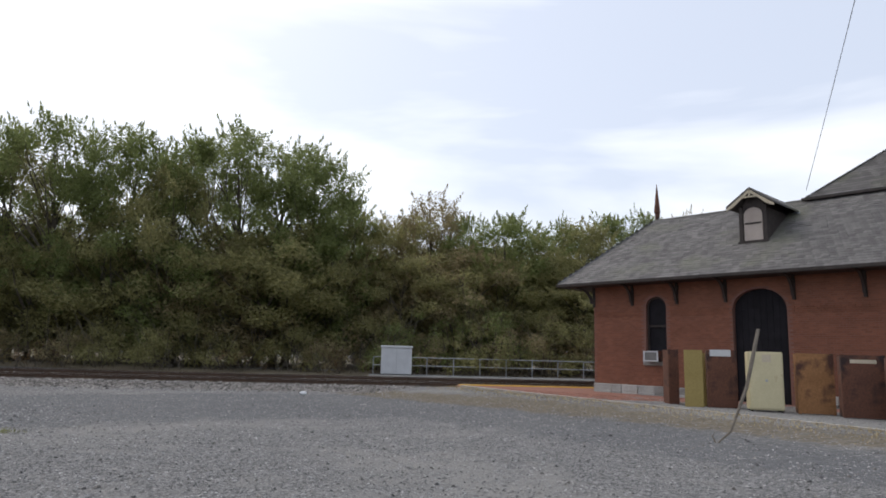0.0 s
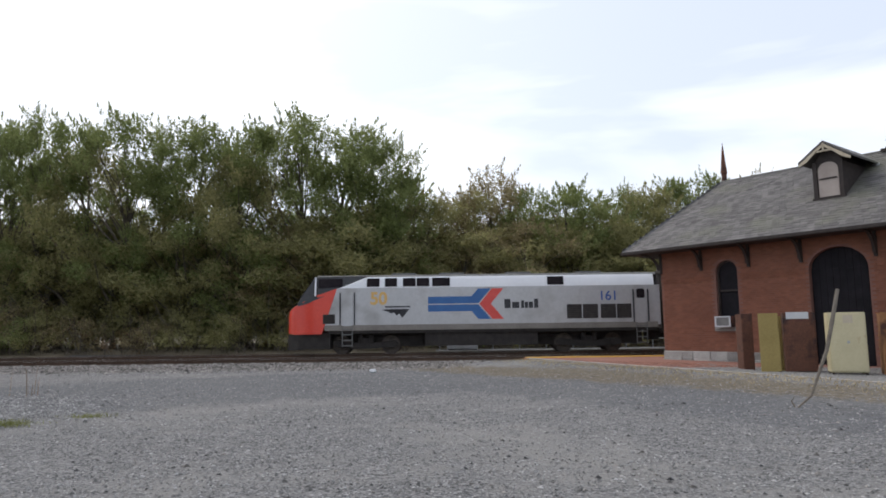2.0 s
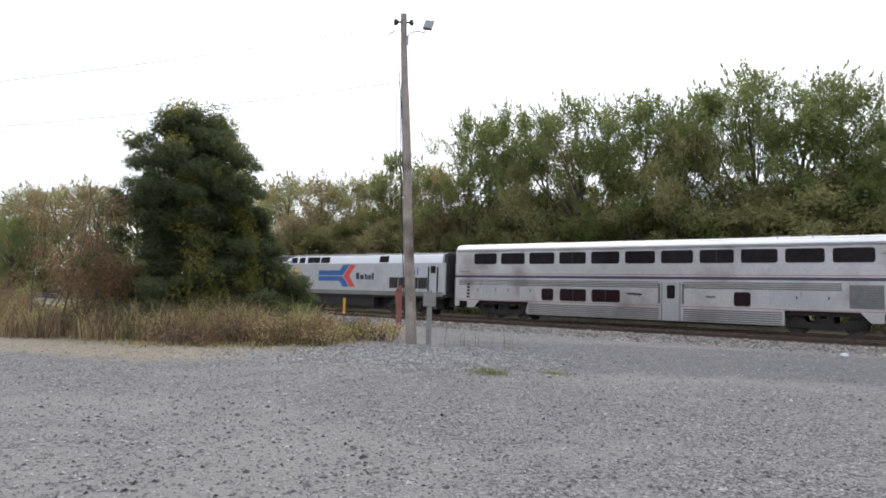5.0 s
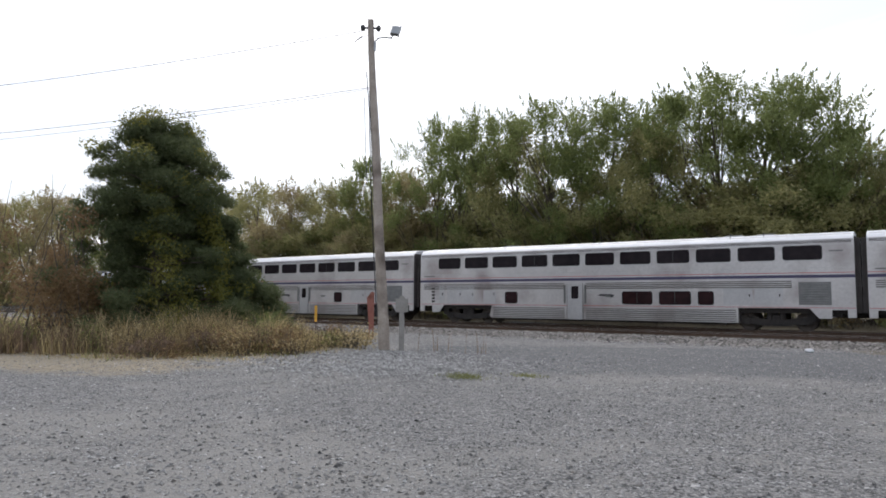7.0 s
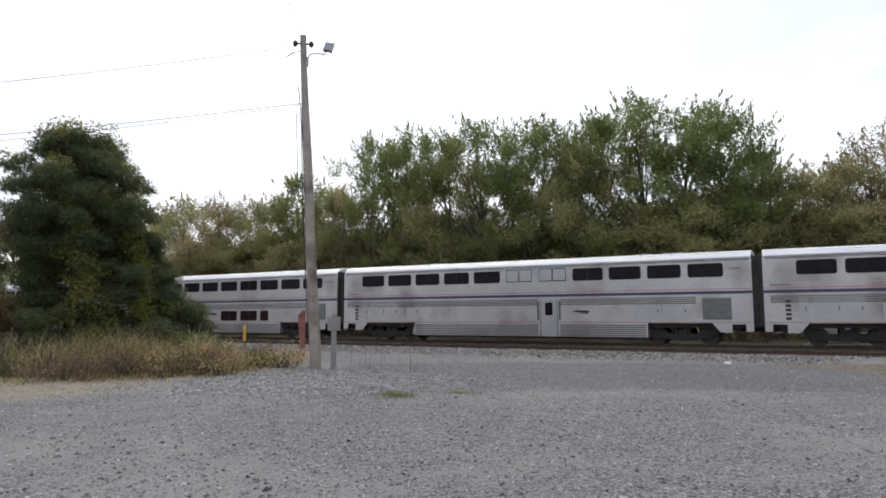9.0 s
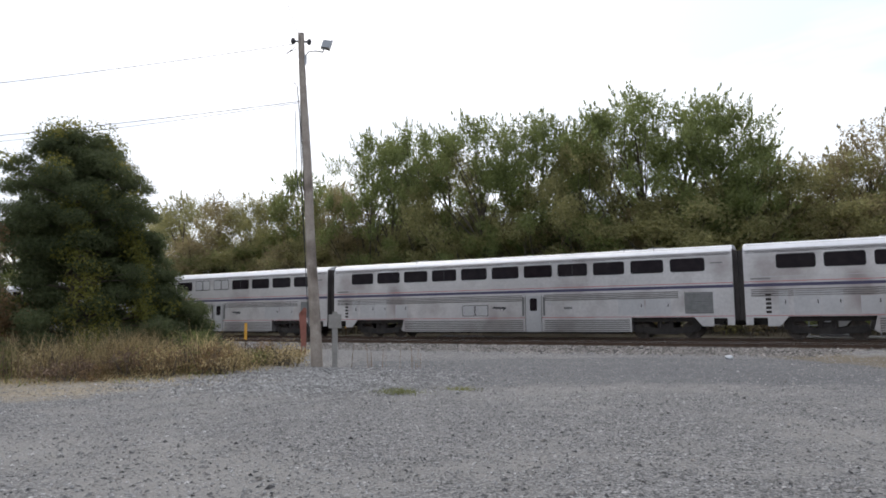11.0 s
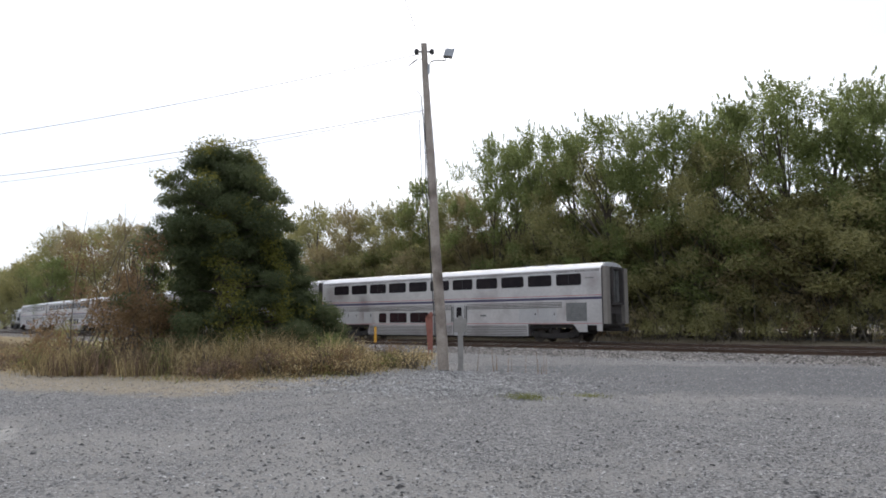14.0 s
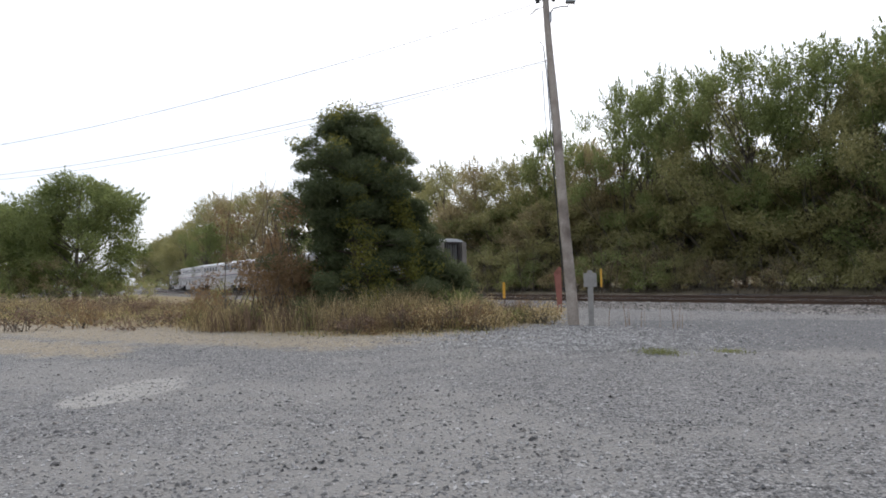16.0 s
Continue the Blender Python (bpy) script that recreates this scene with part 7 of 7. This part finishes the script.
def stones(name, n, where, s0, s1, mat, label, seed, height=ground_z):
    g = random.Random(seed)
    V, F = [], []
    for _ in range(n):
        x, y = where(g)
        s = g.uniform(s0, s1) * (1.0 if g.random() < 0.85 else 1.7)
        z = height(x, y) + s * 0.15
        b = len(V)
        a = g.uniform(0, 6.28)
        ca, sa = math.cos(a), math.sin(a)
        sx, sy, sz = s * g.uniform(0.7, 1.2), s * g.uniform(0.6, 1.0), s * g.uniform(0.4, 0.75)
        for (u, v, w) in ((1, 0.1, 0), (0.2, 1, 0.1), (-1, -0.1, 0), (-0.1, -1, 0.05), (g.uniform(-0.3, 0.3), g.uniform(-0.3, 0.3), 1)):
            u, v = u * sx + g.uniform(-0.2, 0.2) * s, v * sy + g.uniform(-0.2, 0.2) * s
            V.append((x + u * ca - v * sa, y + u * sa + v * ca, z + w * sz))
        F += [(b, b + 1, b + 4), (b + 1, b + 2, b + 4), (b + 2, b + 3, b + 4), (b + 3, b, b + 4)]
    return tagged(new(name, mesh_from(name, V, F, mat)), label, "stones", kind="stuff")


def lot_spot(g):
    """Spots on the lot, thinner with distance."""
    r = 4.5 + 24 * g.random() ** 1.15
    a = radians(g.uniform(-36, 92))
    return -r * math.sin(a), r * math.cos(a)


def ballast_z(x, y):
    off = Vector((x, y, 0)).dot(AWAY)
    return -0.07 + 0.145 * min(max((off - 25.6) / 5.0, 0), 1)


def ballast_spot(g):
    s, off = g.uniform(-24, 75), 26.0 + 6.0 * g.random() if g.random() < 0.8 else g.uniform(32.0, 41.0)
    p = on_track(s, off)[0]
    return p.x, p.y


def mound_spot(g):
    az, r = radians(44.5 + g.gauss(0, 6.5)), 17.8 + g.gauss(0, 1.7)
    return -r * math.sin(az), r * math.cos(az)


stones("loose_gravel", 90000, lot_spot, 0.007, 0.022, M_STONE, "loose crushed grey stone over the lot", 61)
stones("dark_stones", 2600, lot_spot, 0.011, 0.028, M_STONE_DARK, "scattered dark stones on the gravel lot", 64)
stones("pale_stones", 2600, lot_spot, 0.011, 0.026, M_BALLAST_STONE, "scattered pale stones on the gravel lot", 65)
stones("ballast_stones", 48000, ballast_spot, 0.03, 0.065, M_BALLAST_STONE, "crushed ballast stones along the tracks", 62, ballast_z)
stones("mound_stones", 17000, mound_spot, 0.012, 0.036, M_STONE, "coarse pale stones strewn before the pole", 63)

# one pale rock at the ballast's foot
p = Vector((25.6 * -math.sin(radians(11.14)), 25.6 * math.cos(radians(11.14)), 0))
bm = bmesh.new()
bmesh.ops.create_icosphere(bm, subdivisions=2, radius=0.15)
for v in bm.verts:
    v.co *= 1 + 0.25 * noise.noise(v.co * 9)
    v.co.z *= 0.6
rock = thing("white_rock", bm, M_WHITE, "pale white rock at the foot of the ballast", "rock")
rock.location = (p.x, p.y, ground_z(p.x, p.y) + 0.05)

motions()
